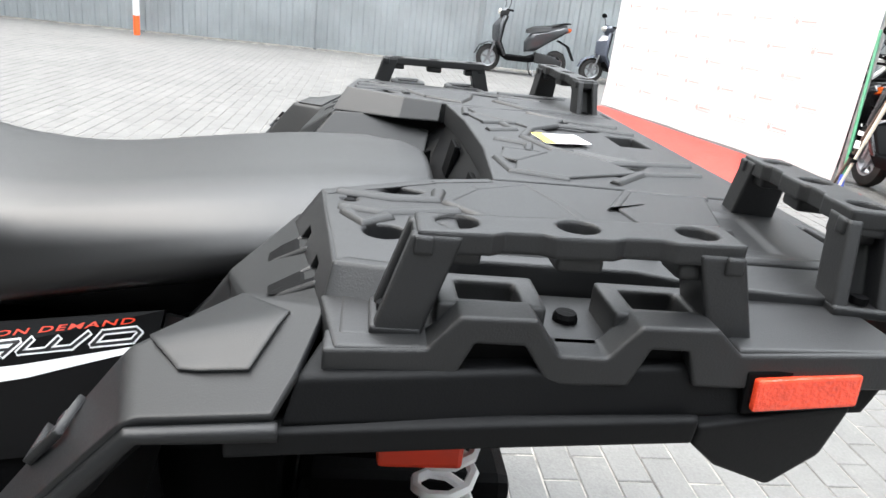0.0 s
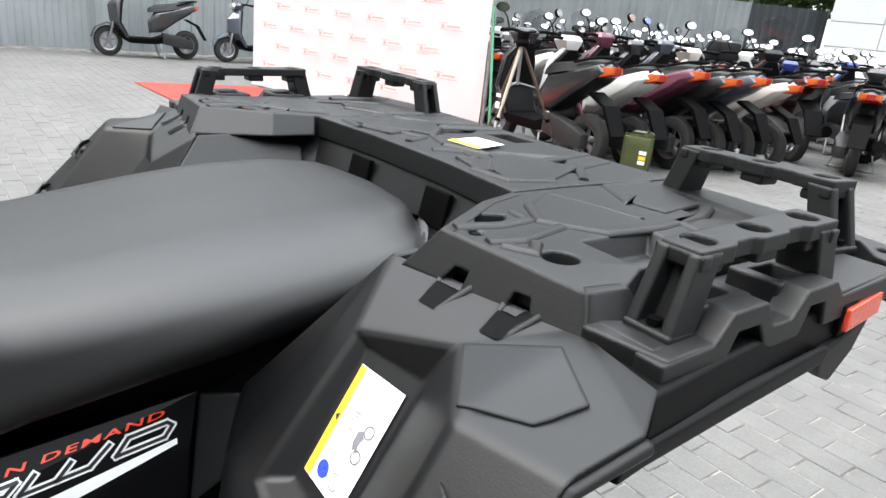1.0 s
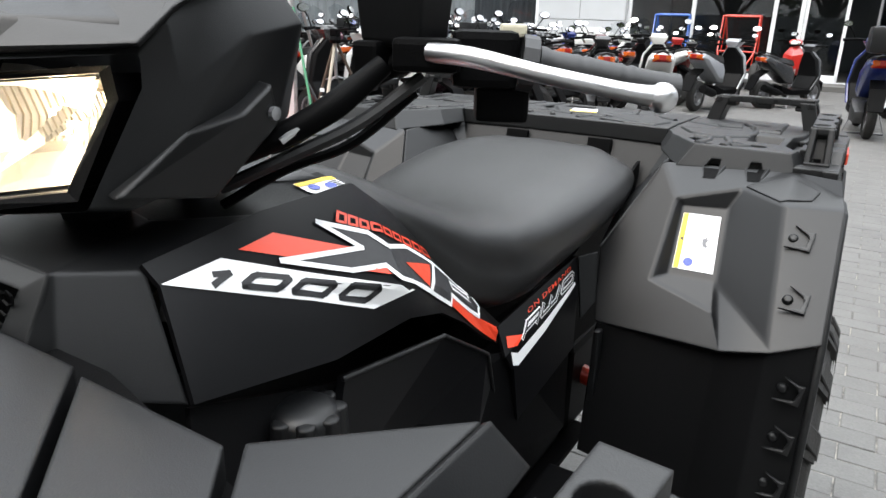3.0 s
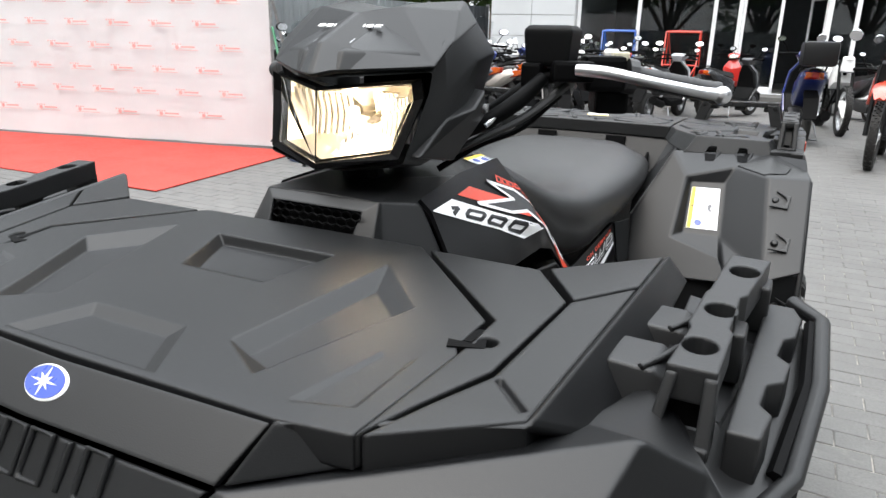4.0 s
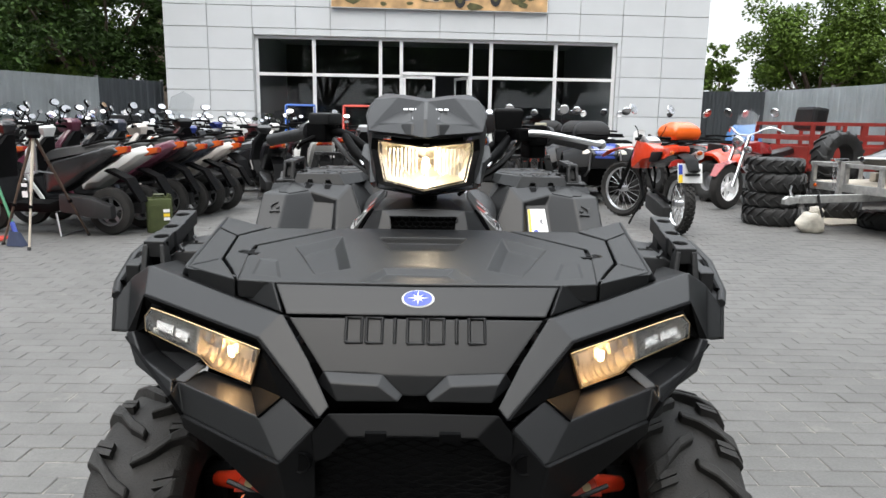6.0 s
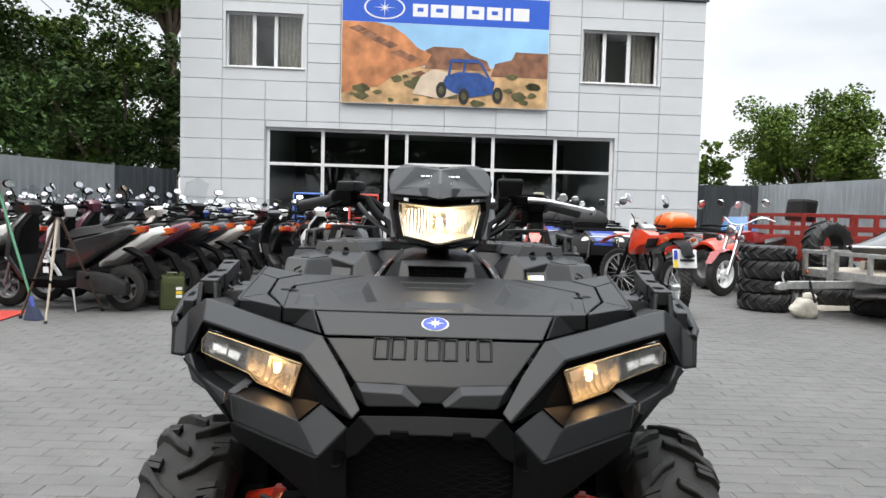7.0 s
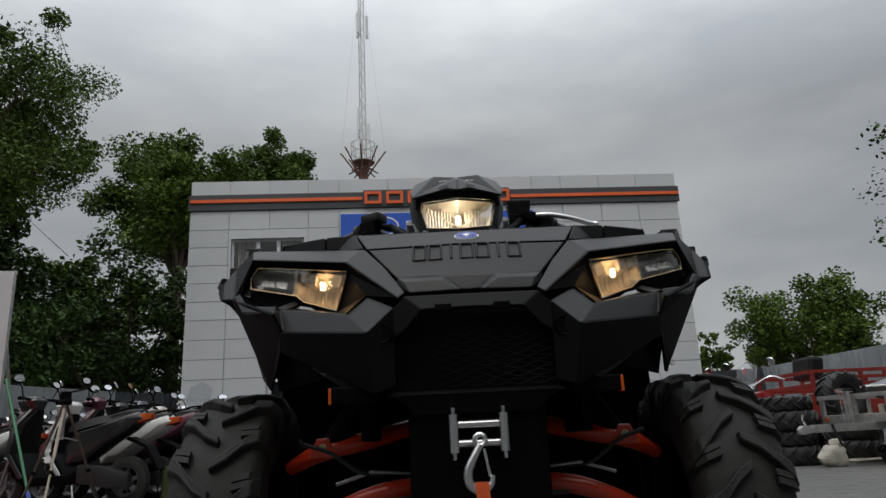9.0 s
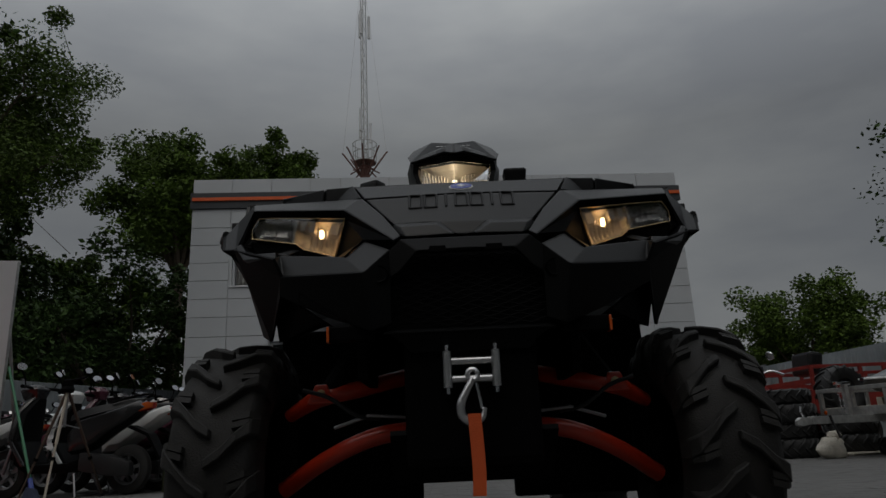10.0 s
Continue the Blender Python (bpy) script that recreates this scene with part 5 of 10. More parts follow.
for i in range(8):
    a = i * math.pi / 4
    part("cap_lug", lathe([(0.0, 0.019), (0.009, 0.017), (0.0105, -0.014), (0.0, -0.014)], Matrix.Translation((0.196 + 0.031 * math.cos(a), -0.296 + 0.031 * math.sin(a), 0.800)), 8), plastic, cap)
part("cap_neck", tube([(0.196, -0.296, 0.79), (0.19, -0.296, 0.70)], 0.026, 14), plastic_deep, quad)


# -- seat --
def seat_mesh():
    # stations along y: half width at the base, base height, shoulder, crown height
    st = [(-0.20, 0.030, 0.985, 0.030, 0.996, 0.998), (-0.12, 0.075, 0.975, 0.060, 0.996, 1.002), (-0.05, 0.100, 0.930, 0.080, 0.968, 0.982), (0.03, 0.128, 0.858, 0.110, 0.925, 0.947), (0.11, 0.160, 0.785, 0.140, 0.886, 0.912),
          (0.19, 0.188, 0.765, 0.165, 0.868, 0.893), (0.28, 0.208, 0.788, 0.178, 0.868, 0.890), (0.38, 0.223, 0.812, 0.185, 0.884, 0.902), (0.48, 0.233, 0.832, 0.188, 0.900, 0.915), (0.58, 0.230, 0.850, 0.182, 0.911, 0.924), (0.66, 0.210, 0.870, 0.165, 0.914, 0.926), (0.705, 0.168, 0.884, 0.135, 0.910, 0.922), (0.722, 0.12, 0.892, 0.10, 0.906, 0.915)]
    rings = []
    for y, w, zb, ws, zs, zc in st:
        half = [(w * 0.93, y, zb - 0.01), (w, y, zb + 0.012), (w * 0.985, y, zb + (zs - zb) * 0.45), (ws + 0.004 + (w - ws) * 0.35, y, zs - 0.012), (ws * 0.86, y, zs + (zc - zs) * 0.45), (ws * 0.45, y, zc - 0.002), (0, y, zc)]
        rings.append(half + [(-x, yy, z) for x, yy, z in reversed(half[:-1])])
    bm = loft(rings, closed=True, caps=True)
    bmesh.ops.subdivide_edges(bm, edges=bm.edges[:], cuts=2, smooth=0.8, use_grid_fill=True)
    return bm


seat = part("seat", seat_mesh(), vinyl, quad, "black grained vinyl seat", True)
part("seat_pan", loft([[(0.10, 0.05, 0.74), (-0.10, 0.05, 0.74), (-0.12, 0.05, 0.80), (0.12, 0.05, 0.80)], [(0.17, 0.40, 0.74), (-0.17, 0.40, 0.74), (-0.18, 0.40, 0.81), (0.18, 0.40, 0.81)], [(0.20, 0.66, 0.80), (-0.20, 0.66, 0.80), (-0.20, 0.66, 0.88), (0.20, 0.66, 0.88)]]), plastic_deep, quad)


# black walls added to block light through the gap beside the seat
pair("seat_tub", lambda: shell([(0.184, 0.36, 0.58), (0.200, 0.74, 0.58), (0.200, 0.74, 0.895), (0.196, 0.60, 0.845), (0.180, 0.45, 0.765), (0.172, 0.36, 0.72)], [(0, 1, 2, 3, 4, 5)], 0.006), plastic_deep, quad)


# -- side panels under the seat --
seat_panels = pair("seat_panel", lambda: shell([(0.170, 0.160, 0.722), (0.193, 0.420, 0.770), (0.206, 0.408, 0.715), (0.200, 0.165, 0.655), (0.195, 0.142, 0.684), (0.21, 0.40, 0.60), (0.205, 0.18, 0.56)], [(0, 4, 3, 2, 1), (3, 6, 5, 2)], 0.006, 0.002), gloss_black, quad, "black panel with drive lettering")
pair("seat_gusset", lambda: shell([(0.196, 0.422, 0.768), (0.222, 0.452, 0.775), (0.235, 0.43, 0.69), (0.218, 0.404, 0.659)], [(0, 3, 2, 1)], 0.006, 0.002), plastic, quad)


# -- rear fenders --
def rear_fender():
    p = [(0.225, 0.460, 0.780), (0.290, 0.578, 0.925), (0.331, 0.519, 0.878), (0.437, 0.549, 0.904), (0.508, 0.490, 0.897), (0.325, 0.432, 0.750), (0.437, 0.425, 0.715),
         (0.458, 0.368, 0.695), (0.240, 0.428, 0.650), (0.530, 0.352, 0.713), (0.598, 0.355, 0.730), (0.590, 0.512, 0.897), (0.584, 0.587, 0.899), (0.497, 0.612, 0.928), (0.577, 0.600, 0.924), (0.232, 0.44, 0.71),
         (0.340, 0.530, 0.868), (0.420, 0.537, 0.870), (0.431, 0.453, 0.757), (0.344, 0.459, 0.752)]
    faces = [(0, 1, 2, 5, 8, 15), (1, 13, 3, 2), (3, 13, 14, 12, 11, 4), (4, 11, 10, 9), (3, 4, 17), (4, 9, 18, 17), (18, 9, 7), (8, 5, 6, 7), (6, 18, 7)]
    recess = [(2, 3, 17, 16), (5, 2, 16, 19), (16, 17, 18, 19), (19, 18, 6, 5)]
    return shell(p, faces + recess, 0.006, 0.006, 3)



rear_fenders = pair("rear_fender", rear_fender, plastic, quad)


def fender_lower():
    p = [(0.240, 0.426, 0.648), (0.458, 0.366, 0.692), (0.530, 0.350, 0.710), (0.598, 0.353, 0.727), (0.600, 0.33, 0.42), (0.53, 0.29, 0.42), (0.45, 0.33, 0.42), (0.25, 0.36, 0.42)]
    return shell(p, [(0, 7, 6, 1), (1, 6, 5, 2), (2, 5, 4, 3)], 0.006, 0.004)


pair("fender_skirt", fender_lower, plastic_dim, quad, "black plastic mud skirt")
# the fender's rolled outer edge
pair("fender_lip", lambda: tube([(0.584, 0.590, 0.893), (0.590, 0.512, 0.892), (0.599, 0.355, 0.725), (0.601, 0.332, 0.43)], 0.0065, 8), plastic, quad, "", True)
pair("skirt_rib", lambda: box((0.012, 0.02, 0.22), Matrix.Translation((0.255, 0.395, 0.54)), 0.003), plastic, quad)


def facing(at, n):
    """A pose at a point whose z axis is the surface's normal, y up along it."""
    z = Vector(n).normalized()
    x = Vector((0, 0, 1)).cross(z).normalized()
    y = z.cross(x)
    return Matrix(((x.x, y.x, z.x, at[0]), (x.y, y.y, z.y, at[1]), (x.z, y.z, z.z, at[2]), (0, 0, 0, 1)))


def clip_wedge(m):
    """A moulded bracket that wraps the button on its outer side, drawn out to a point above and below."""
    return prism([m @ Vector((x * 0.66, y * 0.66, 0.0035)) for x, y in ((0.0, 0.031), (0.033, 0.016), (0.045, 0.017), (0.038, -0.033), (-0.018, -0.027), (0.026, -0.022), (0.034, -0.002), (0.030, 0.009))], 0.006, 0.0008)


for at, n in (((0.5295, 0.4558, 0.8556), (0.054, -0.762, 0.645)), ((0.5415, 0.3905, 0.7777), (0.054, -0.762, 0.645)), ((0.560, 0.3455, 0.655), (0.05, -0.99, 0.10)), ((0.560, 0.337, 0.575), (0.05, -0.99, 0.10)), ((0.560, 0.3265, 0.50), (0.05, -0.99, 0.10))):
    m = facing(at, n)
    for side, ob in zip((1, -1), pair("fender_clip", lambda: clip_wedge(m), plastic_rack, quad, "black push clip")):
        bm = lathe([(0.0, 0.008), (0.005, 0.0075), (0.0075, 0.004), (0.0085, -0.002), (0.0, -0.002)], m, 12)
        part("button", bm if side > 0 else flipped(bm), plastic, ob)


# flank wall between the rear fender and the rack, and the long rail under it
def flank_wall():
    p = [(0.490, 0.622, 0.928), (0.577, 0.600, 0.926), (0.556, 0.990, 0.946), (0.50, 0.99, 0.94), (0.582, 0.592, 0.896), (0.562, 0.966, 0.908)]
    return shell(p, [(0, 1, 2, 3), (1, 4, 5, 2)], 0.006, 0.006, 3)


pair("rear_flank", flank_wall, plastic_dim, quad)
pair("flank_rail", lambda: loft([[(0.570, y, z - 0.016), (0.588 - 0.004 * k, y, z - 0.013), (0.590 - 0.004 * k, y, z + 0.004), (0.574, y, z + 0.008)] for k, (y, z) in enumerate(((0.560, 0.889), (0.594, 0.889), (0.720, 0.896), (0.846, 0.902)))], bevel=0.003), plastic_dim, quad)
pair("flank_underside", lambda: shell([(0.578, 0.585, 0.882), (0.562, 0.95, 0.898), (0.36, 0.95, 0.89), (0.36, 0.585, 0.875)], [(0, 3, 2, 1)], 0.006), plastic_deep, quad)
pair("tail_cap", lambda: prism([(0.577, 0.847, 0.902), (0.565, 0.957, 0.914), (0.562, 0.948, 0.873), (0.560, 0.918, 0.845), (0.568, 0.87, 0.866), (0.575, 0.847, 0.886)], 0.05, 0.004, out=(1, 0, 0)), plastic_dim, quad)
pair("rear_reflector", lambda: box((0.008, 0.072, 0.0225), Matrix.Translation((0.5700, 0.915, 0.9268)) @ Matrix.Rotation(radians(2.5), 4, "Z") @ Matrix.Rotation(radians(4.5), 4, "X"), 0.002), reflector_red, quad, "red rectangular side reflector")
pair("reflector_frame", lambda: box((0.006, 0.082, 0.031), Matrix.Translation((0.5665, 0.915, 0.9268)) @ Matrix.Rotation(radians(2.5), 4, "Z") @ Matrix.Rotation(radians(4.5), 4, "X"), 0.002), plastic_deep, quad)
part("tail_panel", box((0.9, 0.02, 0.10), Matrix.Translation((0, 0.975, 0.88)), 0.006), plastic, quad)
pair("tail_lamp", lambda: box((0.14, 0.014, 0.05), Matrix.Translation((0.36, 0.989, 0.88)), 0.006), red_lens, quad, "red tail lamp")
# well between the seat and the rack
pair("seat_well", lambda: shell([(0.225, 0.46, 0.780), (0.292, 0.578, 0.926), (0.284, 0.745, 0.931), (0.205, 0.725, 0.83), (0.20, 0.62, 0.80)], [(0, 4, 3, 2, 1)], 0.006), plastic, quad)
part("well_back", shell([(0.284, 0.745, 0.931), (0.248, 0.770, 0.936), (0.09, 0.781, 0.936), (-0.09, 0.781, 0.936), (-0.248, 0.770, 0.936), (-0.284, 0.745, 0.931), (-0.205, 0.725, 0.83), (-0.09, 0.735, 0.83), (0.09, 0.735, 0.83), (0.205, 0.725, 0.83)], [(0, 1, 9), (1, 2, 8, 9), (2, 3, 7, 8), (3, 4, 6, 7), (4, 5, 6)], 0.006), plastic, quad)
pair("well_pad", lambda: box((0.055, 0.008, 0.05), Matrix.Translation((0.10, 0.762, 0.905)) @ Matrix.Rotation(radians(-12), 4, "X"), 0.002), plastic_deep, quad)


# -- rear rack --
def rack_z(x, y):
    return 0.966 - 0.004 * max(0.0, abs(x) - 0.45) / 0.05


rack = part("rear_rack", relief([(0.334, 0.596), (0.378, 0.600), (0.491, 0.614), (0.497, 0.655), (0.475, 0.70), (0.475, 0.83), (0.49, 0.88), (0.50, 0.985), (0.44, 1.04), (0.255, 1.05), (0.247, 0.85), (0.249, 0.757), (0.271, 0.694)], rack_z, 0.034,
     [([(0.326, 0.640), (0.340, 0.664), (0.316, 0.688), (0.302, 0.660)], [(0.325, 0.643), (0.337, 0.664), (0.316, 0.684), (0.304, 0.661)], 0.028),
      (disc(0.432, 0.648, 0.0165, 16), disc(0.432, 0.648, 0.0150, 16), 0.030),
      (disc(0.353, 0.620, 0.0085, 12), disc(0.353, 0.620, 0.0065, 12), 0.005),
      ([(0.405, 0.700), (0.462, 0.700), (0.462, 0.800), (0.405, 0.800)], [(0.415, 0.71), (0.46, 0.71), (0.46, 0.79), (0.415, 0.79)], 0.022),
      ([(0.29, 0.93), (0.40, 0.905), (0.42, 0.98), (0.31, 1.0)], [(0.30, 0.936), (0.395, 0.914), (0.412, 0.974), (0.315, 0.992)], 0.004)], 0.0025), plastic_rack, quad, "ribbed black plastic cargo rack")


def rack_right():
    return flipped(relief([(0.334, 0.596), (0.378, 0.600), (0.491, 0.614), (0.497, 0.655), (0.475, 0.70), (0.475, 0.83), (0.49, 0.88), (0.50, 0.985), (0.44, 1.04), (0.255, 1.05), (0.247, 0.85), (0.249, 0.757), (0.271, 0.694)], rack_z, 0.034,
     [([(0.326, 0.640), (0.340, 0.664), (0.316, 0.688), (0.302, 0.660)], [(0.325, 0.643), (0.337, 0.664), (0.316, 0.684), (0.304, 0.661)], 0.028),
      (disc(0.432, 0.648, 0.0165, 16), disc(0.432, 0.648, 0.0150, 16), 0.030),
      (disc(0.353, 0.620, 0.0085, 12), disc(0.353, 0.620, 0.0065, 12), 0.005)], 0.0025))


part("rack_wing", rack_right(), plastic_rack, rack)
part("rack_lid", relief([(-0.244, 0.762), (-0.09, 0.775), (0.09, 0.775), (0.244, 0.762), (0.241, 0.850), (0.248, 1.05), (-0.248, 1.05), (-0.241, 0.850)], lambda x, y: 0.966, 0.034,
     [([(-0.075, 0.985), (0.0, 0.985), (0.0, 1.03), (-0.075, 1.03)], [(-0.07, 0.99), (-0.005, 0.99), (-0.005, 1.025), (-0.07, 1.025)], 0.03),
      ([(0.05, 0.90), (0.15, 0.86), (0.20, 0.93), (0.10, 0.99)], [(0.06, 0.905), (0.148, 0.87), (0.19, 0.93), (0.10, 0.98)], 0.005),
      ([(-0.05, 0.90), (-0.10, 0.99), (-0.20, 0.93), (-0.15, 0.86)], [(-0.06, 0.905), (-0.10, 0.98), (-0.19, 0.93), (-0.148, 0.87)], 0.005)], 0.0025), plastic_rack, rack, "centre lid of the rack")
# upright front faces of the rack with two notches in their lower edge
def rack_face():
    up0, up1, lo1, lo0 = Vector((0.334, 0.595, 0.9665)), Vector((0.493, 0.613, 0.9635)), Vector((0.506, 0.607, 0.929)), Vector((0.311, 0.571, 0.927))

    def at(u, v):
        return lo0.lerp(lo1, u).lerp(up0.lerp(up1, u), v)

    low = [at(0.0, 0)]
    for u in (0.31, 0.675):
        low += [at(u - 0.068, 0.0), at(u - 0.050, 0.42), at(u + 0.042, 0.42), at(u + 0.060, 0.0)]
    front = low + [at(1, 0), at(1, 1), at(0, 1)]
    bm = prism([tuple(p) for p in front], 0.012, 0.0, out=(0, -1, 0))
    bm = loft([[tuple(up1), tuple(lo1), (0.522, 0.66, 0.940), (0.499, 0.655, 0.9635)], [tuple(up1 - Vector((0.01, -0.008, 0))), tuple(lo1 - Vector((0.01, -0.008, 0))), (0.510, 0.66, 0.940), (0.489, 0.655, 0.9635)]], bm)
    bm = loft([[(0.271, 0.694, 0.9665), (0.249, 0.757, 0.9665), (0.236, 0.752, 0.936), (0.254, 0.686, 0.932)], [(0.282, 0.698, 0.9665), (0.260, 0.760, 0.9665), (0.247, 0.756, 0.936), (0.265, 0.690, 0.932)]], bm)
    return loft([[tuple(up0), (0.271, 0.694, 0.9665), (0.254, 0.686, 0.932), tuple(lo0)], [tuple(up0 + Vector((0.012, 0.006, 0))), (0.283, 0.700, 0.9665), (0.266, 0.692, 0.932), tuple(lo0 + Vector((0.012, 0.006, 0)))]], bm)


pair("rack_face", rack_face, plastic_rack, rack)
# black fillers added under the rack so its notches read as shade
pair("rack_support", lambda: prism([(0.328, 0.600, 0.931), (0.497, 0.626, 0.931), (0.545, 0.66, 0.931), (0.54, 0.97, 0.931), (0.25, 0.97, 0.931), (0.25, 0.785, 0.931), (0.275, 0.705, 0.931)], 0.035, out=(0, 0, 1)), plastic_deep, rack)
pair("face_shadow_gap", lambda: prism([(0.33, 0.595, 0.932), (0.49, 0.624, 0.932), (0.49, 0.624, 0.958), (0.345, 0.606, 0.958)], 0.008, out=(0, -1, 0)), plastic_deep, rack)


# outer step along the rack, rising in two battlements with pockets under them
def rack_step():
    prof = [(0.612, 0.916), (0.612, 0.940), (0.672, 0.943), (0.690, 0.965), (0.735, 0.966), (0.752, 0.943), (0.782, 0.943), (0.800, 0.965), (0.848, 0.966), (0.866, 0.950), (0.985, 0.956), (0.985, 0.930),
            (0.862, 0.926), (0.840, 0.926), (0.832, 0.950), (0.808, 0.950), (0.798, 0.924), (0.748, 0.922), (0.730, 0.948), (0.700, 0.948), (0.688, 0.920)]
    return extruded(prof, 0.545, 0.570, "x", 0.002)


pair("rack_step", rack_step, plastic_rack, rack)
pair("step_floor", lambda: box((0.075, 0.36, 0.02), Matrix.Translation((0.517, 0.80, 0.933)), 0.003), plastic_rack, rack)
pair("step_front", lambda: prism([(0.500, 0.606, 0.942), (0.569, 0.618, 0.942), (0.569, 0.68, 0.944), (0.48, 0.68, 0.944)], 0.026, 0.003), plastic_rack, rack)
pair("step_shelf", lambda: prism([(0.48, 0.86, 0.953), (0.568, 0.865, 0.953), (0.566, 0.985, 0.956), (0.48, 0.985, 0.956)], 0.02, 0.003), plastic_rack, rack)
for y in (0.712, 0.824):
    pair("step_tower", lambda: relief([(0.500, y - 0.034), (0.549, y - 0.034), (0.549, y + 0.034), (0.500, y + 0.034)], lambda a, b: 0.964, 0.026, [([(0.512, y - 0.02), (0.540, y - 0.02), (0.540, y + 0.02), (0.512, y + 0.02)], [(0.514, y - 0.018), (0.538, y - 0.018), (0.538, y + 0.018), (0.514, y + 0.018)], 0.016)], 0.003), plastic_rack, rack)
    # black box paints the pocket's inside as shade
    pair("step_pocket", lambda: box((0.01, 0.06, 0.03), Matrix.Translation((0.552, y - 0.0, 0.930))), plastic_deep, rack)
pair("step_screw", lambda: lathe([(0.0, 0.003), (0.007, 0.003), (0.0085, 0.0), (0.0085, -0.003)], Matrix.Translation((0.520, 0.768, 0.946)), 12), plastic_deep, rack)


def bar_top():
    """A bar with three tie holes: along y at the left edge."""
    return relief([(0.514, 0.662), (0.549, 0.662), (0.549, 0.706), (0.544, 0.714), (0.544, 0.737), (0.549, 0.745), (0.549, 0.781), (0.544, 0.789), (0.544, 0.812), (0.549, 0.82), (0.549, 0.864), (0.510, 0.864)],
                  lambda x, y: 1.008 + 0.005 * (y - 0.65) / 0.2, 0.014, [(disc(0.528, yy, 0.0140, 14), disc(0.528, yy, 0.0125, 14), 0.0135) for yy in (0.687, 0.763, 0.841)], 0.0025)


def bar_leg(y0, y1):
    """A splayed leg, hollow on its outer side."""
    s = 1 if y1 > y0 else -1
    rings = []
    for y, z, x0, x1 in ((y0, 0.942, 0.511, 0.553), (y1, 1.006, 0.513, 0.550)):
        rings.append([(x0, y - s * 0.016, z), (x0 + 0.010, y - s * 0.016, z), (x0 + 0.011, y + s * 0.004, z), (x1 - 0.011, y + s * 0.004, z), (x1 - 0.010, y - s * 0.016, z), (x1, y - s * 0.016, z), (x1, y + s * 0.014, z), (x0, y + s * 0.014, z)])
    return loft(rings, bevel=0.0012, segments=1)


REAR = Matrix.Translation((0.390, 1.006, 0.014)) @ Matrix.Rotation(radians(-98), 4, "Z") @ Matrix.Translation((-0.528, -0.758, 0.0))


def turned(bm, m):
    bmesh.ops.transform(bm, matrix=m, verts=bm.verts)
    return bm


for m in (Matrix(), REAR):
    pair("rack_bar", lambda: turned(bar_top(), m), plastic_rack, rack, "raised tie-down bar on two legs")
    # shade inside each hole, drawn as a black disc
    for yy in (0.687, 0.763, 0.841):
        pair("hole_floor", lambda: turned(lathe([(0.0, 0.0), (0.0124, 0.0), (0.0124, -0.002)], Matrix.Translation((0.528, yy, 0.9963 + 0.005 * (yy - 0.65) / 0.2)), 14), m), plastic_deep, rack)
        pair("bar_boss", lambda: turned(box((0.030, 0.030, 0.012), Matrix.Translation((0.530, yy, 0.992)), 0.004), m), plastic_rack, rack)
    for y0, y1 in ((0.655, 0.675), (0.868, 0.849)):
        s = 1 if y1 > y0 else -1
        pair("bar_leg", lambda: turned(bar_leg(y0, y1), m), plastic_rack, rack)
        pair("leg_cap", lambda: turned(box((0.042, 0.012, 0.012), Matrix.Translation((0.5315, y1 - s * 0.009, 1.000)), 0.002), m), plastic_rack, rack)
        pair("leg_foot", lambda: turned(box((0.042, 0.032, 0.008), Matrix.Translation((0.532, y0 - s * 0.001, 0.944)), 0.002), m), plastic_rack, rack)
        pair("bar_screw", lambda: turned(lathe([(0.0, 0.004), (0.006, 0.003), (0.006, -0.002)], Matrix.Translation((0.532, y0 - s * 0.007, 0.951)), 10), m), plastic_deep, rack)
part("rack_tail", relief([(-0.50, 1.052), (0.50, 1.052), (0.535, 1.005), (0.566, 0.992), (0.56, 1.06), (0.45, 1.085), (-0.45, 1.085), (-0.56, 1.06), (-0.566, 0.992), (-0.535, 1.005)], lambda x, y: 0.958, 0.04, [(disc(s * 0.535, 1.04, 0.012, 12), disc(s * 0.535, 1.04, 0.010, 12), 0.02) for s in (1, -1)] + [([(s * 0.30, 1.058), (s * 0.36, 1.058), (s * 0.36, 1.075), (s * 0.30, 1.075)], [(s * 0.305, 1.061), (s * 0.355, 1.061), (s * 0.355, 1.072), (s * 0.305, 1.072)], 0.015) for s in (1, -1)], 0.0025), plastic_rack, rack)
# ribs moulded in the rack's top
RIBS = [
    [(0.335, 0.609), (0.346, 0.655), (0.342, 0.695), (0.312, 0.700)], [(0.379, 0.612), (0.387, 0.645), (0.369, 0.712)], [(0.392, 0.618), (0.418, 0.632), (0.398, 0.652)],
    [(0.300, 0.735), (0.348, 0.705), (0.399, 0.745), (0.404, 0.818), (0.395, 0.90), (0.37, 0.955)], [(0.300, 0.735), (0.268, 0.790), (0.328, 0.811), (0.380, 0.82)],
    [(0.262, 0.985), (0.262, 0.90), (0.330, 0.862), (0.306, 0.897)], [(0.44, 0.885), (0.44, 1.02)], [(0.45, 0.85), (0.40, 0.855), (0.39, 0.89)],
]
LID_RIBS = [[(0.088, 0.800), (0.101, 0.850), (0.160, 0.80)], [(0.0, 0.845), (0.066, 0.869), (0.124, 0.925), (0.10, 1.04)], [(0.143, 0.784), (0.205, 0.79), (0.222, 0.85)], [(0.03, 0.80), (0.05, 0.842), (0.10, 0.83)], [(0.15, 1.03), (0.17, 0.95), (0.225, 0.90)]]
for path in RIBS + LID_RIBS:
    pair("rib", lambda: ridge([(x, y, 0.9665) for x, y in path], 0.0085, 0.0032), plastic_rack, rack)
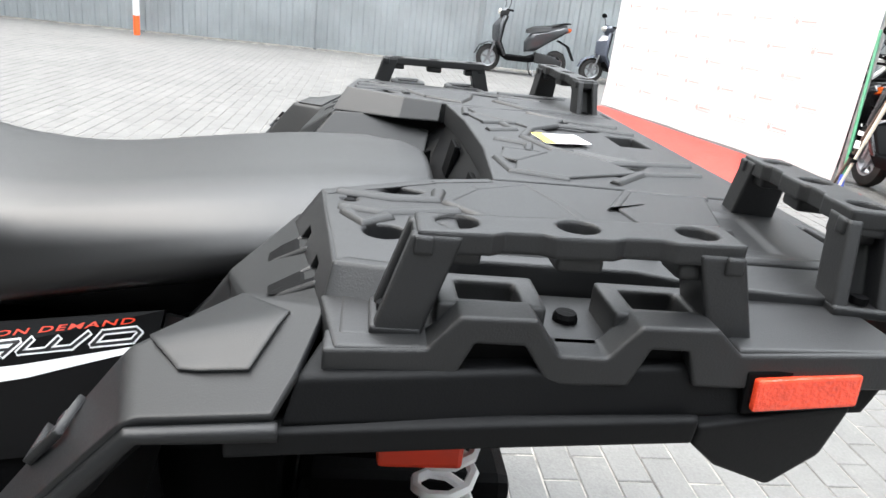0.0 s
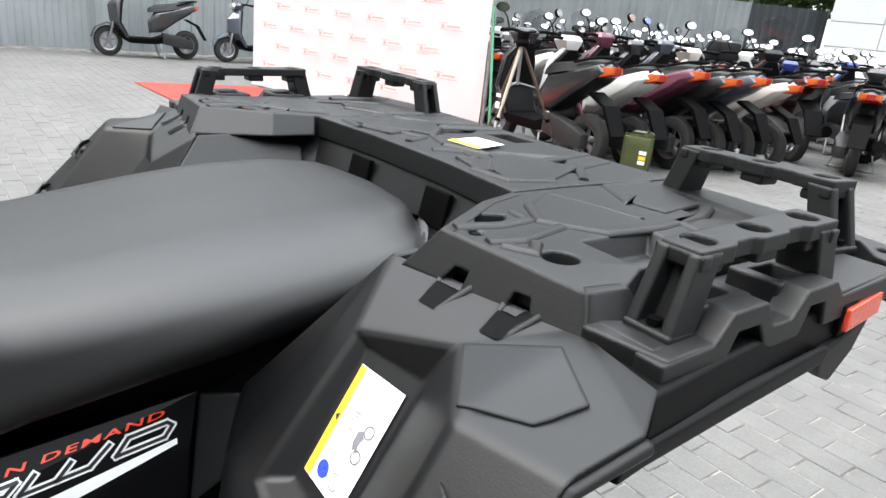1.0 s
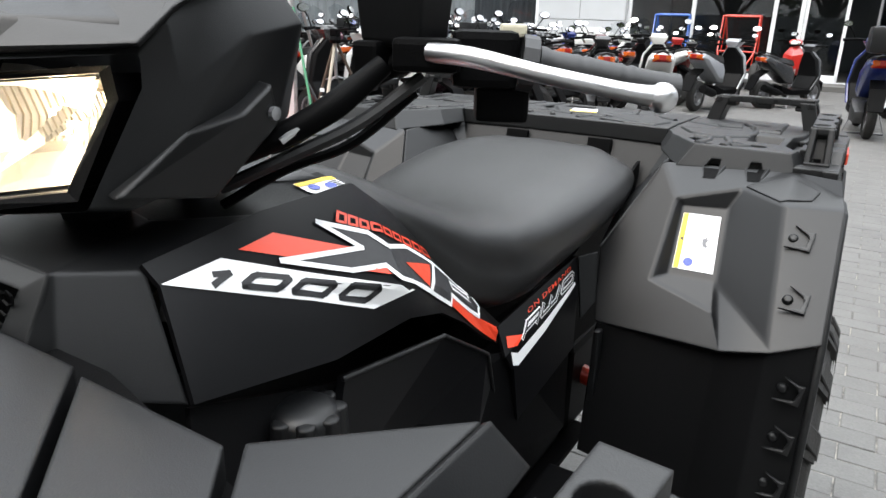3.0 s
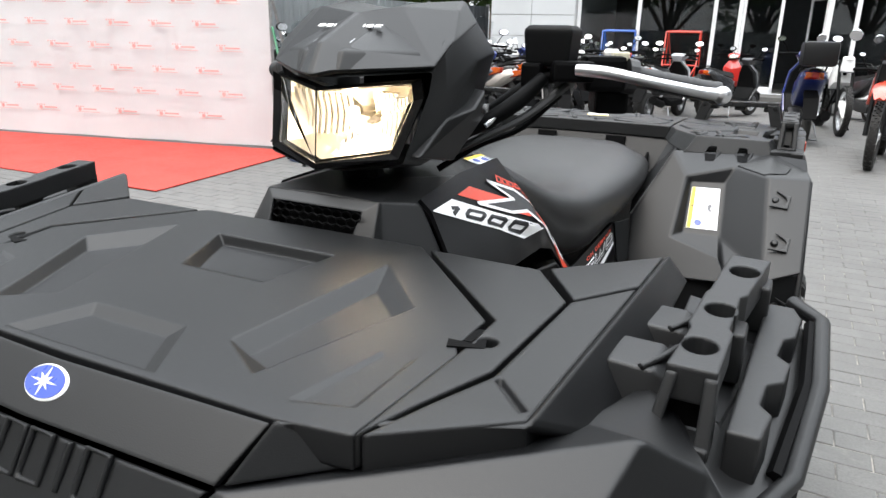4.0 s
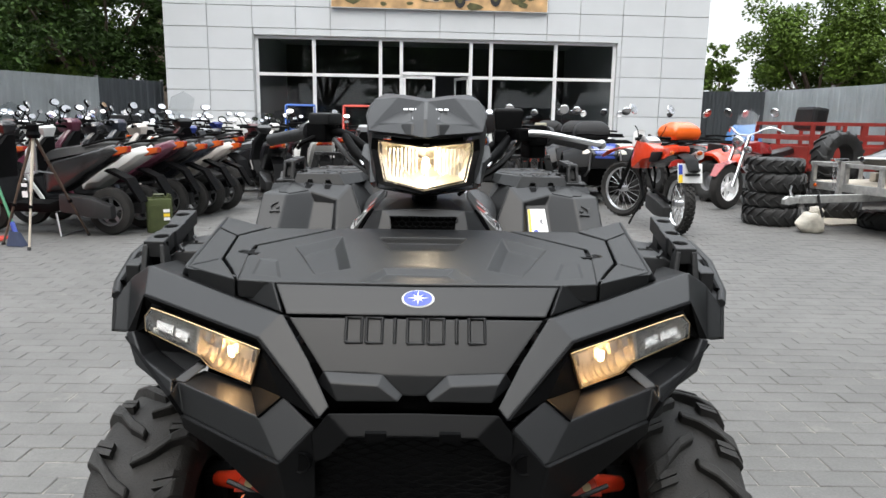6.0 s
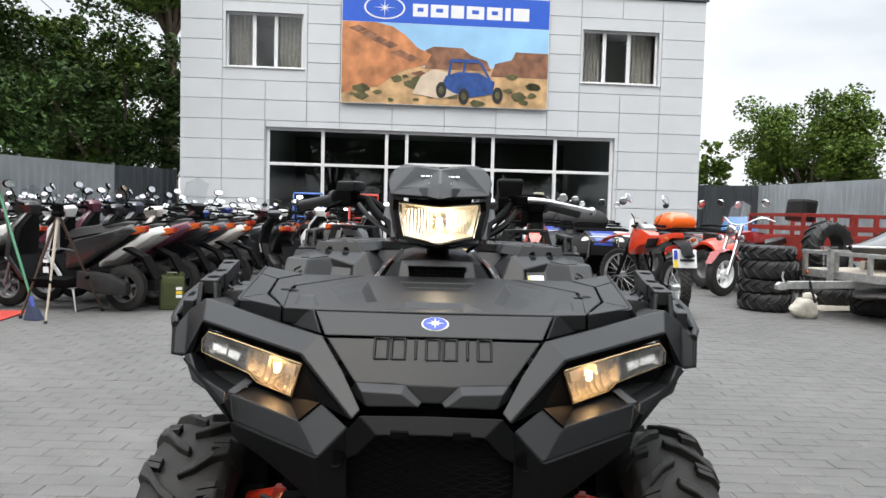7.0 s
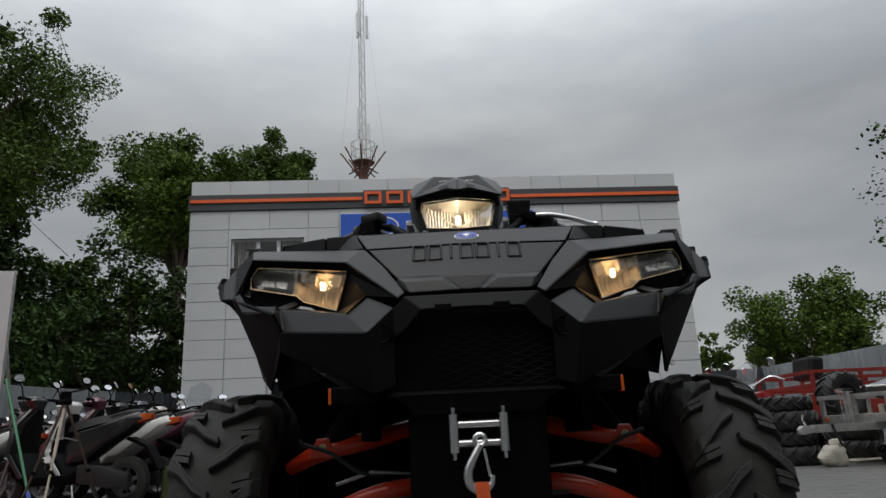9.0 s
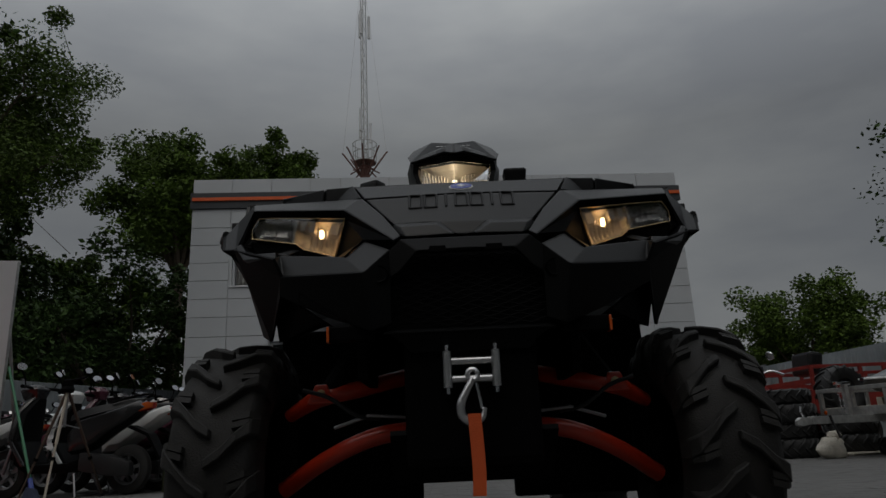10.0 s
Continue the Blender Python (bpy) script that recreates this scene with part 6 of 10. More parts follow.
# raised flats between the ribs
FLATS = [[(0.300, 0.737), (0.348, 0.708), (0.397, 0.746), (0.402, 0.816), (0.380, 0.818), (0.328, 0.809), (0.270, 0.79)], [(0.088, 0.802), (0.143, 0.786), (0.158, 0.80), (0.101, 0.847)],
         [(0.068, 0.871), (0.103, 0.853), (0.162, 0.803), (0.204, 0.793), (0.220, 0.85), (0.170, 0.948), (0.126, 0.923)], [(0.264, 0.902), (0.330, 0.866), (0.372, 0.872), (0.360, 0.953), (0.264, 0.983)]]
for path in FLATS:
    pair("raised_flat", lambda: prism([(x, y, 0.9690) for x, y in path], 0.006, 0.002, out=(0, 0, 1)), plastic_rack, rack)
pair("rack_screw", lambda: lathe([(0.0, 0.002), (0.004, 0.002), (0.006, 0.0), (0.006, -0.004)], Matrix.Translation((0.353, 0.620, 0.9635)), 12), plastic_deep, rack)
sticker = part("rack_sticker", prism([(-0.012, 0.858, 0.9712), (0.052, 0.864, 0.9712), (0.032, 0.932, 0.9712), (-0.026, 0.924, 0.9712)], 0.0008), decal_white, rack, "white and yellow warning sticker")
part("sticker_band", prism([(-0.012, 0.858, 0.9718), (0.052, 0.864, 0.9718), (0.0475, 0.879, 0.9718), (-0.016, 0.873, 0.9718)], 0.0006), decal_yellow, sticker)


# -- wheels, arms, frame and winch --
def tyre_mesh(w=0.105):
    """Carcass of a mud tyre of 0.33 m radius, axle along z."""
    prof = [(0.155, -w * 0.8), (0.20, -w * 0.98), (0.25, -w), (0.285, -w * 0.95), (0.303, -w * 0.78), (0.309, -w * 0.3), (0.310, 0.0), (0.309, w * 0.3), (0.303, w * 0.78), (0.285, w * 0.95), (0.25, w), (0.20, w * 0.98), (0.155, w * 0.8)]
    return lathe(prof, None, 48)


def lug_mesh(w, s):
    """One bent tread bar from the middle of the tread over the shoulder, with a forked outer block."""
    rings = []
    for u, ang, rr, wid, h in ((-0.04, -0.02, 0.309, 0.020, 0.020), (0.30, 0.05, 0.309, 0.024, 0.022), (0.62, 0.16, 0.307, 0.024, 0.022), (0.90, 0.24, 0.298, 0.036, 0.021), (1.04, 0.27, 0.276, 0.040, 0.016), (1.06, 0.28, 0.235, 0.030, 0.004)):
        d = wid / rr * 0.5
        rings.append([(q * math.cos(ang + o), q * math.sin(ang + o), s * w * u) for q, o in ((rr - 0.012, -d * 1.25), (rr + h, -d), (rr + h, d), (rr - 0.012, d * 1.25))])
    bm = loft(rings, bevel=0.003, segments=1)
    return bm


def spur_mesh(w, s):
    """The short block between two tread bars, with a sipe cut in it."""
    bm = None
    for o in (0.0, 0.055):
        rings = []
        for u, ang, rr, wid, h in ((0.50, 0.0, 0.308, 0.013, 0.017), (0.84, 0.035, 0.301, 0.014, 0.017), (1.02, 0.05, 0.278, 0.014, 0.012)):
            d = wid / rr * 0.5
            rings.append([(q * math.cos(ang + o + e), q * math.sin(ang + o + e), s * w * u) for q, e in ((rr - 0.012, -d * 1.2), (rr + h, -d), (rr + h, d), (rr - 0.012, d * 1.2))])
        bm = loft(rings, bm)
    return bm


LUGS = 15
lug_data = {}


def treaded(parent, m, w, mat, label, simple=False):
    """A tyre with its tread bars under parent."""
    bm = tyre_mesh(w)
    if simple:
        for i in range(LUGS):
            for s in (1, -1):
                extra = lug_mesh(w, s)
                bmesh.ops.transform(extra, matrix=Matrix.Rotation(2 * math.pi * (i + (0.5 if s < 0 else 0)) / LUGS, 4, "Z"), verts=extra.verts)
                bm = join(bm, extra)
    tyre = part("tyre", bm, mat, parent, label, True)
    tyre.matrix_basis = m
    if not simple:
        for kind, make in (("tread_bar", lug_mesh), ("tread_block", spur_mesh)):
            for s in (1, -1):
                first = lug_data.get((kind, w, s))
                for i in range(LUGS):
                    if first is None:
                        ob = part(kind, make(w, s), mat, parent)
                        first = lug_data[(kind, w, s)] = ob.data
                    else:
                        ob = new(kind, first)
                        ob.parent = parent
                    ob.matrix_basis = m @ Matrix.Rotation(2 * math.pi * (i + (0.5 if s < 0 else 0) + (0.58 if kind == "tread_block" else 0)) / LUGS, 4, "Z")
    return tyre


def wheel(name, x, y, r, w, steer=0.0):
    m = Matrix.Translation((x, y, r)) @ Matrix.Rotation(radians(steer), 4, "Z") @ Matrix.Rotation(radians(90 if x > 0 else -90), 4, "Y")
    hub = new(name)
    hub.parent = quad
    treaded(hub, m @ Matrix.Scale(r / 0.331, 4), w, rubber, "knobbly mud tyre, dusty tread")
    rim = part("rim", lathe([(0.0, -0.02), (0.06, -0.02), (0.09, 0.0), (0.13, 0.03), (0.15, 0.06), (0.165, 0.075), (0.165, -0.075), (0.15, -0.07), (0.0, -0.06)], m, 32), plastic_deep, hub)
    for i in range(6):
        a = i * math.pi / 3
        part("spoke", box((0.035, 0.11, 0.014), m @ Matrix.Rotation(a, 4, "Z") @ Matrix.Translation((0, 0.09, 0.03)), 0.004), plastic_deep, hub)


wheel("front_wheel", 0.535, -0.56, 0.297, 0.105)
wheel("front_wheel", -0.535, -0.56, 0.297, 0.105)
wheel("rear_wheel", 0.50, 0.70, 0.325, 0.125)
wheel("rear_wheel", -0.50, 0.70, 0.325, 0.125)

pair("upper_arm", lambda: tube([(0.13, -0.62, 0.50), (0.25, -0.66, 0.470), (0.335, -0.665, 0.455), (0.42, -0.60, 0.42)], [0.02, 0.02, 0.022, 0.016], 10, smooth_steps=4), red_paint, quad, "red suspension arm", True)
pair("arm_bracket", lambda: prism([(0.30, -0.690, 0.440), (0.365, -0.690, 0.440), (0.345, -0.690, 0.482), (0.318, -0.690, 0.482)], 0.03, 0.003, out=(0, -1, 0)), red_paint, quad)
pair("arm_bolt", lambda: lathe([(0.0, 0.006), (0.009, 0.006), (0.009, -0.004)], Matrix.Translation((0.331, -0.690, 0.462)) @ Matrix.Rotation(radians(90), 4, "X"), 8), material("zinc_bolt", (0.55, 0.47, 0.28), 0.4, 0.9, bump=0.0), quad)
pair("lower_arm", lambda: tube([(0.12, -0.70, 0.375), (0.22, -0.70, 0.36), (0.33, -0.66, 0.315), (0.43, -0.60, 0.255)], 0.020, 10, smooth_steps=4), red_paint, quad, "curved red suspension arm", True)
pair("brake_line", lambda: tube([(0.12, -0.71, 0.40), (0.22, -0.715, 0.408), (0.30, -0.70, 0.385)], 0.004, 6), steel, quad)
pair("shock", lambda: tube([(0.25, -0.66, 0.56), (0.31, -0.66, 0.47)], 0.028, 12), plastic_deep, quad)
pair("arm_cable", lambda: tube([(0.37, -0.70, 0.47), (0.31, -0.715, 0.45), (0.25, -0.72, 0.41), (0.2, -0.70, 0.40)], 0.005, 6, smooth_steps=4), rubber_grip, quad)
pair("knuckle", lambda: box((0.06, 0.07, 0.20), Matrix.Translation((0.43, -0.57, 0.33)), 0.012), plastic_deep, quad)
# black walls added behind the arms, blocking light so the wells stay dark
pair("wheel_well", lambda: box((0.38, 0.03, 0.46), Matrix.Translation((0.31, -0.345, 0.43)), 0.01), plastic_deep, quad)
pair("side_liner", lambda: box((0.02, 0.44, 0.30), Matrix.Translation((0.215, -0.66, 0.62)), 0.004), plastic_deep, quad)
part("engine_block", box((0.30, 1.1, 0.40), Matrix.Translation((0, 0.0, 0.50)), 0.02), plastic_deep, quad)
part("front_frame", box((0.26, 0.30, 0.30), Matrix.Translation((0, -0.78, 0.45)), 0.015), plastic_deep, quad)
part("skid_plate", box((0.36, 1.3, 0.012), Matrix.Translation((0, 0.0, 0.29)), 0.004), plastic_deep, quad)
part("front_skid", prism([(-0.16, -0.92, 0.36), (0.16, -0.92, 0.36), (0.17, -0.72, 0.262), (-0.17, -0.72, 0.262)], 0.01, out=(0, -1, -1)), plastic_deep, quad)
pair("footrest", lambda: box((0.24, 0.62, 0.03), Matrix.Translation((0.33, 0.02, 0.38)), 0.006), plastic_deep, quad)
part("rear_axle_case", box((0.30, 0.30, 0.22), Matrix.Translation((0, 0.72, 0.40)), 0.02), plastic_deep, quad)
pair("rear_arm", lambda: tube([(0.12, 0.66, 0.42), (0.30, 0.68, 0.36), (0.42, 0.70, 0.33)], 0.022, 10), red_paint, quad, "red suspension arm", True)
pair("rear_spring", lambda: tube([(0.34 + 0.03 * math.cos(i * 0.7), 0.735 + 0.03 * math.sin(i * 0.7), 0.48 + i * 0.0042) for i in range(60)], 0.006, 6), decal_white, quad, "white coil spring", True)
pair("rear_spring_seat", lambda: box((0.12, 0.08, 0.03), Matrix.Translation((0.34, 0.70, 0.74)), 0.005), red_paint, quad)
# winch
winch = part("winch", box((0.24, 0.10, 0.11), Matrix.Translation((0, -0.86, 0.475)), 0.01), plastic_deep, quad, "electric winch with roller guide")
part("guide_plate", box((0.16, 0.008, 0.10), Matrix.Translation((0, -0.925, 0.475)), 0.002), plastic_deep, winch)
for s in (1, -1):
    part("upright_roller", lathe([(0.0, -0.034), (0.0085, -0.034), (0.0085, 0.034), (0.0, 0.034)], Matrix.Translation((s * 0.046, -0.955, 0.476)), 16), alloy, winch, smooth=True)
    for z in (0.436, 0.516):
        part("roller_nut", lathe([(0.0, -0.006), (0.006, -0.006), (0.006, 0.006), (0.0, 0.006)], Matrix.Translation((s * 0.046, -0.955, z)), 6), chrome, winch)
for z in (0.492, 0.458):
    part("cross_roller", tube([(-0.040, -0.948, z), (0.040, -0.948, z)], 0.0072, 14), alloy, winch, smooth=True)
hook = part("hook", tube([(0.0, -0.972, 0.455), (-0.012, -0.975, 0.435), (-0.024, -0.976, 0.410), (-0.022, -0.976, 0.388), (-0.004, -0.976, 0.377), (0.014, -0.976, 0.385), (0.020, -0.976, 0.402)], [0.006, 0.007, 0.0085, 0.0085, 0.008, 0.006, 0.004], 10, smooth_steps=5), alloy, winch, "grey forged hook", True)
part("hook_eye", tube([(0.010 * math.cos(a), -0.97, 0.463 + 0.010 * math.sin(a)) for a in [i * math.pi / 5 for i in range(11)]], 0.0048, 8), alloy, hook, smooth=True)
part("hook_latch", tube([(0.006, -0.974, 0.448), (0.014, -0.974, 0.40)], 0.003, 6), chrome, hook)
bm = loft([[(-0.013 + dx, -0.985, z), (0.011 + dx, -0.985, z), (0.011 + dx, -0.982, z), (-0.013 + dx, -0.982, z)] for dx, z in ((0.0, 0.392), (0.001, 0.37), (0.003, 0.33), (0.004, 0.29), (0.002, 0.25))])
part("pull_strap", bm, material("orange_webbing", (0.65, 0.10, 0.02), 0.8, spot=0.08, fine=500, bump=0.3), winch, "orange webbing pull strap")
part("serial_plate", box((0.026, 0.002, 0.014), Matrix.Translation((-0.108, -0.9265, 0.474))), plastic_deep, winch)
for i, w in enumerate((0.008, 0.018)):
    part("plate_bar", box((w, 0.002, 0.0035), Matrix.Translation((-0.112 + w * 0.3, -0.9285, 0.470 - i * 0.022))), decal_white, winch)

# ---- printed graphics of the quad, laid on its panels ----
from mathutils.bvhtree import BVHTree


def tree_of(obs):
    bm = bmesh.new()
    for ob in obs:
        bm.from_mesh(ob.data)
    t = BVHTree.FromBMesh(bm)
    bm.free()
    return t


def laid(bm, tree, lift, out):
    """Drops every corner onto the panel and lifts it a hair."""
    for v in bm.verts:
        ahead = Vector(out).normalized()
        hit, n, _, _ = tree.ray_cast(v.co + ahead * 0.05, -ahead, 0.1)
        if hit is None:
            hit, n, _, _ = tree.find_nearest(v.co)
        if n.dot(Vector(out)) < 0:
            n = -n
        v.co = hit + n * lift
    return bm


def patch(points, tree, lift=0.0012, out=(1, 0, 0.6), cuts=3):
    bm = bmesh.new()
    f = bm.faces.new([bm.verts.new(p) for p in points])
    f.normal_update()
    if f.normal.dot(Vector(out)) < 0:
        f.normal_flip()
    bmesh.ops.triangulate(bm, faces=bm.faces[:])
    bmesh.ops.subdivide_edges(bm, edges=bm.edges[:], cuts=cuts, use_grid_fill=True)
    return laid(bm, tree, lift, out)


def ribbon(points, wide, tree, lift=0.0022, out=(1, 0, 0.6), close=True):
    """A printed line of the given width along points."""
    pts = [Vector(p) for p in points]
    if close:
        pts.append(pts[0])
    bm = None
    for a, b in zip(pts, pts[1:]):
        d = (b - a).normalized()
        side = d.cross(Vector(out).normalized()).normalized() * wide / 2
        e = d * wide * 0.35
        bm = join(bm, patch([a - e - side, b + e - side, b + e + side, a - e + side], tree, lift, out, 2))
    return bm


def word(text, corners, tree, lift, out, outline=0.0, fit=None):
    """Letters of the built-in font stretched over four corners: low start, low end, high end, high start."""
    cu = bpy.data.curves.new("word", "FONT")
    cu.body, cu.size, cu.resolution_u, cu.offset = text, 1.0, 3, outline
    cu.space_character = 1.16
    tmp = bpy.data.objects.new("word", cu)
    scene.collection.objects.link(tmp)
    me = bpy.data.meshes.new_from_object(tmp.evaluated_get(bpy.context.evaluated_depsgraph_get()))
    bpy.data.objects.remove(tmp)
    bm = bmesh.new()
    bm.from_mesh(me)
    bpy.data.meshes.remove(me)
    bmesh.ops.subdivide_edges(bm, edges=[e for e in bm.edges if e.calc_length() > 0.2], cuts=1)
    xs, ys = [v.co.x for v in bm.verts], [v.co.y for v in bm.verts]
    rim = 0.0 if fit is None else fit - outline
    x0, x1, y0, y1 = min(xs) - rim, max(xs) + rim, min(ys) - rim, max(ys) + rim
    a, b, c, d = [Vector(p) for p in corners]
    for v in bm.verts:
        s, t = (v.co.x - x0) / (x1 - x0), (v.co.y - y0) / (y1 - y0)
        v.co = (a * (1 - s) + b * s) * (1 - t) + (d * (1 - s) + c * s) * t
    bmesh.ops.triangulate(bm, faces=bm.faces[:])
    for _ in range(3):
        bmesh.ops.subdivide_edges(bm, edges=[e for e in bm.edges if e.calc_length() > 0.0045], cuts=1)
        bmesh.ops.triangulate(bm, faces=bm.faces[:])
    return laid(bm, tree, lift, out)


def sided(points, s):
    return [(s * x, y, z) for x, y, z in points]


STRIPE = [(0.1313, -0.3875, 0.9542), (0.1278, -0.3225, 0.958), (0.1613, -0.2332, 0.9236), (0.1984, -0.1173, 0.8787), (0.1864, -0.1764, 0.8731), (0.1572, -0.3004, 0.9216)]
PATCH = [(0.126, -0.3004, 0.9598), (0.1222, -0.2525, 0.9637), (0.1559, -0.1666, 0.9318), (0.1442, -0.2474, 0.9409)]
CROSS = [(0.1269, -0.195, 0.9614), (0.1494, -0.1399, 0.9407), (0.1658, -0.1224, 0.9233), (0.1546, -0.0749, 0.9084), (0.1509, -0.0061, 0.8665), (0.191, -0.0712, 0.8593), (0.1917, -0.1332, 0.8952), (0.1775, -0.1439, 0.9098), (0.1695, -0.1916, 0.9162), (0.1432, -0.2648, 0.9419), (0.1578, -0.1602, 0.9302)]
LOOP = [(0.1509, -0.0061, 0.8665), (0.1542, 0.1, 0.7911), (0.1588, 0.1114, 0.768), (0.1731, 0.0865, 0.7652), (0.1798, -0.0043, 0.8299), (0.1856, -0.0164, 0.8225), (0.1914, -0.0738, 0.8604)]
EYELET = [(0.1605, 0.0212, 0.835), (0.1511, 0.0874, 0.7924), (0.1578, 0.0854, 0.7843), (0.1696, 0.0147, 0.8294)]
TAIL = [(0.1802, -0.0048, 0.8288), (0.1733, 0.0896, 0.7616), (0.1682, 0.1544, 0.7226), (0.1727, 0.147, 0.7032), (0.1792, 0.0671, 0.7572), (0.1854, -0.0128, 0.8196)]
RED_A = [(0.1747, -0.1025, 0.9007), (0.1577, -0.0248, 0.872), (0.1897, -0.0735, 0.8655)]
RED_B = [(0.1743, -0.175, 0.9118), (0.1774, -0.147, 0.9097), (0.1854, -0.1441, 0.9013)]
NAME_LOW = [(0.1317, -0.1718, 0.9578), (0.1484, -0.1327, 0.9423), (0.1514, -0.0756, 0.9128), (0.1434, 0.0011, 0.8696)]
NAME_TOP = [(0.1249, -0.162, 0.9658), (0.143, -0.1283, 0.9485), (0.1433, -0.0687, 0.918), (0.1317, 0.0078, 0.8762)]


def along(path, t):
    pts = [Vector(p) for p in path]
    k = min(len(pts) - 2, int(t * (len(pts) - 1)))
    return pts[k].lerp(pts[k + 1], t * (len(pts) - 1) - k)


def mid(poly):
    return sum((Vector(p) for p in poly), Vector()) / len(poly)


for s, flank_ob, panel_ob, fender_ob in zip((1, -1), flanks, seat_panels, rear_fenders):
    tree = tree_of([flank_ob])
    o = (s, 0, 0.6)
    part("white_stripe", patch(sided(STRIPE, s), tree, 0.0012, o, 4), decal_white, flank_ob, "white printed stripe")
    part("red_patch", patch(sided(PATCH, s), tree, 0.0010, o), decal_red, flank_ob, "red printed patch")
    part("dark_cross", patch(sided(CROSS, s), tree, 0.0016, o), decal_black, flank_ob, "black angular mark with a white rim")
    part("cross_rim", ribbon(sided(CROSS, s), 0.0058, tree, 0.0024, o), decal_white, flank_ob)
    part("dark_loop", patch(sided(LOOP, s), tree, 0.0018, o), decal_black, flank_ob)
    part("loop_rim", ribbon(sided(LOOP, s), 0.0052, tree, 0.0026, o), decal_white, flank_ob)
    part("loop_eye", ribbon(sided(EYELET, s), 0.0048, tree, 0.0026, o), decal_white, flank_ob)
    part("red_tail", patch(sided(TAIL, s), tree, 0.0022, o, 4), decal_red, flank_ob, "red printed band")
    for tri in (RED_A, RED_B):
        part("red_wedge", patch(sided(tri, s), tree, 0.0024, o), decal_red, flank_ob)
    # digits along the stripe
    centre = [(0.1405, -0.334, 0.9445), (0.1525, -0.293, 0.932), (0.166, -0.246, 0.914), (0.180, -0.193, 0.895)]
    up = Vector((-0.0034, 0.0017, 0.0087))
    step = Vector((0.0143, 0.0507, -0.0177))
    for i, digit in enumerate("1000"):
        c = Vector(centre[i if s > 0 else 3 - i])
        side = step * s
        if digit == "1":
            line, closed = [(-0.16, 0.55), (0.08, 0.95), (-0.08, -0.95)], False
        else:
            line, closed = [(-0.38, -0.95), (0.24, -0.95), (0.31, -0.55), (0.41, 0.70), (0.37, 0.95), (-0.22, 0.95), (-0.30, 0.60), (-0.40, -0.70)], True
        pts = [c + side * (u + 0.10 * v) * 0.95 + up * v * 0.70 for u, v in line]
        part("digit", ribbon(sided(pts, s), 0.0060, tree, 0.0020, o, closed), decal_black, flank_ob)
    # the unreadable model name as bars
    for i in range(9):
        a, b = (i + 0.08) / 9, (i + 0.86) / 9
        bar = [along(NAME_LOW, a), along(NAME_LOW, b), along(NAME_TOP, b), along(NAME_TOP, a)]
        shrink = mid(bar)
        part("name_bar", ribbon(sided([p.lerp(shrink, 0.1) for p in bar], s), 0.0032, tree, 0.0024, o), decal_red, flank_ob, "red letter-like bar")
    # tank label
    tt = tree_of([flank_ob, tank_cover])
    q = [(0.071, -0.169, 0.985), (0.076, -0.114, 0.991), (0.109, -0.112, 0.982), (0.104, -0.167, 0.977)]
    if s > 0:
        label_ob = part("tank_label", patch(q, tt, 0.0015, (0, 0, 1)), decal_white, tank_cover, "white label with a yellow band")
        m = [Vector(p) for p in q]
        part("label_band", patch([m[0].lerp(m[3], 0.02), m[1].lerp(m[2], 0.02), m[1].lerp(m[2], 0.26), m[0].lerp(m[3], 0.26)], tt, 0.0022, (0, 0, 1)), decal_yellow, tank_cover)
        for u, v in ((0.25, 0.5), (0.62, 0.62)):
            c = m[0].lerp(m[1], u).lerp(m[3].lerp(m[2], u), v)
            part("label_dot", patch([c + Vector((0.007 * math.cos(a), 0.007 * math.sin(a), 0)) for a in [i * math.pi / 5 for i in range(10)]], tt, 0.0024, (0, 0, 1), 1), decal_blue, tank_cover)
        for i in range(4):
            a, b = m[0].lerp(m[3], 0.4 + i * 0.14), m[1].lerp(m[2], 0.4 + i * 0.14)
            part("label_line", ribbon([a.lerp(b, 0.7), a.lerp(b, 0.93)], 0.002, tt, 0.0022, (0, 0, 1), False), decal_black, tank_cover)
    # drive lettering on the panel under the seat
    tree = tree_of([panel_ob])
    o = (s * 0.92, -0.13, 0.37)
    part("red_flash", patch(sided([(0.1824, 0.1642, 0.7071), (0.1952, 0.2017, 0.6999), (0.1961, 0.1776, 0.6897), (0.1905, 0.1545, 0.6936)], s), tree, 0.0014, o), decal_red, panel_ob, "red printed flash")
    part("white_swoosh", patch(sided([(0.1950, 0.1575, 0.6865), (0.1977, 0.178, 0.6777), (0.1999, 0.2649, 0.6955), (0.202, 0.397, 0.7290), (0.2026, 0.3973, 0.7230), (0.2025, 0.2699, 0.6805), (0.2004, 0.1774, 0.6575), (0.1910, 0.1625, 0.6600)], s), tree, 0.0012, o), decal_white, panel_ob, "white printed swoosh")
    aw = [Vector(p) for p in sided([(0.1953, 0.1890, 0.6925), (0.2012, 0.392, 0.7315), (0.2008, 0.4000, 0.7530), (0.1900, 0.2060, 0.7125)], s)]
    on = [(0.1871, 0.2318, 0.7215), (0.2003, 0.3865, 0.7545), (0.1995, 0.389, 0.7620), (0.186, 0.235, 0.7285)]
    if s < 0:
        aw, on = [aw[1], aw[0], aw[3], aw[2]], [on[1], on[0], on[3], on[2]]

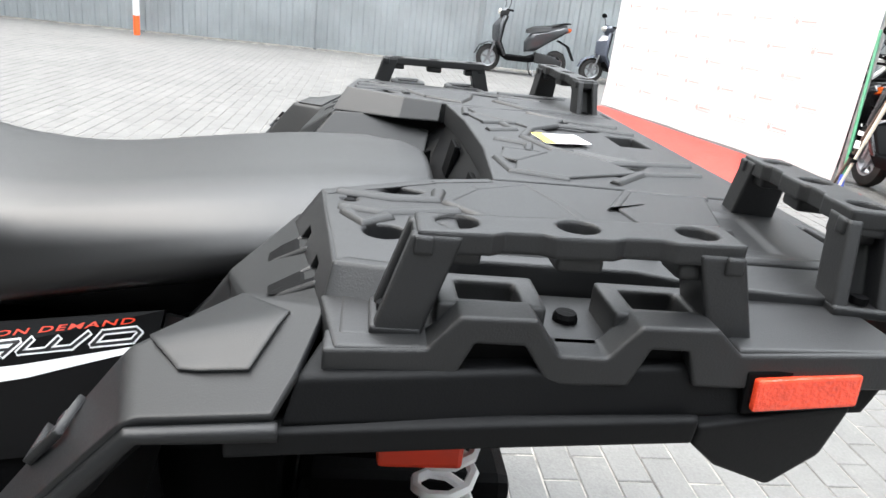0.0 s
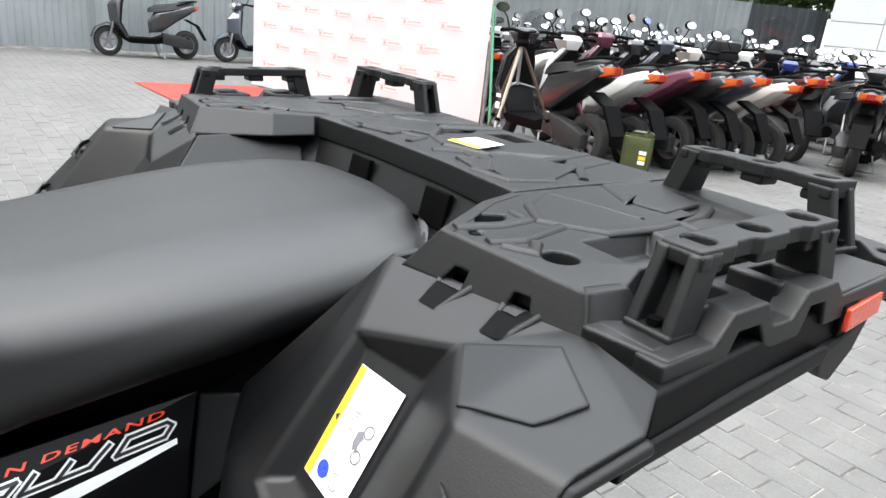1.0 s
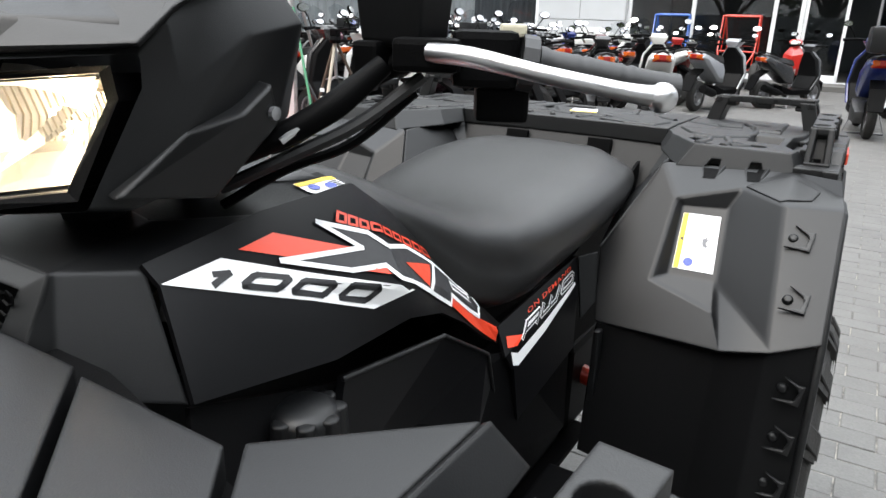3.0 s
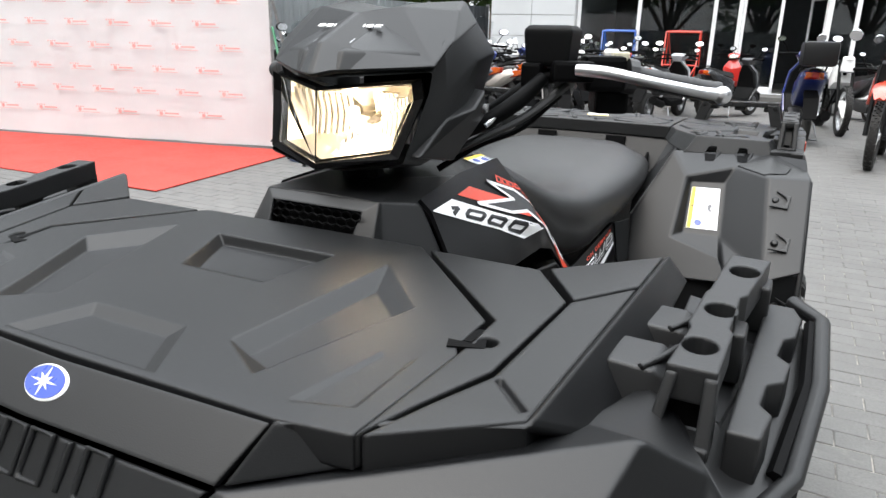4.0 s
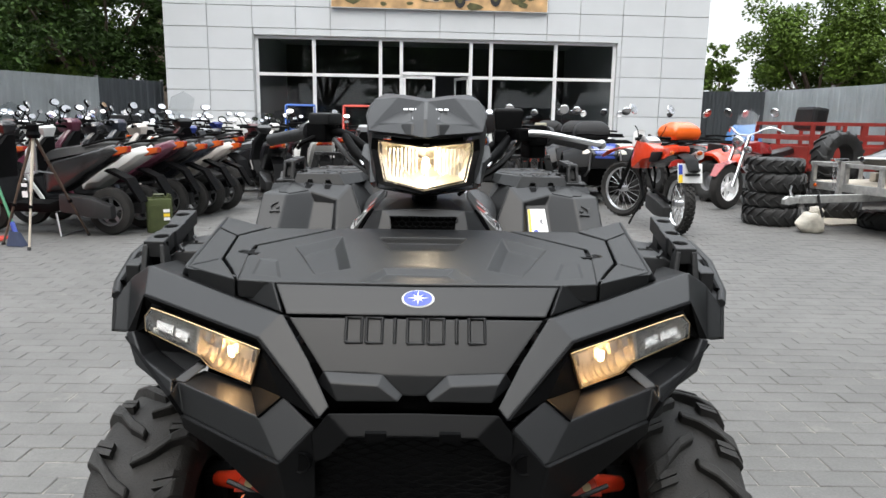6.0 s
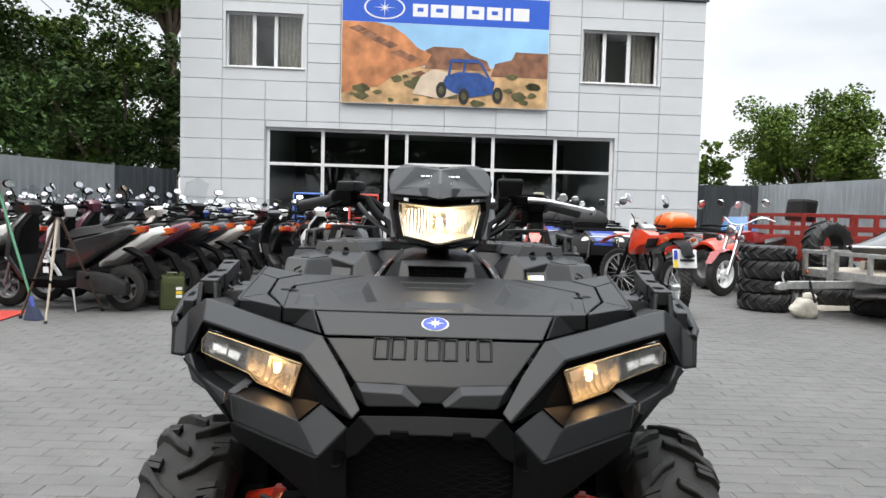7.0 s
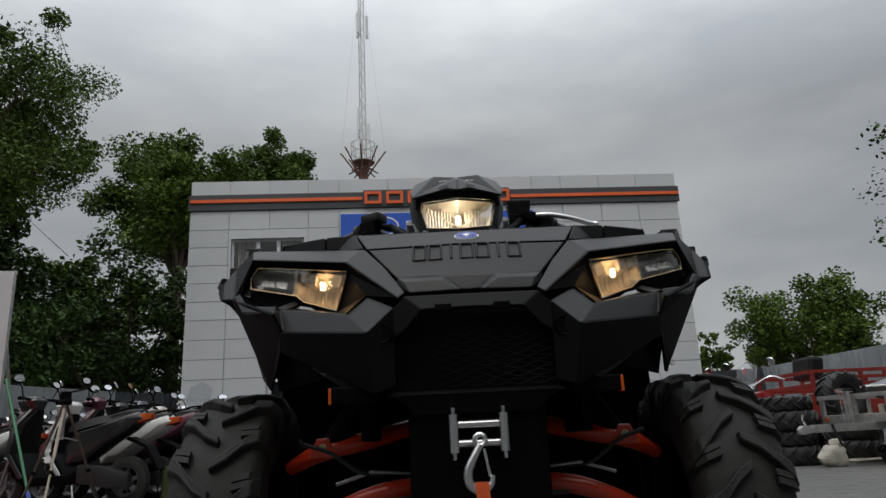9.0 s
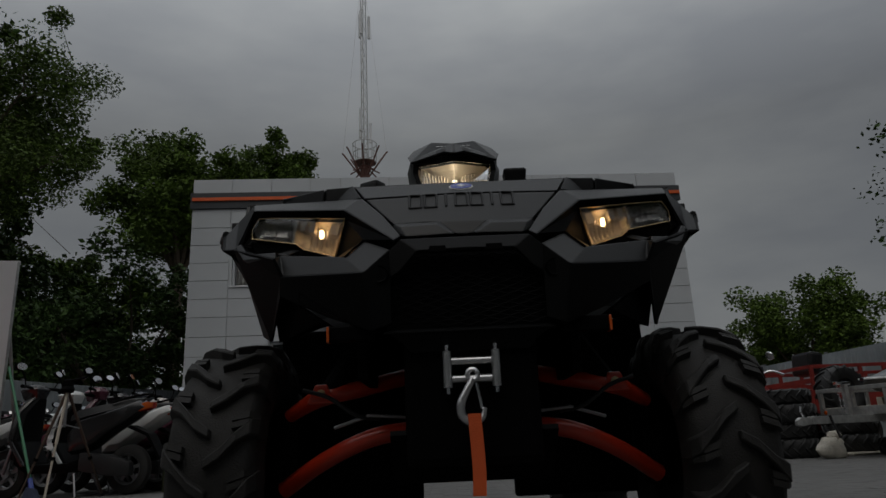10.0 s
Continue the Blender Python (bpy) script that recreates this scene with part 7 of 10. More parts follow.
    strokes = [[(0.03, 0.06), (0.09, 0.86), (0.30, 0.86), (0.27, 0.06)], [(0.07, 0.42), (0.27, 0.42)],
               [(0.37, 0.90), (0.35, 0.14), (0.50, 0.14), (0.525, 0.80)], [(0.50, 0.14), (0.635, 0.14), (0.685, 0.90)],
               [(0.745, 0.14), (0.77, 0.86), (0.95, 0.86), (0.985, 0.62), (0.965, 0.14), (0.745, 0.14)]]
    white, core = None, None
    for line in strokes:
        pts = [aw[0].lerp(aw[1], u).lerp(aw[3].lerp(aw[2], u), v) for u, v in line]
        white = join(white, ribbon(pts, 0.0074, tree, 0.0016, o, False))
        core = join(core, ribbon(pts, 0.0034, tree, 0.0021, o, False))
    part("drive_letters", white, decal_white, panel_ob, "white outlined letters AWD")
    part("letter_core", core, decal_black, panel_ob)
    part("small_letters", word("ON DEMAND", sided(on, s), tree, 0.0014, o, 0.012), decal_red, panel_ob, "small red letters")
    # warning label in the left fender's recess
    if s < 0:
        continue
    tree = tree_of([fender_ob])
    o = (0.1, -0.8, 0.5)
    q = [Vector(p) for p in ((0.348, 0.519, 0.853), (0.410, 0.523, 0.854), (0.420, 0.461, 0.770), (0.352, 0.465, 0.767))]

    def on_label(u, v):
        return q[0].lerp(q[1], u).lerp(q[3].lerp(q[2], u), v)

    def ring_at(u, v, r, k=14):
        return [on_label(u + r / 0.062 * math.cos(a), v + r / 0.105 * math.sin(a)) for a in [i * 2 * math.pi / k for i in range(k)]]

    part("fender_label", patch(q, tree, 0.0016, o, 5), decal_white, fender_ob, "white warning label with a yellow band")
    part("label_band", patch([on_label(u, v) for u, v in ((0.015, 0.01), (0.15, 0.01), (0.15, 0.99), (0.015, 0.99))], tree, 0.0026, o, 5), decal_yellow, fender_ob)
    part("label_warning", patch([on_label(u, v) for u, v in ((0.05, 0.47), (0.13, 0.43), (0.13, 0.51))], tree, 0.0034, o, 1), decal_black, fender_ob)
    for v in (0.395, 0.605):
        part("label_wheel", ribbon(ring_at(0.80, v, 0.0052), 0.0014, tree, 0.0030, o), decal_grey, fender_ob)
    part("label_machine", patch([on_label(u, v) for u, v in ((0.62, 0.44), (0.70, 0.41), (0.76, 0.46), (0.72, 0.50), (0.76, 0.56), (0.68, 0.58), (0.63, 0.53))], tree, 0.0030, o, 1), decal_grey, fender_ob, "small dark vehicle outline")
    part("label_dot", patch(ring_at(0.36, 0.86, 0.0075, 12), tree, 0.0030, o, 1), decal_blue, fender_ob)
    part("label_ring", ribbon(ring_at(0.68, 0.86, 0.0068, 12), 0.0010, tree, 0.0030, o), decal_grey, fender_ob)
    for u0, u1, v in ((0.36, 0.52, 0.33), (0.40, 0.50, 0.36), (0.36, 0.44, 0.40), (0.42, 0.54, 0.47), (0.40, 0.47, 0.56), (0.86, 0.92, 0.10)):
        part("label_line", ribbon([on_label(u0, v), on_label(u1, v)], 0.0010, tree, 0.0030, o, False), decal_grey, fender_ob)

# black patches paint the pockets' shade under the rack's notches; raised facet beside them
for s, fender_ob in zip((1, -1), rear_fenders):
    tree = tree_of([fender_ob])
    o = (s * 0.1, -0.7, 0.7)
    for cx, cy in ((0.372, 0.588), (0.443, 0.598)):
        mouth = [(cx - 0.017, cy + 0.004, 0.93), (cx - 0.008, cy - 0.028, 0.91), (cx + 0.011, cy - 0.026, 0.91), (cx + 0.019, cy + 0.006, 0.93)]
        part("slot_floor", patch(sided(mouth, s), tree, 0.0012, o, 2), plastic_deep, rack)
        line = []
        for p in sided(mouth, s):
            hit, n, _, _ = tree.find_nearest(Vector(p))
            line.append(hit + Vector((0, -0.0015, 0.0022)))
        part("slot_rim", tube(line, 0.0042, 6), plastic, rack, "", True)
    facet = [(0.438, 0.556, 0.90), (0.497, 0.507, 0.892), (0.541, 0.531, 0.898), (0.548, 0.582, 0.897), (0.500, 0.600, 0.915)]
    bm = patch(sided(facet, s), tree, 0.0022, o, 3)
    bmesh.ops.solidify(bm, geom=bm.faces[:], thickness=0.003)
    part("raised_facet", bm, plastic, fender_ob)

rng = random.Random(7)

# ---- parked scooters ----
PAINTS = {}


def coloured(name, base, rough=0.28):
    if name not in PAINTS:
        PAINTS[name] = paint(name + "_paint", base, rough)
    return PAINTS[name]


MESHES = {}


def shared(key, make, mat, parent, m=None, label="", name=None):
    """A part whose mesh is made once and shared."""
    full = (key, mat.name)
    if full not in MESHES:
        bm = make()
        me = bpy.data.meshes.new(key)
        bm.normal_update()
        bm.to_mesh(me)
        bm.free()
        me.materials.append(mat)
        me.polygons.foreach_set("use_smooth", [True] * len(me.polygons))
        me.set_sharp_from_angle(angle=radians(35))
        MESHES[full] = me
    ob = new(name or key, MESHES[full])
    ob.parent = parent
    if m is not None:
        ob.matrix_basis = m
    if label:
        ob["label"] = label
    return ob


def wheel_set(parent, x, r=0.217, wide=1.0, rim=None, spokes=5):
    hub = new("wheel")
    hub.parent = parent
    hub.matrix_basis = Matrix.Translation((x, 0, r)) @ Matrix.Rotation(radians(90), 4, "X") @ Matrix.Diagonal((r / 0.217, r / 0.217, wide, 1))
    shared("tyre", lambda: lathe([(0.135, -0.045), (0.175, -0.05), (0.205, -0.04), (0.215, -0.018), (0.2165, 0.0), (0.215, 0.018), (0.205, 0.04), (0.175, 0.05), (0.135, 0.045)], None, 28), rubber, hub)
    def rim_mesh():
        bm = lathe([(0.118, -0.035), (0.14, -0.045), (0.14, 0.045), (0.118, 0.035), (0.118, -0.035)], None, 28)
        bm = lathe([(0.0, -0.04), (0.04, -0.04), (0.04, 0.04), (0.0, 0.04)], None, 14, bm)
        for i in range(spokes):
            a = 2 * math.pi * i / spokes
            bm = box((0.03, 0.10, 0.02), Matrix.Rotation(a, 4, "Z") @ Matrix.Translation((0, 0.08, 0)), 0, bm)
        return bm
    shared("rim%d" % spokes, rim_mesh, rim or steel, hub, name="rim")
    return hub


def fairing():
    rings = []
    for y, s, dz in ((-0.145, 0.68, 0.02), (-0.11, 0.92, 0.006), (0.0, 1.0, 0.0), (0.11, 0.92, 0.006), (0.145, 0.68, 0.02)):
        pts = [(-0.80, 0.765), (-0.66, 0.66), (-0.46, 0.55), (-0.20, 0.38), (-0.02, 0.36), (0.00, 0.52), (-0.10, 0.66), (-0.40, 0.735), (-0.74, 0.825)]
        c = (-0.36, 0.58)
        rings.append([(c[0] + (x - c[0]) * s, y, c[1] + (z - c[1]) * s + dz) for x, z in pts])
    return loft(rings, bevel=0.008)


engine_grey = material("dull_engine_casting", (0.030, 0.030, 0.031), 0.5, 0.4, spot=0.25, bump=0.1)


def scooter(label, colour, seat_mat=None, screen=False, box_on=False, lamp=None, at=None, big=1.0):
    s = thing("scooter", label, "scooter", group="scooters parked in the yard", at=(at or Matrix.Identity(4)) @ Matrix.Scale(big, 4))
    c = colour
    shared("fairing", fairing, c, s)
    shared("seat", lambda: loft([[(x, -w, z0), (x, -w * 0.8, z1), (x, 0, z1 + 0.015), (x, w * 0.8, z1), (x, w, z0)] for x, w, z0, z1 in ((-0.74, 0.07, 0.80, 0.83), (-0.62, 0.115, 0.765, 0.83), (-0.35, 0.135, 0.72, 0.79), (-0.12, 0.12, 0.675, 0.755), (-0.02, 0.07, 0.66, 0.71))]), seat_mat or vinyl, s)
    shared("floorboard", lambda: loft([[(0.46, -0.15, 0.30), (0.46, 0.15, 0.30), (0.46, 0.15, 0.40), (0.46, -0.15, 0.40)], [(0.30, -0.17, 0.21), (0.30, 0.17, 0.21), (0.30, 0.17, 0.29), (0.30, -0.17, 0.29)], [(-0.10, -0.17, 0.21), (-0.10, 0.17, 0.21), (-0.10, 0.17, 0.29), (-0.10, -0.17, 0.29)], [(-0.30, -0.12, 0.24), (-0.30, 0.12, 0.24), (-0.30, 0.12, 0.36), (-0.30, -0.12, 0.36)]], bevel=0.01), plastic_deep, s)
    shared("leg_shield", lambda: loft([[(0.36, -0.19, 0.28), (0.41, 0.0, 0.27), (0.36, 0.19, 0.28), (0.32, 0.18, 0.28), (0.32, -0.18, 0.28)], [(0.50, -0.21, 0.50), (0.58, 0.0, 0.52), (0.50, 0.21, 0.50), (0.46, 0.2, 0.50), (0.46, -0.2, 0.50)], [(0.49, -0.17, 0.76), (0.60, 0.0, 0.72), (0.49, 0.17, 0.76), (0.43, 0.16, 0.76), (0.43, -0.16, 0.76)], [(0.42, -0.07, 0.90), (0.47, 0.0, 0.88), (0.42, 0.07, 0.90), (0.36, 0.06, 0.90), (0.36, -0.06, 0.90)]], bevel=0.012), c, s)
    shared("inner_shield", lambda: loft([[(0.335, -0.165, 0.30), (0.335, 0.165, 0.30), (0.310, 0.15, 0.30), (0.310, -0.15, 0.30)], [(0.462, -0.19, 0.50), (0.462, 0.19, 0.50), (0.425, 0.17, 0.50), (0.425, -0.17, 0.50)], [(0.432, -0.152, 0.75), (0.432, 0.152, 0.75), (0.385, 0.13, 0.75), (0.385, -0.13, 0.75)], [(0.362, -0.058, 0.885), (0.362, 0.058, 0.885), (0.325, 0.05, 0.885), (0.325, -0.05, 0.885)]], bevel=0.012), plastic_dim, s, None, "black inner leg shield")
    shared("front_mudguard", lambda: loft([[(0.61 + 0.25 * math.cos(a), -w, 0.217 + 0.25 * math.sin(a)), (0.61 + 0.27 * math.cos(a), 0, 0.217 + 0.27 * math.sin(a)), (0.61 + 0.25 * math.cos(a), w, 0.217 + 0.25 * math.sin(a)), (0.61 + 0.24 * math.cos(a), 0, 0.217 + 0.24 * math.sin(a))] for a, w in ((radians(10), 0.03), (radians(45), 0.07), (radians(90), 0.085), (radians(130), 0.09), (radians(165), 0.06))]), c, s)
    shared("fork", lambda: join(tube([(0.61, 0.075, 0.217), (0.50, 0.07, 0.60)], 0.018, 8), tube([(0.61, -0.075, 0.217), (0.50, -0.07, 0.60)], 0.018, 8)), steel, s)
    shared("handlebar_cover", lambda: loft([[(0.47, -0.05, 0.87), (0.50, 0.05, 0.87), (0.36, 0.05, 0.87), (0.34, -0.05, 0.87)], [(0.50, -0.12, 0.96), (0.50, 0.12, 0.96), (0.33, 0.10, 0.97), (0.33, -0.10, 0.97)], [(0.44, -0.08, 1.01), (0.44, 0.08, 1.01), (0.36, 0.07, 1.01), (0.36, -0.07, 1.01)]], bevel=0.01), c if not screen else plastic, s)
    shared("handlebar", lambda: tube([(0.32, 0.33, 0.975), (0.38, 0.18, 0.985), (0.40, 0.0, 0.97), (0.38, -0.18, 0.985), (0.32, -0.33, 0.975)], [0.018, 0.014, 0.014, 0.014, 0.018], 8), plastic_deep, s)
    shared("headlamp", lambda: lathe([(0.0, 0.02), (0.05, 0.016), (0.065, 0.0), (0.065, -0.02)], Matrix.Translation((0.505, 0, 0.945)) @ Matrix.Rotation(radians(80), 4, "Y") @ Matrix.Diagonal((0.7, 1.3, 1, 1)), 16), reflector_bowl, s)
    sway = rng.uniform(-14, 14)
    for sy in (1, -1):
        small = rng.uniform(0.72, 0.95)
        tilt = Matrix.Diagonal((1, sy, 1, 1)) @ Matrix.Translation((0.37, 0.30, 1.13)) @ Matrix.Rotation(radians(sway + rng.uniform(-14, 14)), 4, "Z") @ Matrix.Rotation(radians(rng.uniform(-4, 24)), 4, "Y") @ Matrix.Scale(small, 4) @ Matrix.Translation((-0.37, -0.30, -1.13))
        shared("mirror_stalk", lambda: tube([(0.38, 0.20, 0.98), (0.36, 0.26, 1.08), (0.37, 0.30, 1.13)], 0.006, 6), plastic_deep, s, Matrix.Diagonal((1, sy, 1, 1)))
        shared("mirror", lambda: lathe([(0.0, -0.012), (0.05, -0.01), (0.062, 0.0), (0.058, 0.012), (0.0, 0.014)], Matrix.Translation((0.37, 0.31, 1.16)) @ Matrix.Rotation(radians(100), 4, "Y") @ Matrix.Diagonal((0.75, 1.2, 1, 1)), 16), plastic_deep, s, tilt)
        shared("mirror_glass", lambda: lathe([(0.0, 0.0), (0.052, 0.0), (0.052, 0.003), (0.0, 0.003)], Matrix.Translation((0.352, 0.31, 1.16)) @ Matrix.Rotation(radians(101), 4, "Y") @ Matrix.Diagonal((0.75, 1.2, -1, 1)), 16), chrome, s, tilt)
        shared("turn_signal", lambda: loft([[(-0.655, 0.092, 0.705), (-0.655, 0.122, 0.708), (-0.672, 0.112, 0.768), (-0.672, 0.090, 0.768)], [(-0.755, 0.058, 0.728), (-0.752, 0.098, 0.729), (-0.775, 0.086, 0.800), (-0.778, 0.055, 0.800)], [(-0.822, 0.036, 0.748), (-0.812, 0.058, 0.750), (-0.822, 0.050, 0.798), (-0.830, 0.032, 0.796)]], bevel=0.004), amber_lens, s, Matrix.Diagonal((1, sy, 1, 1)))
    shared("tail_lamp", lambda: loft([[(-0.64, -0.112, 0.70), (-0.64, 0.112, 0.70), (-0.66, 0.100, 0.765), (-0.66, -0.100, 0.765)], [(-0.75, -0.088, 0.722), (-0.75, 0.088, 0.722), (-0.77, 0.075, 0.80), (-0.77, -0.075, 0.80)], [(-0.815, -0.04, 0.745), (-0.815, 0.04, 0.745), (-0.825, 0.035, 0.80), (-0.825, -0.035, 0.80)]], bevel=0.008), lamp or red_lens, s)
    shared("rear_mudguard", lambda: loft([[(-0.60, -0.07, 0.58), (-0.60, 0.07, 0.58), (-0.63, 0.07, 0.60), (-0.63, -0.07, 0.60)], [(-0.80, -0.08, 0.50), (-0.80, 0.08, 0.50), (-0.82, 0.08, 0.52), (-0.82, -0.08, 0.52)], [(-0.93, -0.07, 0.30), (-0.93, 0.07, 0.30), (-0.945, 0.07, 0.31), (-0.945, -0.07, 0.31)]]), plastic_deep, s)
    shared("engine", lambda: loft([[(-0.20, 0.02, 0.22), (-0.20, 0.17, 0.22), (-0.20, 0.17, 0.38), (-0.20, 0.02, 0.38)], [(-0.50, 0.06, 0.17), (-0.50, 0.19, 0.17), (-0.50, 0.19, 0.35), (-0.50, 0.06, 0.35)], [(-0.70, 0.07, 0.16), (-0.70, 0.16, 0.16), (-0.70, 0.16, 0.28), (-0.70, 0.07, 0.28)]], bevel=0.02), engine_grey, s)
    shared("muffler", lambda: tube([(-0.30, -0.13, 0.24), (-0.45, -0.16, 0.26), (-0.80, -0.17, 0.34)], [0.025, 0.055, 0.055], 12), plastic_deep, s)
    shared("grab_rail", lambda: tube([(-0.45, 0.13, 0.80), (-0.70, 0.11, 0.86), (-0.80, 0.0, 0.87), (-0.70, -0.11, 0.86), (-0.45, -0.13, 0.80)], 0.011, 6, smooth_steps=3), plastic_deep, s)
    shared("stand", lambda: tube([(-0.15, 0.14, 0.20), (-0.22, 0.20, 0.01), (-0.22, -0.20, 0.01), (-0.15, -0.14, 0.20)], 0.011, 6), steel, s)
    if screen:
        p = shared("windscreen", lambda: shell([(0.52, -0.17, 0.96), (0.52, 0.17, 0.96), (0.38, 0.16, 1.28), (0.36, 0.0, 1.36), (0.38, -0.16, 1.28), (0.56, 0.0, 0.96)], [(0, 5, 3, 4), (5, 1, 2, 3)], 0.004), screen_glass, s, None, "clear windscreen")
        p.visible_shadow = False
    if box_on:
        shared("top_box", lambda: box((0.34, 0.36, 0.26), Matrix.Translation((-0.82, 0, 0.99)), 0.05), plastic, s, None, "black top box")
    wheel_set(s, 0.61)
    wheel_set(s, -0.61)
    return s


screen_glass = glass("screen", (0.85, 0.87, 0.88), 0.03)
COLOURS = [("black", (0.012, 0.012, 0.013)), ("white", (0.72, 0.72, 0.70)), ("plum", (0.11, 0.028, 0.05)), ("graphite", (0.028, 0.029, 0.032)), ("blue-grey", (0.06, 0.068, 0.09)), ("silver", (0.30, 0.31, 0.33)), ("maroon", (0.055, 0.006, 0.008)), ("dark blue", (0.015, 0.03, 0.16)), ("red", (0.42, 0.02, 0.015)), ("pearl", (0.66, 0.60, 0.55))]


def place(x, y, heading, lean=6):
    """A parking pose: the middle of the machine, its heading in degrees from +x, resting a little on its stand."""
    return Matrix.Translation((x, y, 0)) @ Matrix.Rotation(radians(heading), 4, "Z") @ Matrix.Rotation(radians(-lean * 0.0), 4, "X")


def park(i, x, y, heading, **more):
    name, base = COLOURS[i]
    return scooter(name + " scooter with black seat parked among others", coloured(name, base), at=place(x, y, heading) @ Matrix.Diagonal((rng.uniform(0.95, 1.04), 1, rng.uniform(0.93, 1.06), 1)), **more)


ROW = [(0, 4.87, red_lens), (1, 5.33, red_lens), (2, 5.72, red_lens), (3, 6.07, red_lens), (4, 6.42, red_lens), (9, 6.80, red_lens)]
for i, y, lamp in ROW:
    park(i, -3.82 + (y - 4.87) * 0.26, y, 176 + rng.uniform(-3, 3), lamp=lamp, big=1.07)
park(6, -3.45, 8.25, 140, screen=True, lamp=red_lens, big=1.15)
park(0, -2.50, 8.36, 112, lamp=red_lens, big=1.1)
park(1, -1.83, 8.55, 108, lamp=red_lens, big=1.1)
park(5, -1.50, 10.86, 78, lamp=red_lens, big=1.1)
# second line, nose to nose with the first
for k, (i, x, y, scr) in enumerate([(0, -6.0, 5.25, False), (3, -5.9, 5.75, True), (1, -5.8, 6.2, False), (0, -5.7, 6.65, True), (2, -5.6, 7.1, False), (0, -5.5, 7.55, True), (1, -5.4, 8.0, False), (0, -5.2, 8.5, True)]):
    park(i, x, y, 170 + rng.uniform(-12, 12), screen=scr, lamp=red_lens if k % 2 else amber_lens)
# the mass behind
spots = []
for r, y in enumerate((9.2, 10.1, 11.0, 12.0, 13.0)):
    x = -8.6 + r * 0.18
    while x < -2.6 + (0.5 if r > 1 else 0):
        spots.append((x + rng.uniform(-0.1, 0.1), y + rng.uniform(-0.12, 0.12)))
        x += 0.78
for x, y in spots:
    park(rng.choice((0, 0, 0, 0, 0, 0, 1, 1, 3, 3, 3, 5, 6, 7)), x, y, rng.uniform(95, 165), screen=rng.random() < 0.2, box_on=rng.random() < 0.12, lamp=rng.choice((red_lens, red_lens, amber_lens)))
for x, y in ((-7.6, 6.2), (-7.4, 6.9), (-7.3, 7.6), (-7.2, 8.3), (-8.6, 7.9), (-8.8, 7.1)):
    park(rng.choice((0, 1, 3, 5, 7)), x, y, rng.uniform(150, 190), screen=rng.random() < 0.4)
# two by the fence, one blue by the way in, one red at the door
park(3, -11.15, 3.25, -92)
park(4, -11.05, 5.05, -80)
park(7, 0.55, 9.5, 96, box_on=True, lamp=red_lens, big=1.1)
park(8, -0.75, 14.6, -95)
for x, y, h in ((-1.6, 12.6, 100), (-0.6, 12.0, 60), (-2.3, 11.6, 110), (1.3, 13.2, 120)):
    park(rng.choice((0, 3, 8)), x, y, h, lamp=red_lens)


# ---- motorcycles and other machines ----
def spoked_wheel(parent, x, r, wide, knob=True):
    hub = new("wheel")
    hub.parent = parent
    hub.matrix_basis = Matrix.Translation((x, 0, r)) @ Matrix.Rotation(radians(90), 4, "X")
    def tyre():
        bm = lathe([(r - 0.075, -wide * 0.6), (r - 0.03, -wide), (r - 0.012, -wide * 0.75), (r - 0.01, 0), (r - 0.012, wide * 0.75), (r - 0.03, wide), (r - 0.075, wide * 0.6)], None, 36)
        if knob:
            for i in range(34):
                a = 2 * math.pi * i / 34
                for z in (-0.55, 0.0, 0.55):
                    bm = box((0.022, 0.026, wide * 0.42), Matrix.Rotation(a + (0.09 if z == 0 else 0), 4, "Z") @ Matrix.Translation((r - 0.008, 0, z * wide)), 0, bm)
        return bm
    shared("tyre%d%d" % (int(r * 1000), int(wide * 1000)), tyre, rubber, hub, name="tyre")
    def rim():
        bm = lathe([(r - 0.085, -0.018), (r - 0.07, -0.022), (r - 0.07, 0.022), (r - 0.085, 0.018), (r - 0.085, -0.018)], None, 36)
        bm = lathe([(0.0, -0.05), (0.035, -0.05), (0.035, 0.05), (0.0, 0.05)], None, 14, bm)
        for i in range(20):
            a = 2 * math.pi * i / 20
            z = 0.04 if i % 2 else -0.04
            bm = tube([(0.033 * math.cos(a + 0.5), 0.033 * math.sin(a + 0.5), z), ((r - 0.08) * math.cos(a), (r - 0.08) * math.sin(a), 0)], 0.003, 4, bm)
        return bm
    shared("rim%d" % int(r * 1000), rim, alloy, hub, name="rim")
    return hub


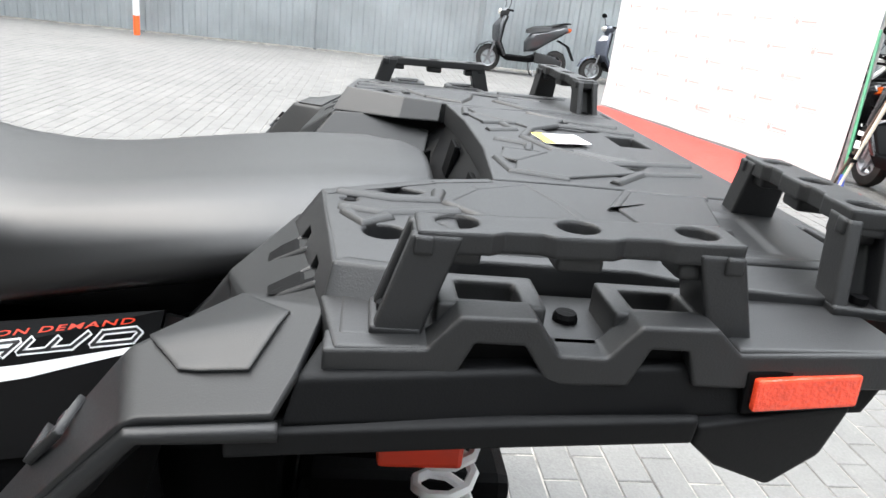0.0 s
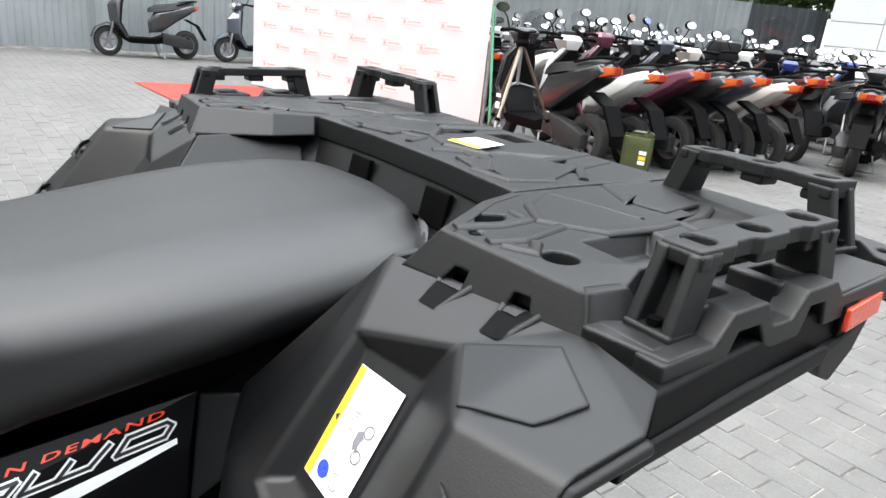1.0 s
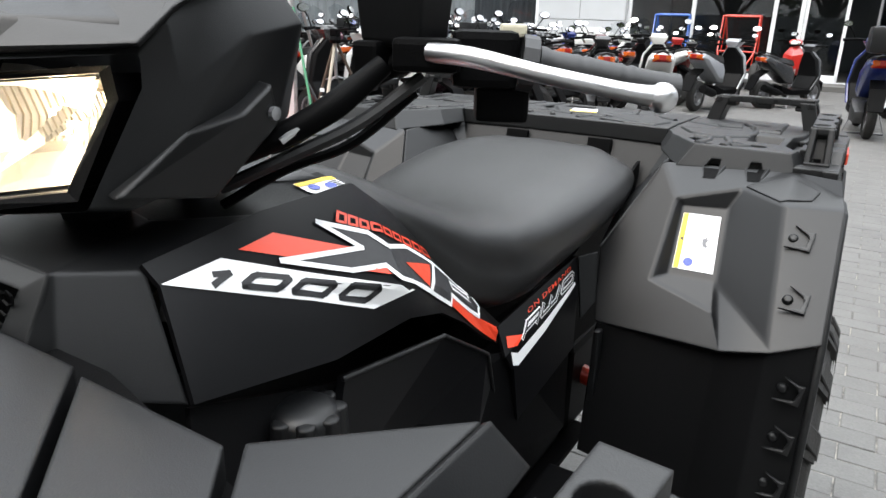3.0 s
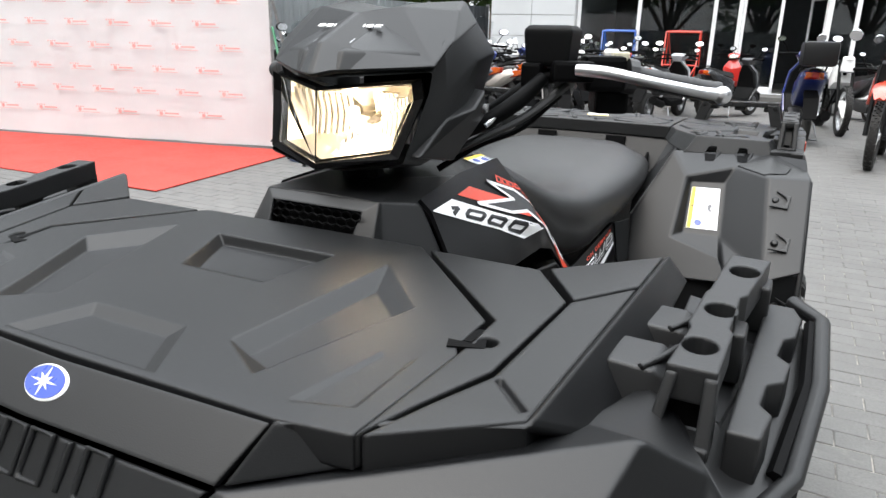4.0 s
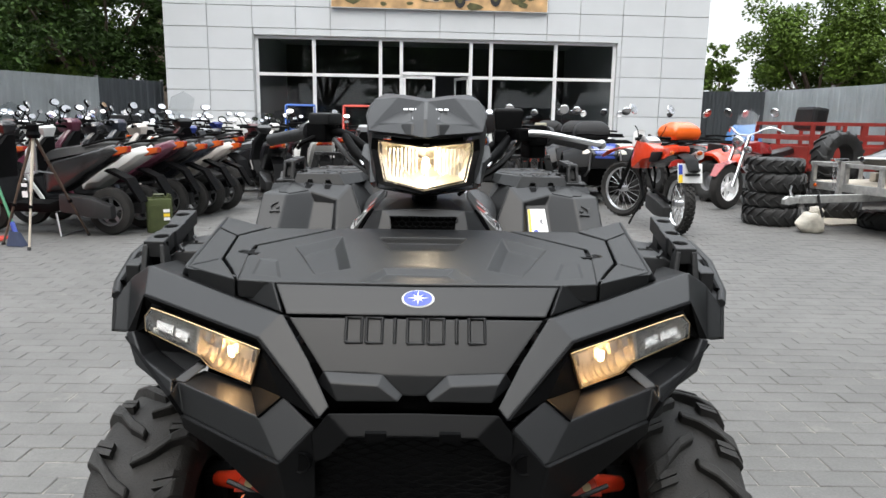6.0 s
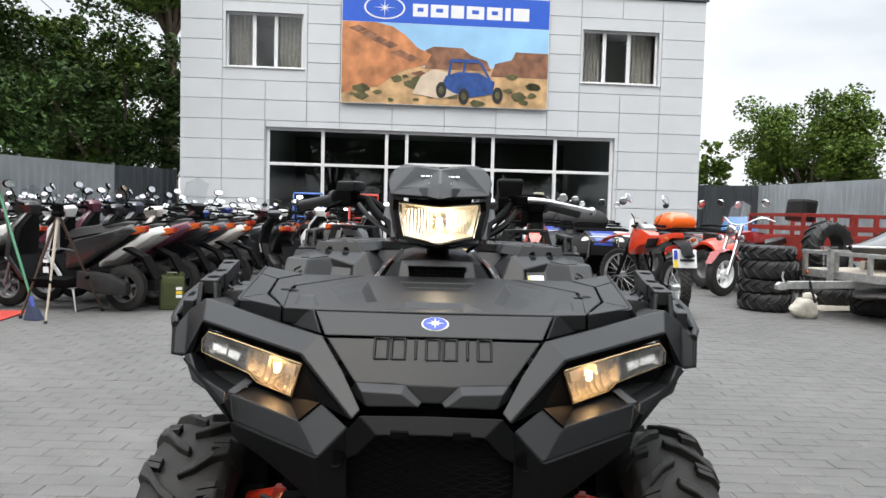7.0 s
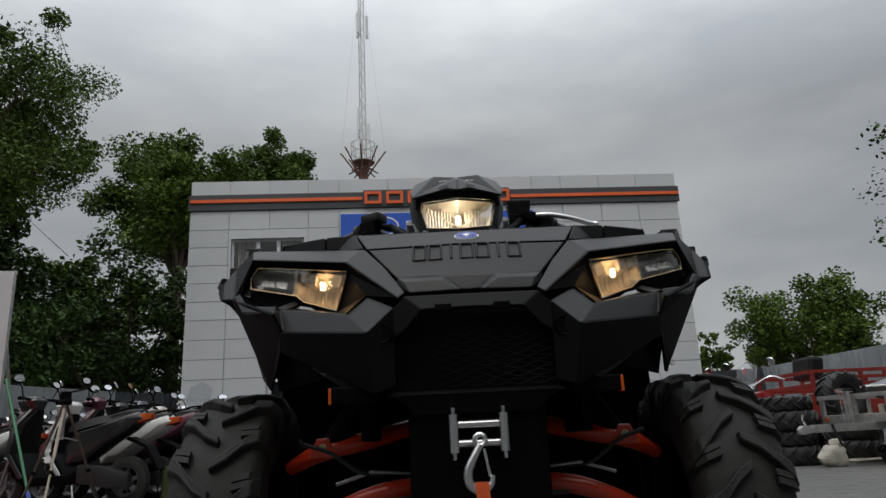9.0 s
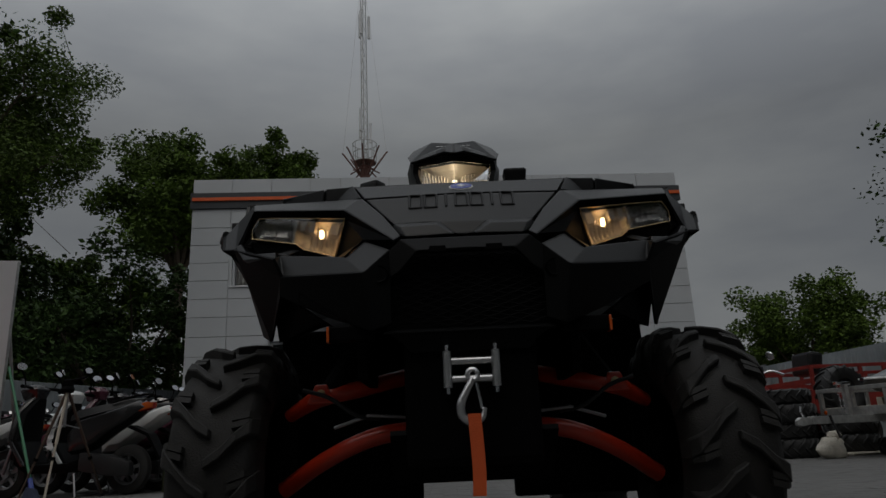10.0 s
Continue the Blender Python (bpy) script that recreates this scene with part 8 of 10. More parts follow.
def dirt_bike(label, colour, at, plate=True, steer=0, mask=None):
    s = thing("dirt_bike", label, "motorcycle", at=at)
    turn = Matrix.Translation((0.50, 0, 0)) @ Matrix.Rotation(radians(steer), 4, "Z") @ Matrix.Translation((-0.50, 0, 0))
    front = spoked_wheel(s, 0.72, 0.345, 0.045)
    front.matrix_basis = turn @ front.matrix_basis
    spoked_wheel(s, -0.70, 0.325, 0.060)
    shared("tank_shroud", lambda: loft([[(0.46, -0.13, 0.72), (0.46, 0.13, 0.72), (0.40, 0.10, 0.92), (0.40, -0.10, 0.92)], [(0.34, -0.16, 0.62), (0.34, 0.16, 0.62), (0.32, 0.12, 0.95), (0.32, -0.12, 0.95)], [(0.12, -0.13, 0.74), (0.12, 0.13, 0.74), (0.10, 0.10, 0.94), (0.10, -0.10, 0.94)], [(-0.08, -0.07, 0.78), (-0.08, 0.07, 0.78), (-0.08, 0.06, 0.88), (-0.08, -0.06, 0.88)]], bevel=0.015), colour, s)
    shared("front_mudguard", lambda: loft([[(x, -w, z), (x, 0, z + 0.025), (x, w, z), (x, 0, z + 0.012)] for x, w, z in ((1.10, 0.04, 0.72), (0.96, 0.08, 0.80), (0.78, 0.085, 0.845), (0.58, 0.07, 0.86), (0.46, 0.05, 0.84))]), colour, s, turn)
    shared("tail", lambda: loft([[(-0.10, -0.10, 0.74), (-0.10, 0.10, 0.74), (-0.10, 0.09, 0.86), (-0.10, -0.09, 0.86)], [(-0.50, -0.12, 0.78), (-0.50, 0.12, 0.78), (-0.50, 0.09, 0.90), (-0.50, -0.09, 0.90)], [(-0.74, -0.07, 0.87), (-0.74, 0.07, 0.87), (-0.74, 0.06, 0.93), (-0.74, -0.06, 0.93)]], bevel=0.012), colour, s)
    shared("rear_mudguard", lambda: loft([[(x, -w, z), (x, 0, z + 0.02), (x, w, z), (x, 0, z - 0.015)] for x, w, z in ((-0.55, 0.08, 0.82), (-0.78, 0.085, 0.84), (-0.95, 0.07, 0.78), (-1.02, 0.06, 0.68))]), plastic_dim, s)
    shared("side_panel", lambda: join(prism([(-0.10, 0.125, 0.72), (-0.42, 0.14, 0.76), (-0.50, 0.13, 0.86), (-0.14, 0.115, 0.84)], 0.01, 0.003, out=(0, 1, 0)), prism([(-0.10, -0.125, 0.72), (-0.42, -0.14, 0.76), (-0.50, -0.13, 0.86), (-0.14, -0.115, 0.84)], 0.01, 0.003, out=(0, -1, 0))), plastic_dim, s)
    shared("tank", lambda: loft([[(x, -w, z - 0.10), (x, w, z - 0.10), (x, w * 0.7, z), (x, -w * 0.7, z)] for x, w, z in ((0.38, 0.08, 0.99), (0.22, 0.12, 1.01), (0.06, 0.10, 0.97))], bevel=0.02), alloy, s)
    shared("seat", lambda: loft([[(x, -w, z - 0.05), (x, -w, z), (x, 0, z + 0.02), (x, w, z), (x, w, z - 0.05)] for x, w, z in ((0.10, 0.07, 0.93), (-0.2, 0.10, 0.90), (-0.5, 0.11, 0.93), (-0.68, 0.08, 0.95))]), vinyl, s)
    shared("frame", lambda: join(join(tube([(0.45, 0, 0.90), (0.30, 0.06, 0.55), (0.10, 0.08, 0.30), (-0.20, 0.08, 0.30), (-0.22, 0.08, 0.60), (-0.05, 0.07, 0.78)], 0.016, 6), tube([(0.45, 0, 0.90), (0.30, -0.06, 0.55), (0.10, -0.08, 0.30), (-0.20, -0.08, 0.30), (-0.22, -0.08, 0.60), (-0.05, -0.07, 0.78)], 0.016, 6)), tube([(-0.20, 0.08, 0.42), (-0.70, 0.09, 0.325)], 0.02, 6)), plastic_deep, s)
    shared("engine", lambda: join(box((0.34, 0.24, 0.26), Matrix.Translation((0.02, 0, 0.42)), 0.03), box((0.16, 0.16, 0.22), Matrix.Translation((0.10, 0, 0.62)) @ Matrix.Rotation(radians(15), 4, "Y"), 0.01)), engine_grey, s)
    for sy in (1, -1):
        shared("fork_leg", lambda: tube([(0.72, 0.085, 0.345), (0.44, 0.085, 1.02)], [0.024, 0.022], 8), plastic_dim, s, turn @ Matrix.Diagonal((1, sy, 1, 1)))
        shared("mirror", lambda: lathe([(0.0, -0.01), (0.06, -0.008), (0.065, 0.0), (0.06, 0.01), (0.0, 0.012)], Matrix.Translation((0.36, 0.36, 1.32)) @ Matrix.Rotation(radians(115), 4, "Y"), 16), chrome, s, turn @ Matrix.Diagonal((1, sy, 1, 1)))
        shared("mirror_stalk", lambda: tube([(0.36, 0.26, 1.13), (0.35, 0.34, 1.30)], 0.006, 6), plastic_deep, s, turn @ Matrix.Diagonal((1, sy, 1, 1)))
        shared("signal", lambda: lathe([(0.0, -0.03), (0.025, -0.01), (0.02, 0.02), (0.0, 0.025)], Matrix.Translation((-0.80, 0.15, 0.86)) @ Matrix.Rotation(radians(-90), 4, "Y"), 10), amber_lens, s, Matrix.Diagonal((1, sy, 1, 1)))
    shared("handlebar", lambda: tube([(0.28, 0.40, 1.12), (0.36, 0.22, 1.13), (0.42, 0.08, 1.05), (0.42, -0.08, 1.05), (0.36, -0.22, 1.13), (0.28, -0.40, 1.12)], [0.017, 0.012, 0.012, 0.012, 0.012, 0.017], 8, smooth_steps=3), plastic_deep, s, turn)
    shared("headlamp_mask", lambda: loft([[(x, -w, z0), (x + 0.03, 0, z0), (x, w, z0), (x, w * 0.8, z1), (x + 0.02, 0, z1), (x, -w * 0.8, z1)] for x, w, z0, z1 in ((0.50, 0.09, 0.86, 1.08), (0.57, 0.085, 0.88, 1.05))], bevel=0.012), mask or decal_white, s, turn)
    shared("headlamp", lambda: lathe([(0.0, 0.012), (0.05, 0.008), (0.06, 0.0), (0.055, -0.03), (0.0, -0.03)], Matrix.Translation((0.605, 0, 0.955)) @ Matrix.Rotation(radians(90), 4, "Y"), 16), reflector_bowl, s, turn)
    shared("muffler", lambda: tube([(-0.10, -0.13, 0.62), (-0.35, -0.15, 0.72), (-0.78, -0.16, 0.84)], [0.02, 0.05, 0.05], 12), alloy, s)
    shared("luggage_frame", lambda: tube([(-0.45, 0.13, 0.93), (-0.90, 0.13, 0.98), (-0.95, 0.0, 0.98), (-0.90, -0.13, 0.98), (-0.45, -0.13, 0.93)], 0.01, 6), plastic_deep, s)
    shared("side_stand", lambda: tube([(-0.02, 0.12, 0.32), (-0.08, 0.30, 0.01)], 0.012, 6), plastic_deep, s)
    shared("tail_lamp", lambda: box((0.03, 0.12, 0.06), Matrix.Translation((-0.93, 0, 0.88)), 0.01), red_lens, s)
    if plate:
        p = shared("number_plate", lambda: box((0.012, 0.26, 0.20), Matrix.Translation((-0.93, 0, 0.66)) @ Matrix.Rotation(radians(12), 4, "Y"), 0.004), decal_white, s, None, "white number plate")
        for k, (w, z, dy) in enumerate(((0.13, 0.695, -0.04), (0.16, 0.645, -0.02))):
            shared("plate_bar%d" % k, lambda: box((0.004, w, 0.026), Matrix.Translation((-0.938 - (0.695 - z) * 0.2, dy, z)) @ Matrix.Rotation(radians(12), 4, "Y")), decal_black, p, name="plate_bar")
        shared("plate_edge", lambda: box((0.004, 0.04, 0.10), Matrix.Translation((-0.9375, 0.105, 0.70)) @ Matrix.Rotation(radians(12), 4, "Y")), decal_blue, p)
        shared("plate_corner", lambda: box((0.004, 0.04, 0.08), Matrix.Translation((-0.956, 0.105, 0.605)) @ Matrix.Rotation(radians(12), 4, "Y")), decal_yellow, p)
    return s


moto_orange = coloured("orange", (0.62, 0.045, 0.012))
dirt_bike("orange dirt bike with number plate on its side stand", moto_orange, place(2.52, 6.08, 94.6), True, 32)
dirt_bike("orange and white dirt bike facing the yard", coloured("red_orange", (0.55, 0.05, 0.02)), place(1.35, 7.75, -98), False, 0, plastic_dim)
dirt_bike("white dirt bike parked behind the quads", coloured("white", (0.72, 0.72, 0.70)), place(0.95, 10.8, -80), False)


def cruiser(at):
    s = thing("cruiser_motorcycle", "dark red cruiser motorcycle with bright alloy wheels", "motorcycle", at=at)
    wheel_set(s, 0.75, 0.315, 1.3, decal_white, 6)
    wheel_set(s, -0.70, 0.315, 1.5, alloy, 6)
    red = coloured("deep_red", (0.24, 0.012, 0.012))
    shared("tank", lambda: loft([[(x, -w, z0), (x, 0, z0 - 0.03), (x, w, z0), (x, w * 0.7, z1), (x, -w * 0.7, z1)] for x, w, z0, z1 in ((0.42, 0.06, 0.80, 0.90), (0.25, 0.15, 0.76, 0.93), (0.02, 0.14, 0.76, 0.90), (-0.12, 0.08, 0.76, 0.84))], bevel=0.015), red, s)
    shared("seat", lambda: loft([[(x, -w, z - 0.07), (x, -w, z), (x, w, z), (x, w, z - 0.07)] for x, w, z in ((-0.08, 0.10, 0.78), (-0.3, 0.16, 0.76), (-0.48, 0.13, 0.84), (-0.75, 0.11, 0.86))], bevel=0.02), vinyl, s)
    shared("front_mudguard", lambda: loft([[(0.75 + 0.35 * math.cos(a), -w, 0.315 + 0.35 * math.sin(a)), (0.75 + 0.365 * math.cos(a), 0, 0.315 + 0.365 * math.sin(a)), (0.75 + 0.35 * math.cos(a), w, 0.315 + 0.35 * math.sin(a)), (0.75 + 0.34 * math.cos(a), 0, 0.315 + 0.34 * math.sin(a))] for a, w in ((radians(25), 0.05), (radians(60), 0.08), (radians(100), 0.085), (radians(150), 0.08))]), red, s)
    shared("rear_mudguard", lambda: loft([[(-0.70 + 0.37 * math.cos(a), -w, 0.315 + 0.37 * math.sin(a)), (-0.70 + 0.385 * math.cos(a), 0, 0.315 + 0.385 * math.sin(a)), (-0.70 + 0.37 * math.cos(a), w, 0.315 + 0.37 * math.sin(a)), (-0.70 + 0.36 * math.cos(a), 0, 0.315 + 0.36 * math.sin(a))] for a, w in ((radians(50), 0.09), (radians(90), 0.10), (radians(130), 0.10), (radians(185), 0.08))]), red, s)
    shared("engine", lambda: join(box((0.40, 0.28, 0.30), Matrix.Translation((0.08, 0, 0.42)), 0.04), box((0.14, 0.18, 0.26), Matrix.Translation((0.18, 0, 0.66)) @ Matrix.Rotation(radians(25), 4, "Y"), 0.01)), alloy, s)
    for sy in (1, -1):
        shared("fork_leg", lambda: tube([(0.75, 0.09, 0.315), (0.47, 0.09, 1.0)], 0.026, 8), chrome, s, Matrix.Diagonal((1, sy, 1, 1)))
        shared("mirror", lambda: lathe([(0.0, -0.01), (0.06, -0.008), (0.065, 0.0), (0.06, 0.01), (0.0, 0.012)], Matrix.Translation((0.36, 0.38, 1.25)) @ Matrix.Rotation(radians(85), 4, "Y"), 16), chrome, s, Matrix.Diagonal((1, sy, 1, 1)))
        shared("fog_lamp", lambda: lathe([(0.0, 0.03), (0.05, 0.02), (0.05, -0.02), (0.0, -0.05)], Matrix.Translation((0.60, 0.17, 0.82)) @ Matrix.Rotation(radians(90), 4, "Y"), 14), chrome, s, Matrix.Diagonal((1, sy, 1, 1)))
    shared("handlebar", lambda: tube([(0.20, 0.42, 1.06), (0.34, 0.30, 1.12), (0.44, 0.10, 1.02), (0.44, -0.10, 1.02), (0.34, -0.30, 1.12), (0.20, -0.42, 1.06)], [0.018, 0.013, 0.013, 0.013, 0.013, 0.018], 8, smooth_steps=3), chrome, s)
    shared("headlamp", lambda: lathe([(0.0, 0.03), (0.07, 0.02), (0.085, 0.0), (0.07, -0.06), (0.0, -0.09)], Matrix.Translation((0.60, 0, 0.92)) @ Matrix.Rotation(radians(90), 4, "Y"), 18), chrome, s)
    p = shared("windscreen", lambda: shell([(0.56, -0.20, 1.0), (0.56, 0.20, 1.0), (0.44, 0.20, 1.38), (0.44, -0.20, 1.38)], [(0, 1, 2, 3)], 0.004), screen_glass, s)
    p.visible_shadow = False
    shared("muffler", lambda: tube([(0.20, -0.15, 0.35), (-0.20, -0.17, 0.26), (-0.95, -0.19, 0.30)], [0.025, 0.045, 0.045], 12), chrome, s)
    return s


cruiser(place(4.62, 7.97, -148))


tyre_dark = material("dusty_quad_tyre", (0.016, 0.0155, 0.015), 0.7, spot=0.3, size=9, fine=150, bump=0.2)


def lugged_tyre():
    bm = tyre_mesh(0.125)
    for i in range(LUGS):
        for s in (1, -1):
            extra = lug_mesh(0.125, s)
            bmesh.ops.transform(extra, matrix=Matrix.Rotation(2 * math.pi * (i + (0.5 if s < 0 else 0)) / LUGS, 4, "Z"), verts=extra.verts)
            bm = join(bm, extra)
    return bm


def quad_fender(x):
    """A curved mudguard over one wheel."""
    rings = []
    for a in range(20, 165, 16):
        c, d = math.cos(radians(a)), math.sin(radians(a))
        rr = 0.40 + 0.04 * math.sin(radians(a * 2))
        rings.append([(x + rr * c, 0.20, 0.36 + rr * d + 0.05), (x + rr * c, 0.42, 0.36 + rr * d + 0.02), (x + rr * c, 0.57, 0.33 + rr * d), (x + (rr - 0.02) * c, 0.57, 0.31 + (rr - 0.02) * d), (x + (rr - 0.02) * c, 0.20, 0.36 + (rr - 0.02) * d)])
    return loft(rings)


def parked_quad(label, colour, at, rack_load=None, fenders=None):
    s = thing("parked_quad", label, "quad bike", group="quads parked in the yard", at=at)
    for x in (0.62, -0.60):
        for y in (0.42, -0.42):
            hub = new("wheel")
            hub.parent = s
            hub.matrix_basis = Matrix.Translation((x, y, 0.31)) @ Matrix.Rotation(radians(90), 4, "X") @ Matrix.Scale(0.31 / 0.331, 4)
            shared("quad_tyre", lugged_tyre, tyre_dark, hub, name="tyre")
            shared("quad_rim", lambda: lathe([(0.0, 0.05), (0.05, 0.05), (0.10, 0.02), (0.14, 0.03), (0.16, 0.09), (0.16, -0.09), (0.14, -0.03), (0.05, -0.05), (0.0, -0.05)], None, 20), steel, hub, name="rim")
            shared("fender_front" if x > 0 else "fender_rear", lambda: quad_fender(x), fenders or colour, s, Matrix.Diagonal((1, 1 if y > 0 else -1, 1, 1)), name="fender")
    shared("front_body", lambda: loft([[(0.98, -0.20, 0.52), (0.98, 0.20, 0.52), (0.98, 0.16, 0.72), (0.98, -0.16, 0.72)], [(0.75, -0.26, 0.50), (0.75, 0.26, 0.50), (0.72, 0.24, 0.84), (0.72, -0.24, 0.84)], [(0.40, -0.26, 0.50), (0.40, 0.26, 0.50), (0.38, 0.22, 0.86), (0.38, -0.22, 0.86)], [(0.15, -0.16, 0.50), (0.15, 0.16, 0.50), (0.15, 0.13, 0.86), (0.15, -0.13, 0.86)]], bevel=0.02), plastic, s)
    shared("nose_cover", lambda: loft([[(0.99, -0.14, 0.66), (0.99, 0.14, 0.66), (0.97, 0.12, 0.74), (0.97, -0.12, 0.74)], [(0.72, -0.20, 0.80), (0.72, 0.20, 0.80), (0.70, 0.18, 0.865), (0.70, -0.18, 0.865)], [(0.45, -0.16, 0.84), (0.45, 0.16, 0.84), (0.45, 0.14, 0.885), (0.45, -0.14, 0.885)]], bevel=0.012), colour, s)
    shared("rear_body", lambda: loft([[(-0.20, -0.18, 0.50), (-0.20, 0.18, 0.50), (-0.20, 0.16, 0.78), (-0.20, -0.16, 0.78)], [(-0.42, -0.26, 0.52), (-0.42, 0.26, 0.52), (-0.42, 0.24, 0.80), (-0.42, -0.24, 0.80)], [(-0.88, -0.26, 0.55), (-0.88, 0.26, 0.55), (-0.90, 0.22, 0.78), (-0.90, -0.22, 0.78)]], bevel=0.02), plastic, s)
    shared("seat", lambda: loft([[(0.20, -0.12, 0.82), (0.20, 0.12, 0.82), (0.20, 0.10, 0.88), (0.20, -0.10, 0.88)], [(-0.2, -0.16, 0.78), (-0.2, 0.16, 0.78), (-0.2, 0.14, 0.86), (-0.2, -0.14, 0.86)], [(-0.6, -0.18, 0.80), (-0.6, 0.18, 0.80), (-0.6, 0.15, 0.90), (-0.6, -0.15, 0.90)]], bevel=0.02), vinyl, s)
    shared("chassis", lambda: box((1.3, 0.36, 0.34), Matrix.Translation((0, 0, 0.42)), 0.03), plastic_deep, s)
    shared("front_rack", lambda: join(tube([(0.90, -0.38, 0.88), (0.90, 0.38, 0.88), (0.48, 0.38, 0.90), (0.48, -0.38, 0.90), (0.90, -0.38, 0.88)], 0.012, 6), tube([(0.69, -0.38, 0.89), (0.69, 0.38, 0.89)], 0.01, 6)), plastic_deep, s)
    shared("rear_rack", lambda: join(tube([(-0.45, -0.40, 0.86), (-0.45, 0.40, 0.86), (-0.95, 0.40, 0.88), (-0.95, -0.40, 0.88), (-0.45, -0.40, 0.86)], 0.012, 6), tube([(-0.70, -0.40, 0.87), (-0.70, 0.40, 0.87)], 0.01, 6)), plastic_deep, s)
    shared("bumper", lambda: tube([(0.80, -0.25, 0.40), (1.02, -0.22, 0.50), (1.02, -0.20, 0.78), (1.02, 0.20, 0.78), (1.02, 0.22, 0.50), (0.80, 0.25, 0.40)], 0.016, 6), steel, s)
    shared("handlebar", lambda: tube([(0.16, 0.38, 1.06), (0.24, 0.2, 1.08), (0.28, 0.05, 0.98), (0.28, -0.05, 0.98), (0.24, -0.2, 1.08), (0.16, -0.38, 1.06)], 0.014, 8), plastic_deep, s)
    for sy in (1, -1):
        shared("mirror", lambda: lathe([(0.0, -0.01), (0.06, -0.008), (0.065, 0.0), (0.06, 0.01), (0.0, 0.012)], Matrix.Translation((0.24, 0.33, 1.27)) @ Matrix.Rotation(radians(64), 4, "Y"), 16), chrome, s, Matrix.Diagonal((1, sy, 1, 1)))
        shared("lamp", lambda: lathe([(0.0, 0.02), (0.06, 0.01), (0.06, -0.02), (0.0, -0.03)], Matrix.Translation((0.90, 0.25, 0.72)) @ Matrix.Rotation(radians(80), 4, "Y"), 12), reflector_bowl, s, Matrix.Diagonal((1, sy, 1, 1)))
    if rack_load:
        shared("rack_case", lambda: loft([[(-0.93, -0.24, 0.88), (-0.93, 0.24, 0.88), (-0.50, 0.24, 0.88), (-0.50, -0.24, 0.88)], [(-0.97, -0.29, 0.99), (-0.97, 0.29, 0.99), (-0.46, 0.29, 0.99), (-0.46, -0.29, 0.99)], [(-0.93, -0.25, 1.11), (-0.93, 0.25, 1.11), (-0.50, 0.25, 1.11), (-0.50, -0.25, 1.11)], [(-0.82, -0.14, 1.18), (-0.82, 0.14, 1.18), (-0.60, 0.14, 1.18), (-0.60, -0.14, 1.18)]], bevel=0.05, segments=3), rack_load, s, None, "case on the rear rack")
    return s


case_orange = coloured("case_orange", (0.70, 0.115, 0.012))
cloth_black = material("black_cover", (0.012, 0.012, 0.013), 0.8, spot=0.2, fine=120, bump=0.3)
parked_quad("blue and black utility quad with bull bar", coloured("quad_blue", (0.02, 0.05, 0.30)), place(2.42, 8.75, -95), cloth_black, plastic_dim)
parked_quad("black utility quad with covered rack case", plastic, place(2.45, 10.25, -97), cloth_black)
parked_quad("blue utility quad parked in line", coloured("quad_blue", (0.02, 0.05, 0.30)), place(2.2, 11.8, -95), cloth_black, plastic_dim)
parked_quad("red quad with an orange case on its rack", coloured("quad_red", (0.35, 0.015, 0.012)), place(4.32, 9.25, -70), case_orange, moto_orange)
parked_quad("dark quad parked by the fence", plastic, place(4.6, 11.6, -80))
parked_quad("white and black quad parked in line", coloured("white", (0.72, 0.72, 0.70)), place(3.3, 12.6, -95))


def buggy(label, colour, at):
    s = thing("buggy", label, "buggy", at=at)
    for x in (0.8, -0.75):
        for y in (0.55, -0.55):
            w = wheel_set(s, x, 0.27, 1.8, steel, 5)
            w.matrix_basis = Matrix.Translation((x, y, 0.27)) @ Matrix.Rotation(radians(90), 4, "X") @ Matrix.Diagonal((1.25, 1.25, 1.9, 1))
    for sy in (1, -1):
        shared("side_tube", lambda: tube([(1.05, 0.25, 0.35), (0.55, 0.48, 0.75), (0.25, 0.48, 1.45), (-0.45, 0.48, 1.48), (-0.95, 0.40, 0.85), (-0.95, 0.35, 0.35), (1.05, 0.25, 0.35)], 0.02, 8), colour, s, Matrix.Diagonal((1, sy, 1, 1)))
        shared("side_bar", lambda: tube([(0.55, 0.48, 0.75), (-0.5, 0.50, 0.70), (-0.45, 0.48, 1.48)], 0.018, 8), colour, s, Matrix.Diagonal((1, sy, 1, 1)))
        shared("seat", lambda: loft([[(0.15, 0.05, 0.40), (0.15, 0.40, 0.40), (0.15, 0.40, 0.48), (0.15, 0.05, 0.48)], [(-0.25, 0.05, 0.40), (-0.25, 0.40, 0.40), (-0.22, 0.40, 0.50), (-0.22, 0.05, 0.50)], [(-0.45, 0.07, 1.0), (-0.45, 0.38, 1.0), (-0.37, 0.38, 1.02), (-0.37, 0.07, 1.02)]], bevel=0.02), vinyl, s, Matrix.Diagonal((1, sy, 1, 1)))
    for x, z, w in ((0.25, 1.45, 0.48), (-0.45, 1.48, 0.48), (0.55, 0.75, 0.48), (-0.95, 0.85, 0.40), (1.05, 0.35, 0.25)):
        shared("cross_tube", lambda: tube([(0, -1, 0), (0, 1, 0)], 0.018, 8), colour, s, Matrix.Translation((x, 0, z)) @ Matrix.Diagonal((1, w, 1, 1)))
    shared("floor_pan", lambda: box((1.9, 0.6, 0.03), Matrix.Translation((0.05, 0, 0.33)), 0.005), plastic_deep, s)
    return s


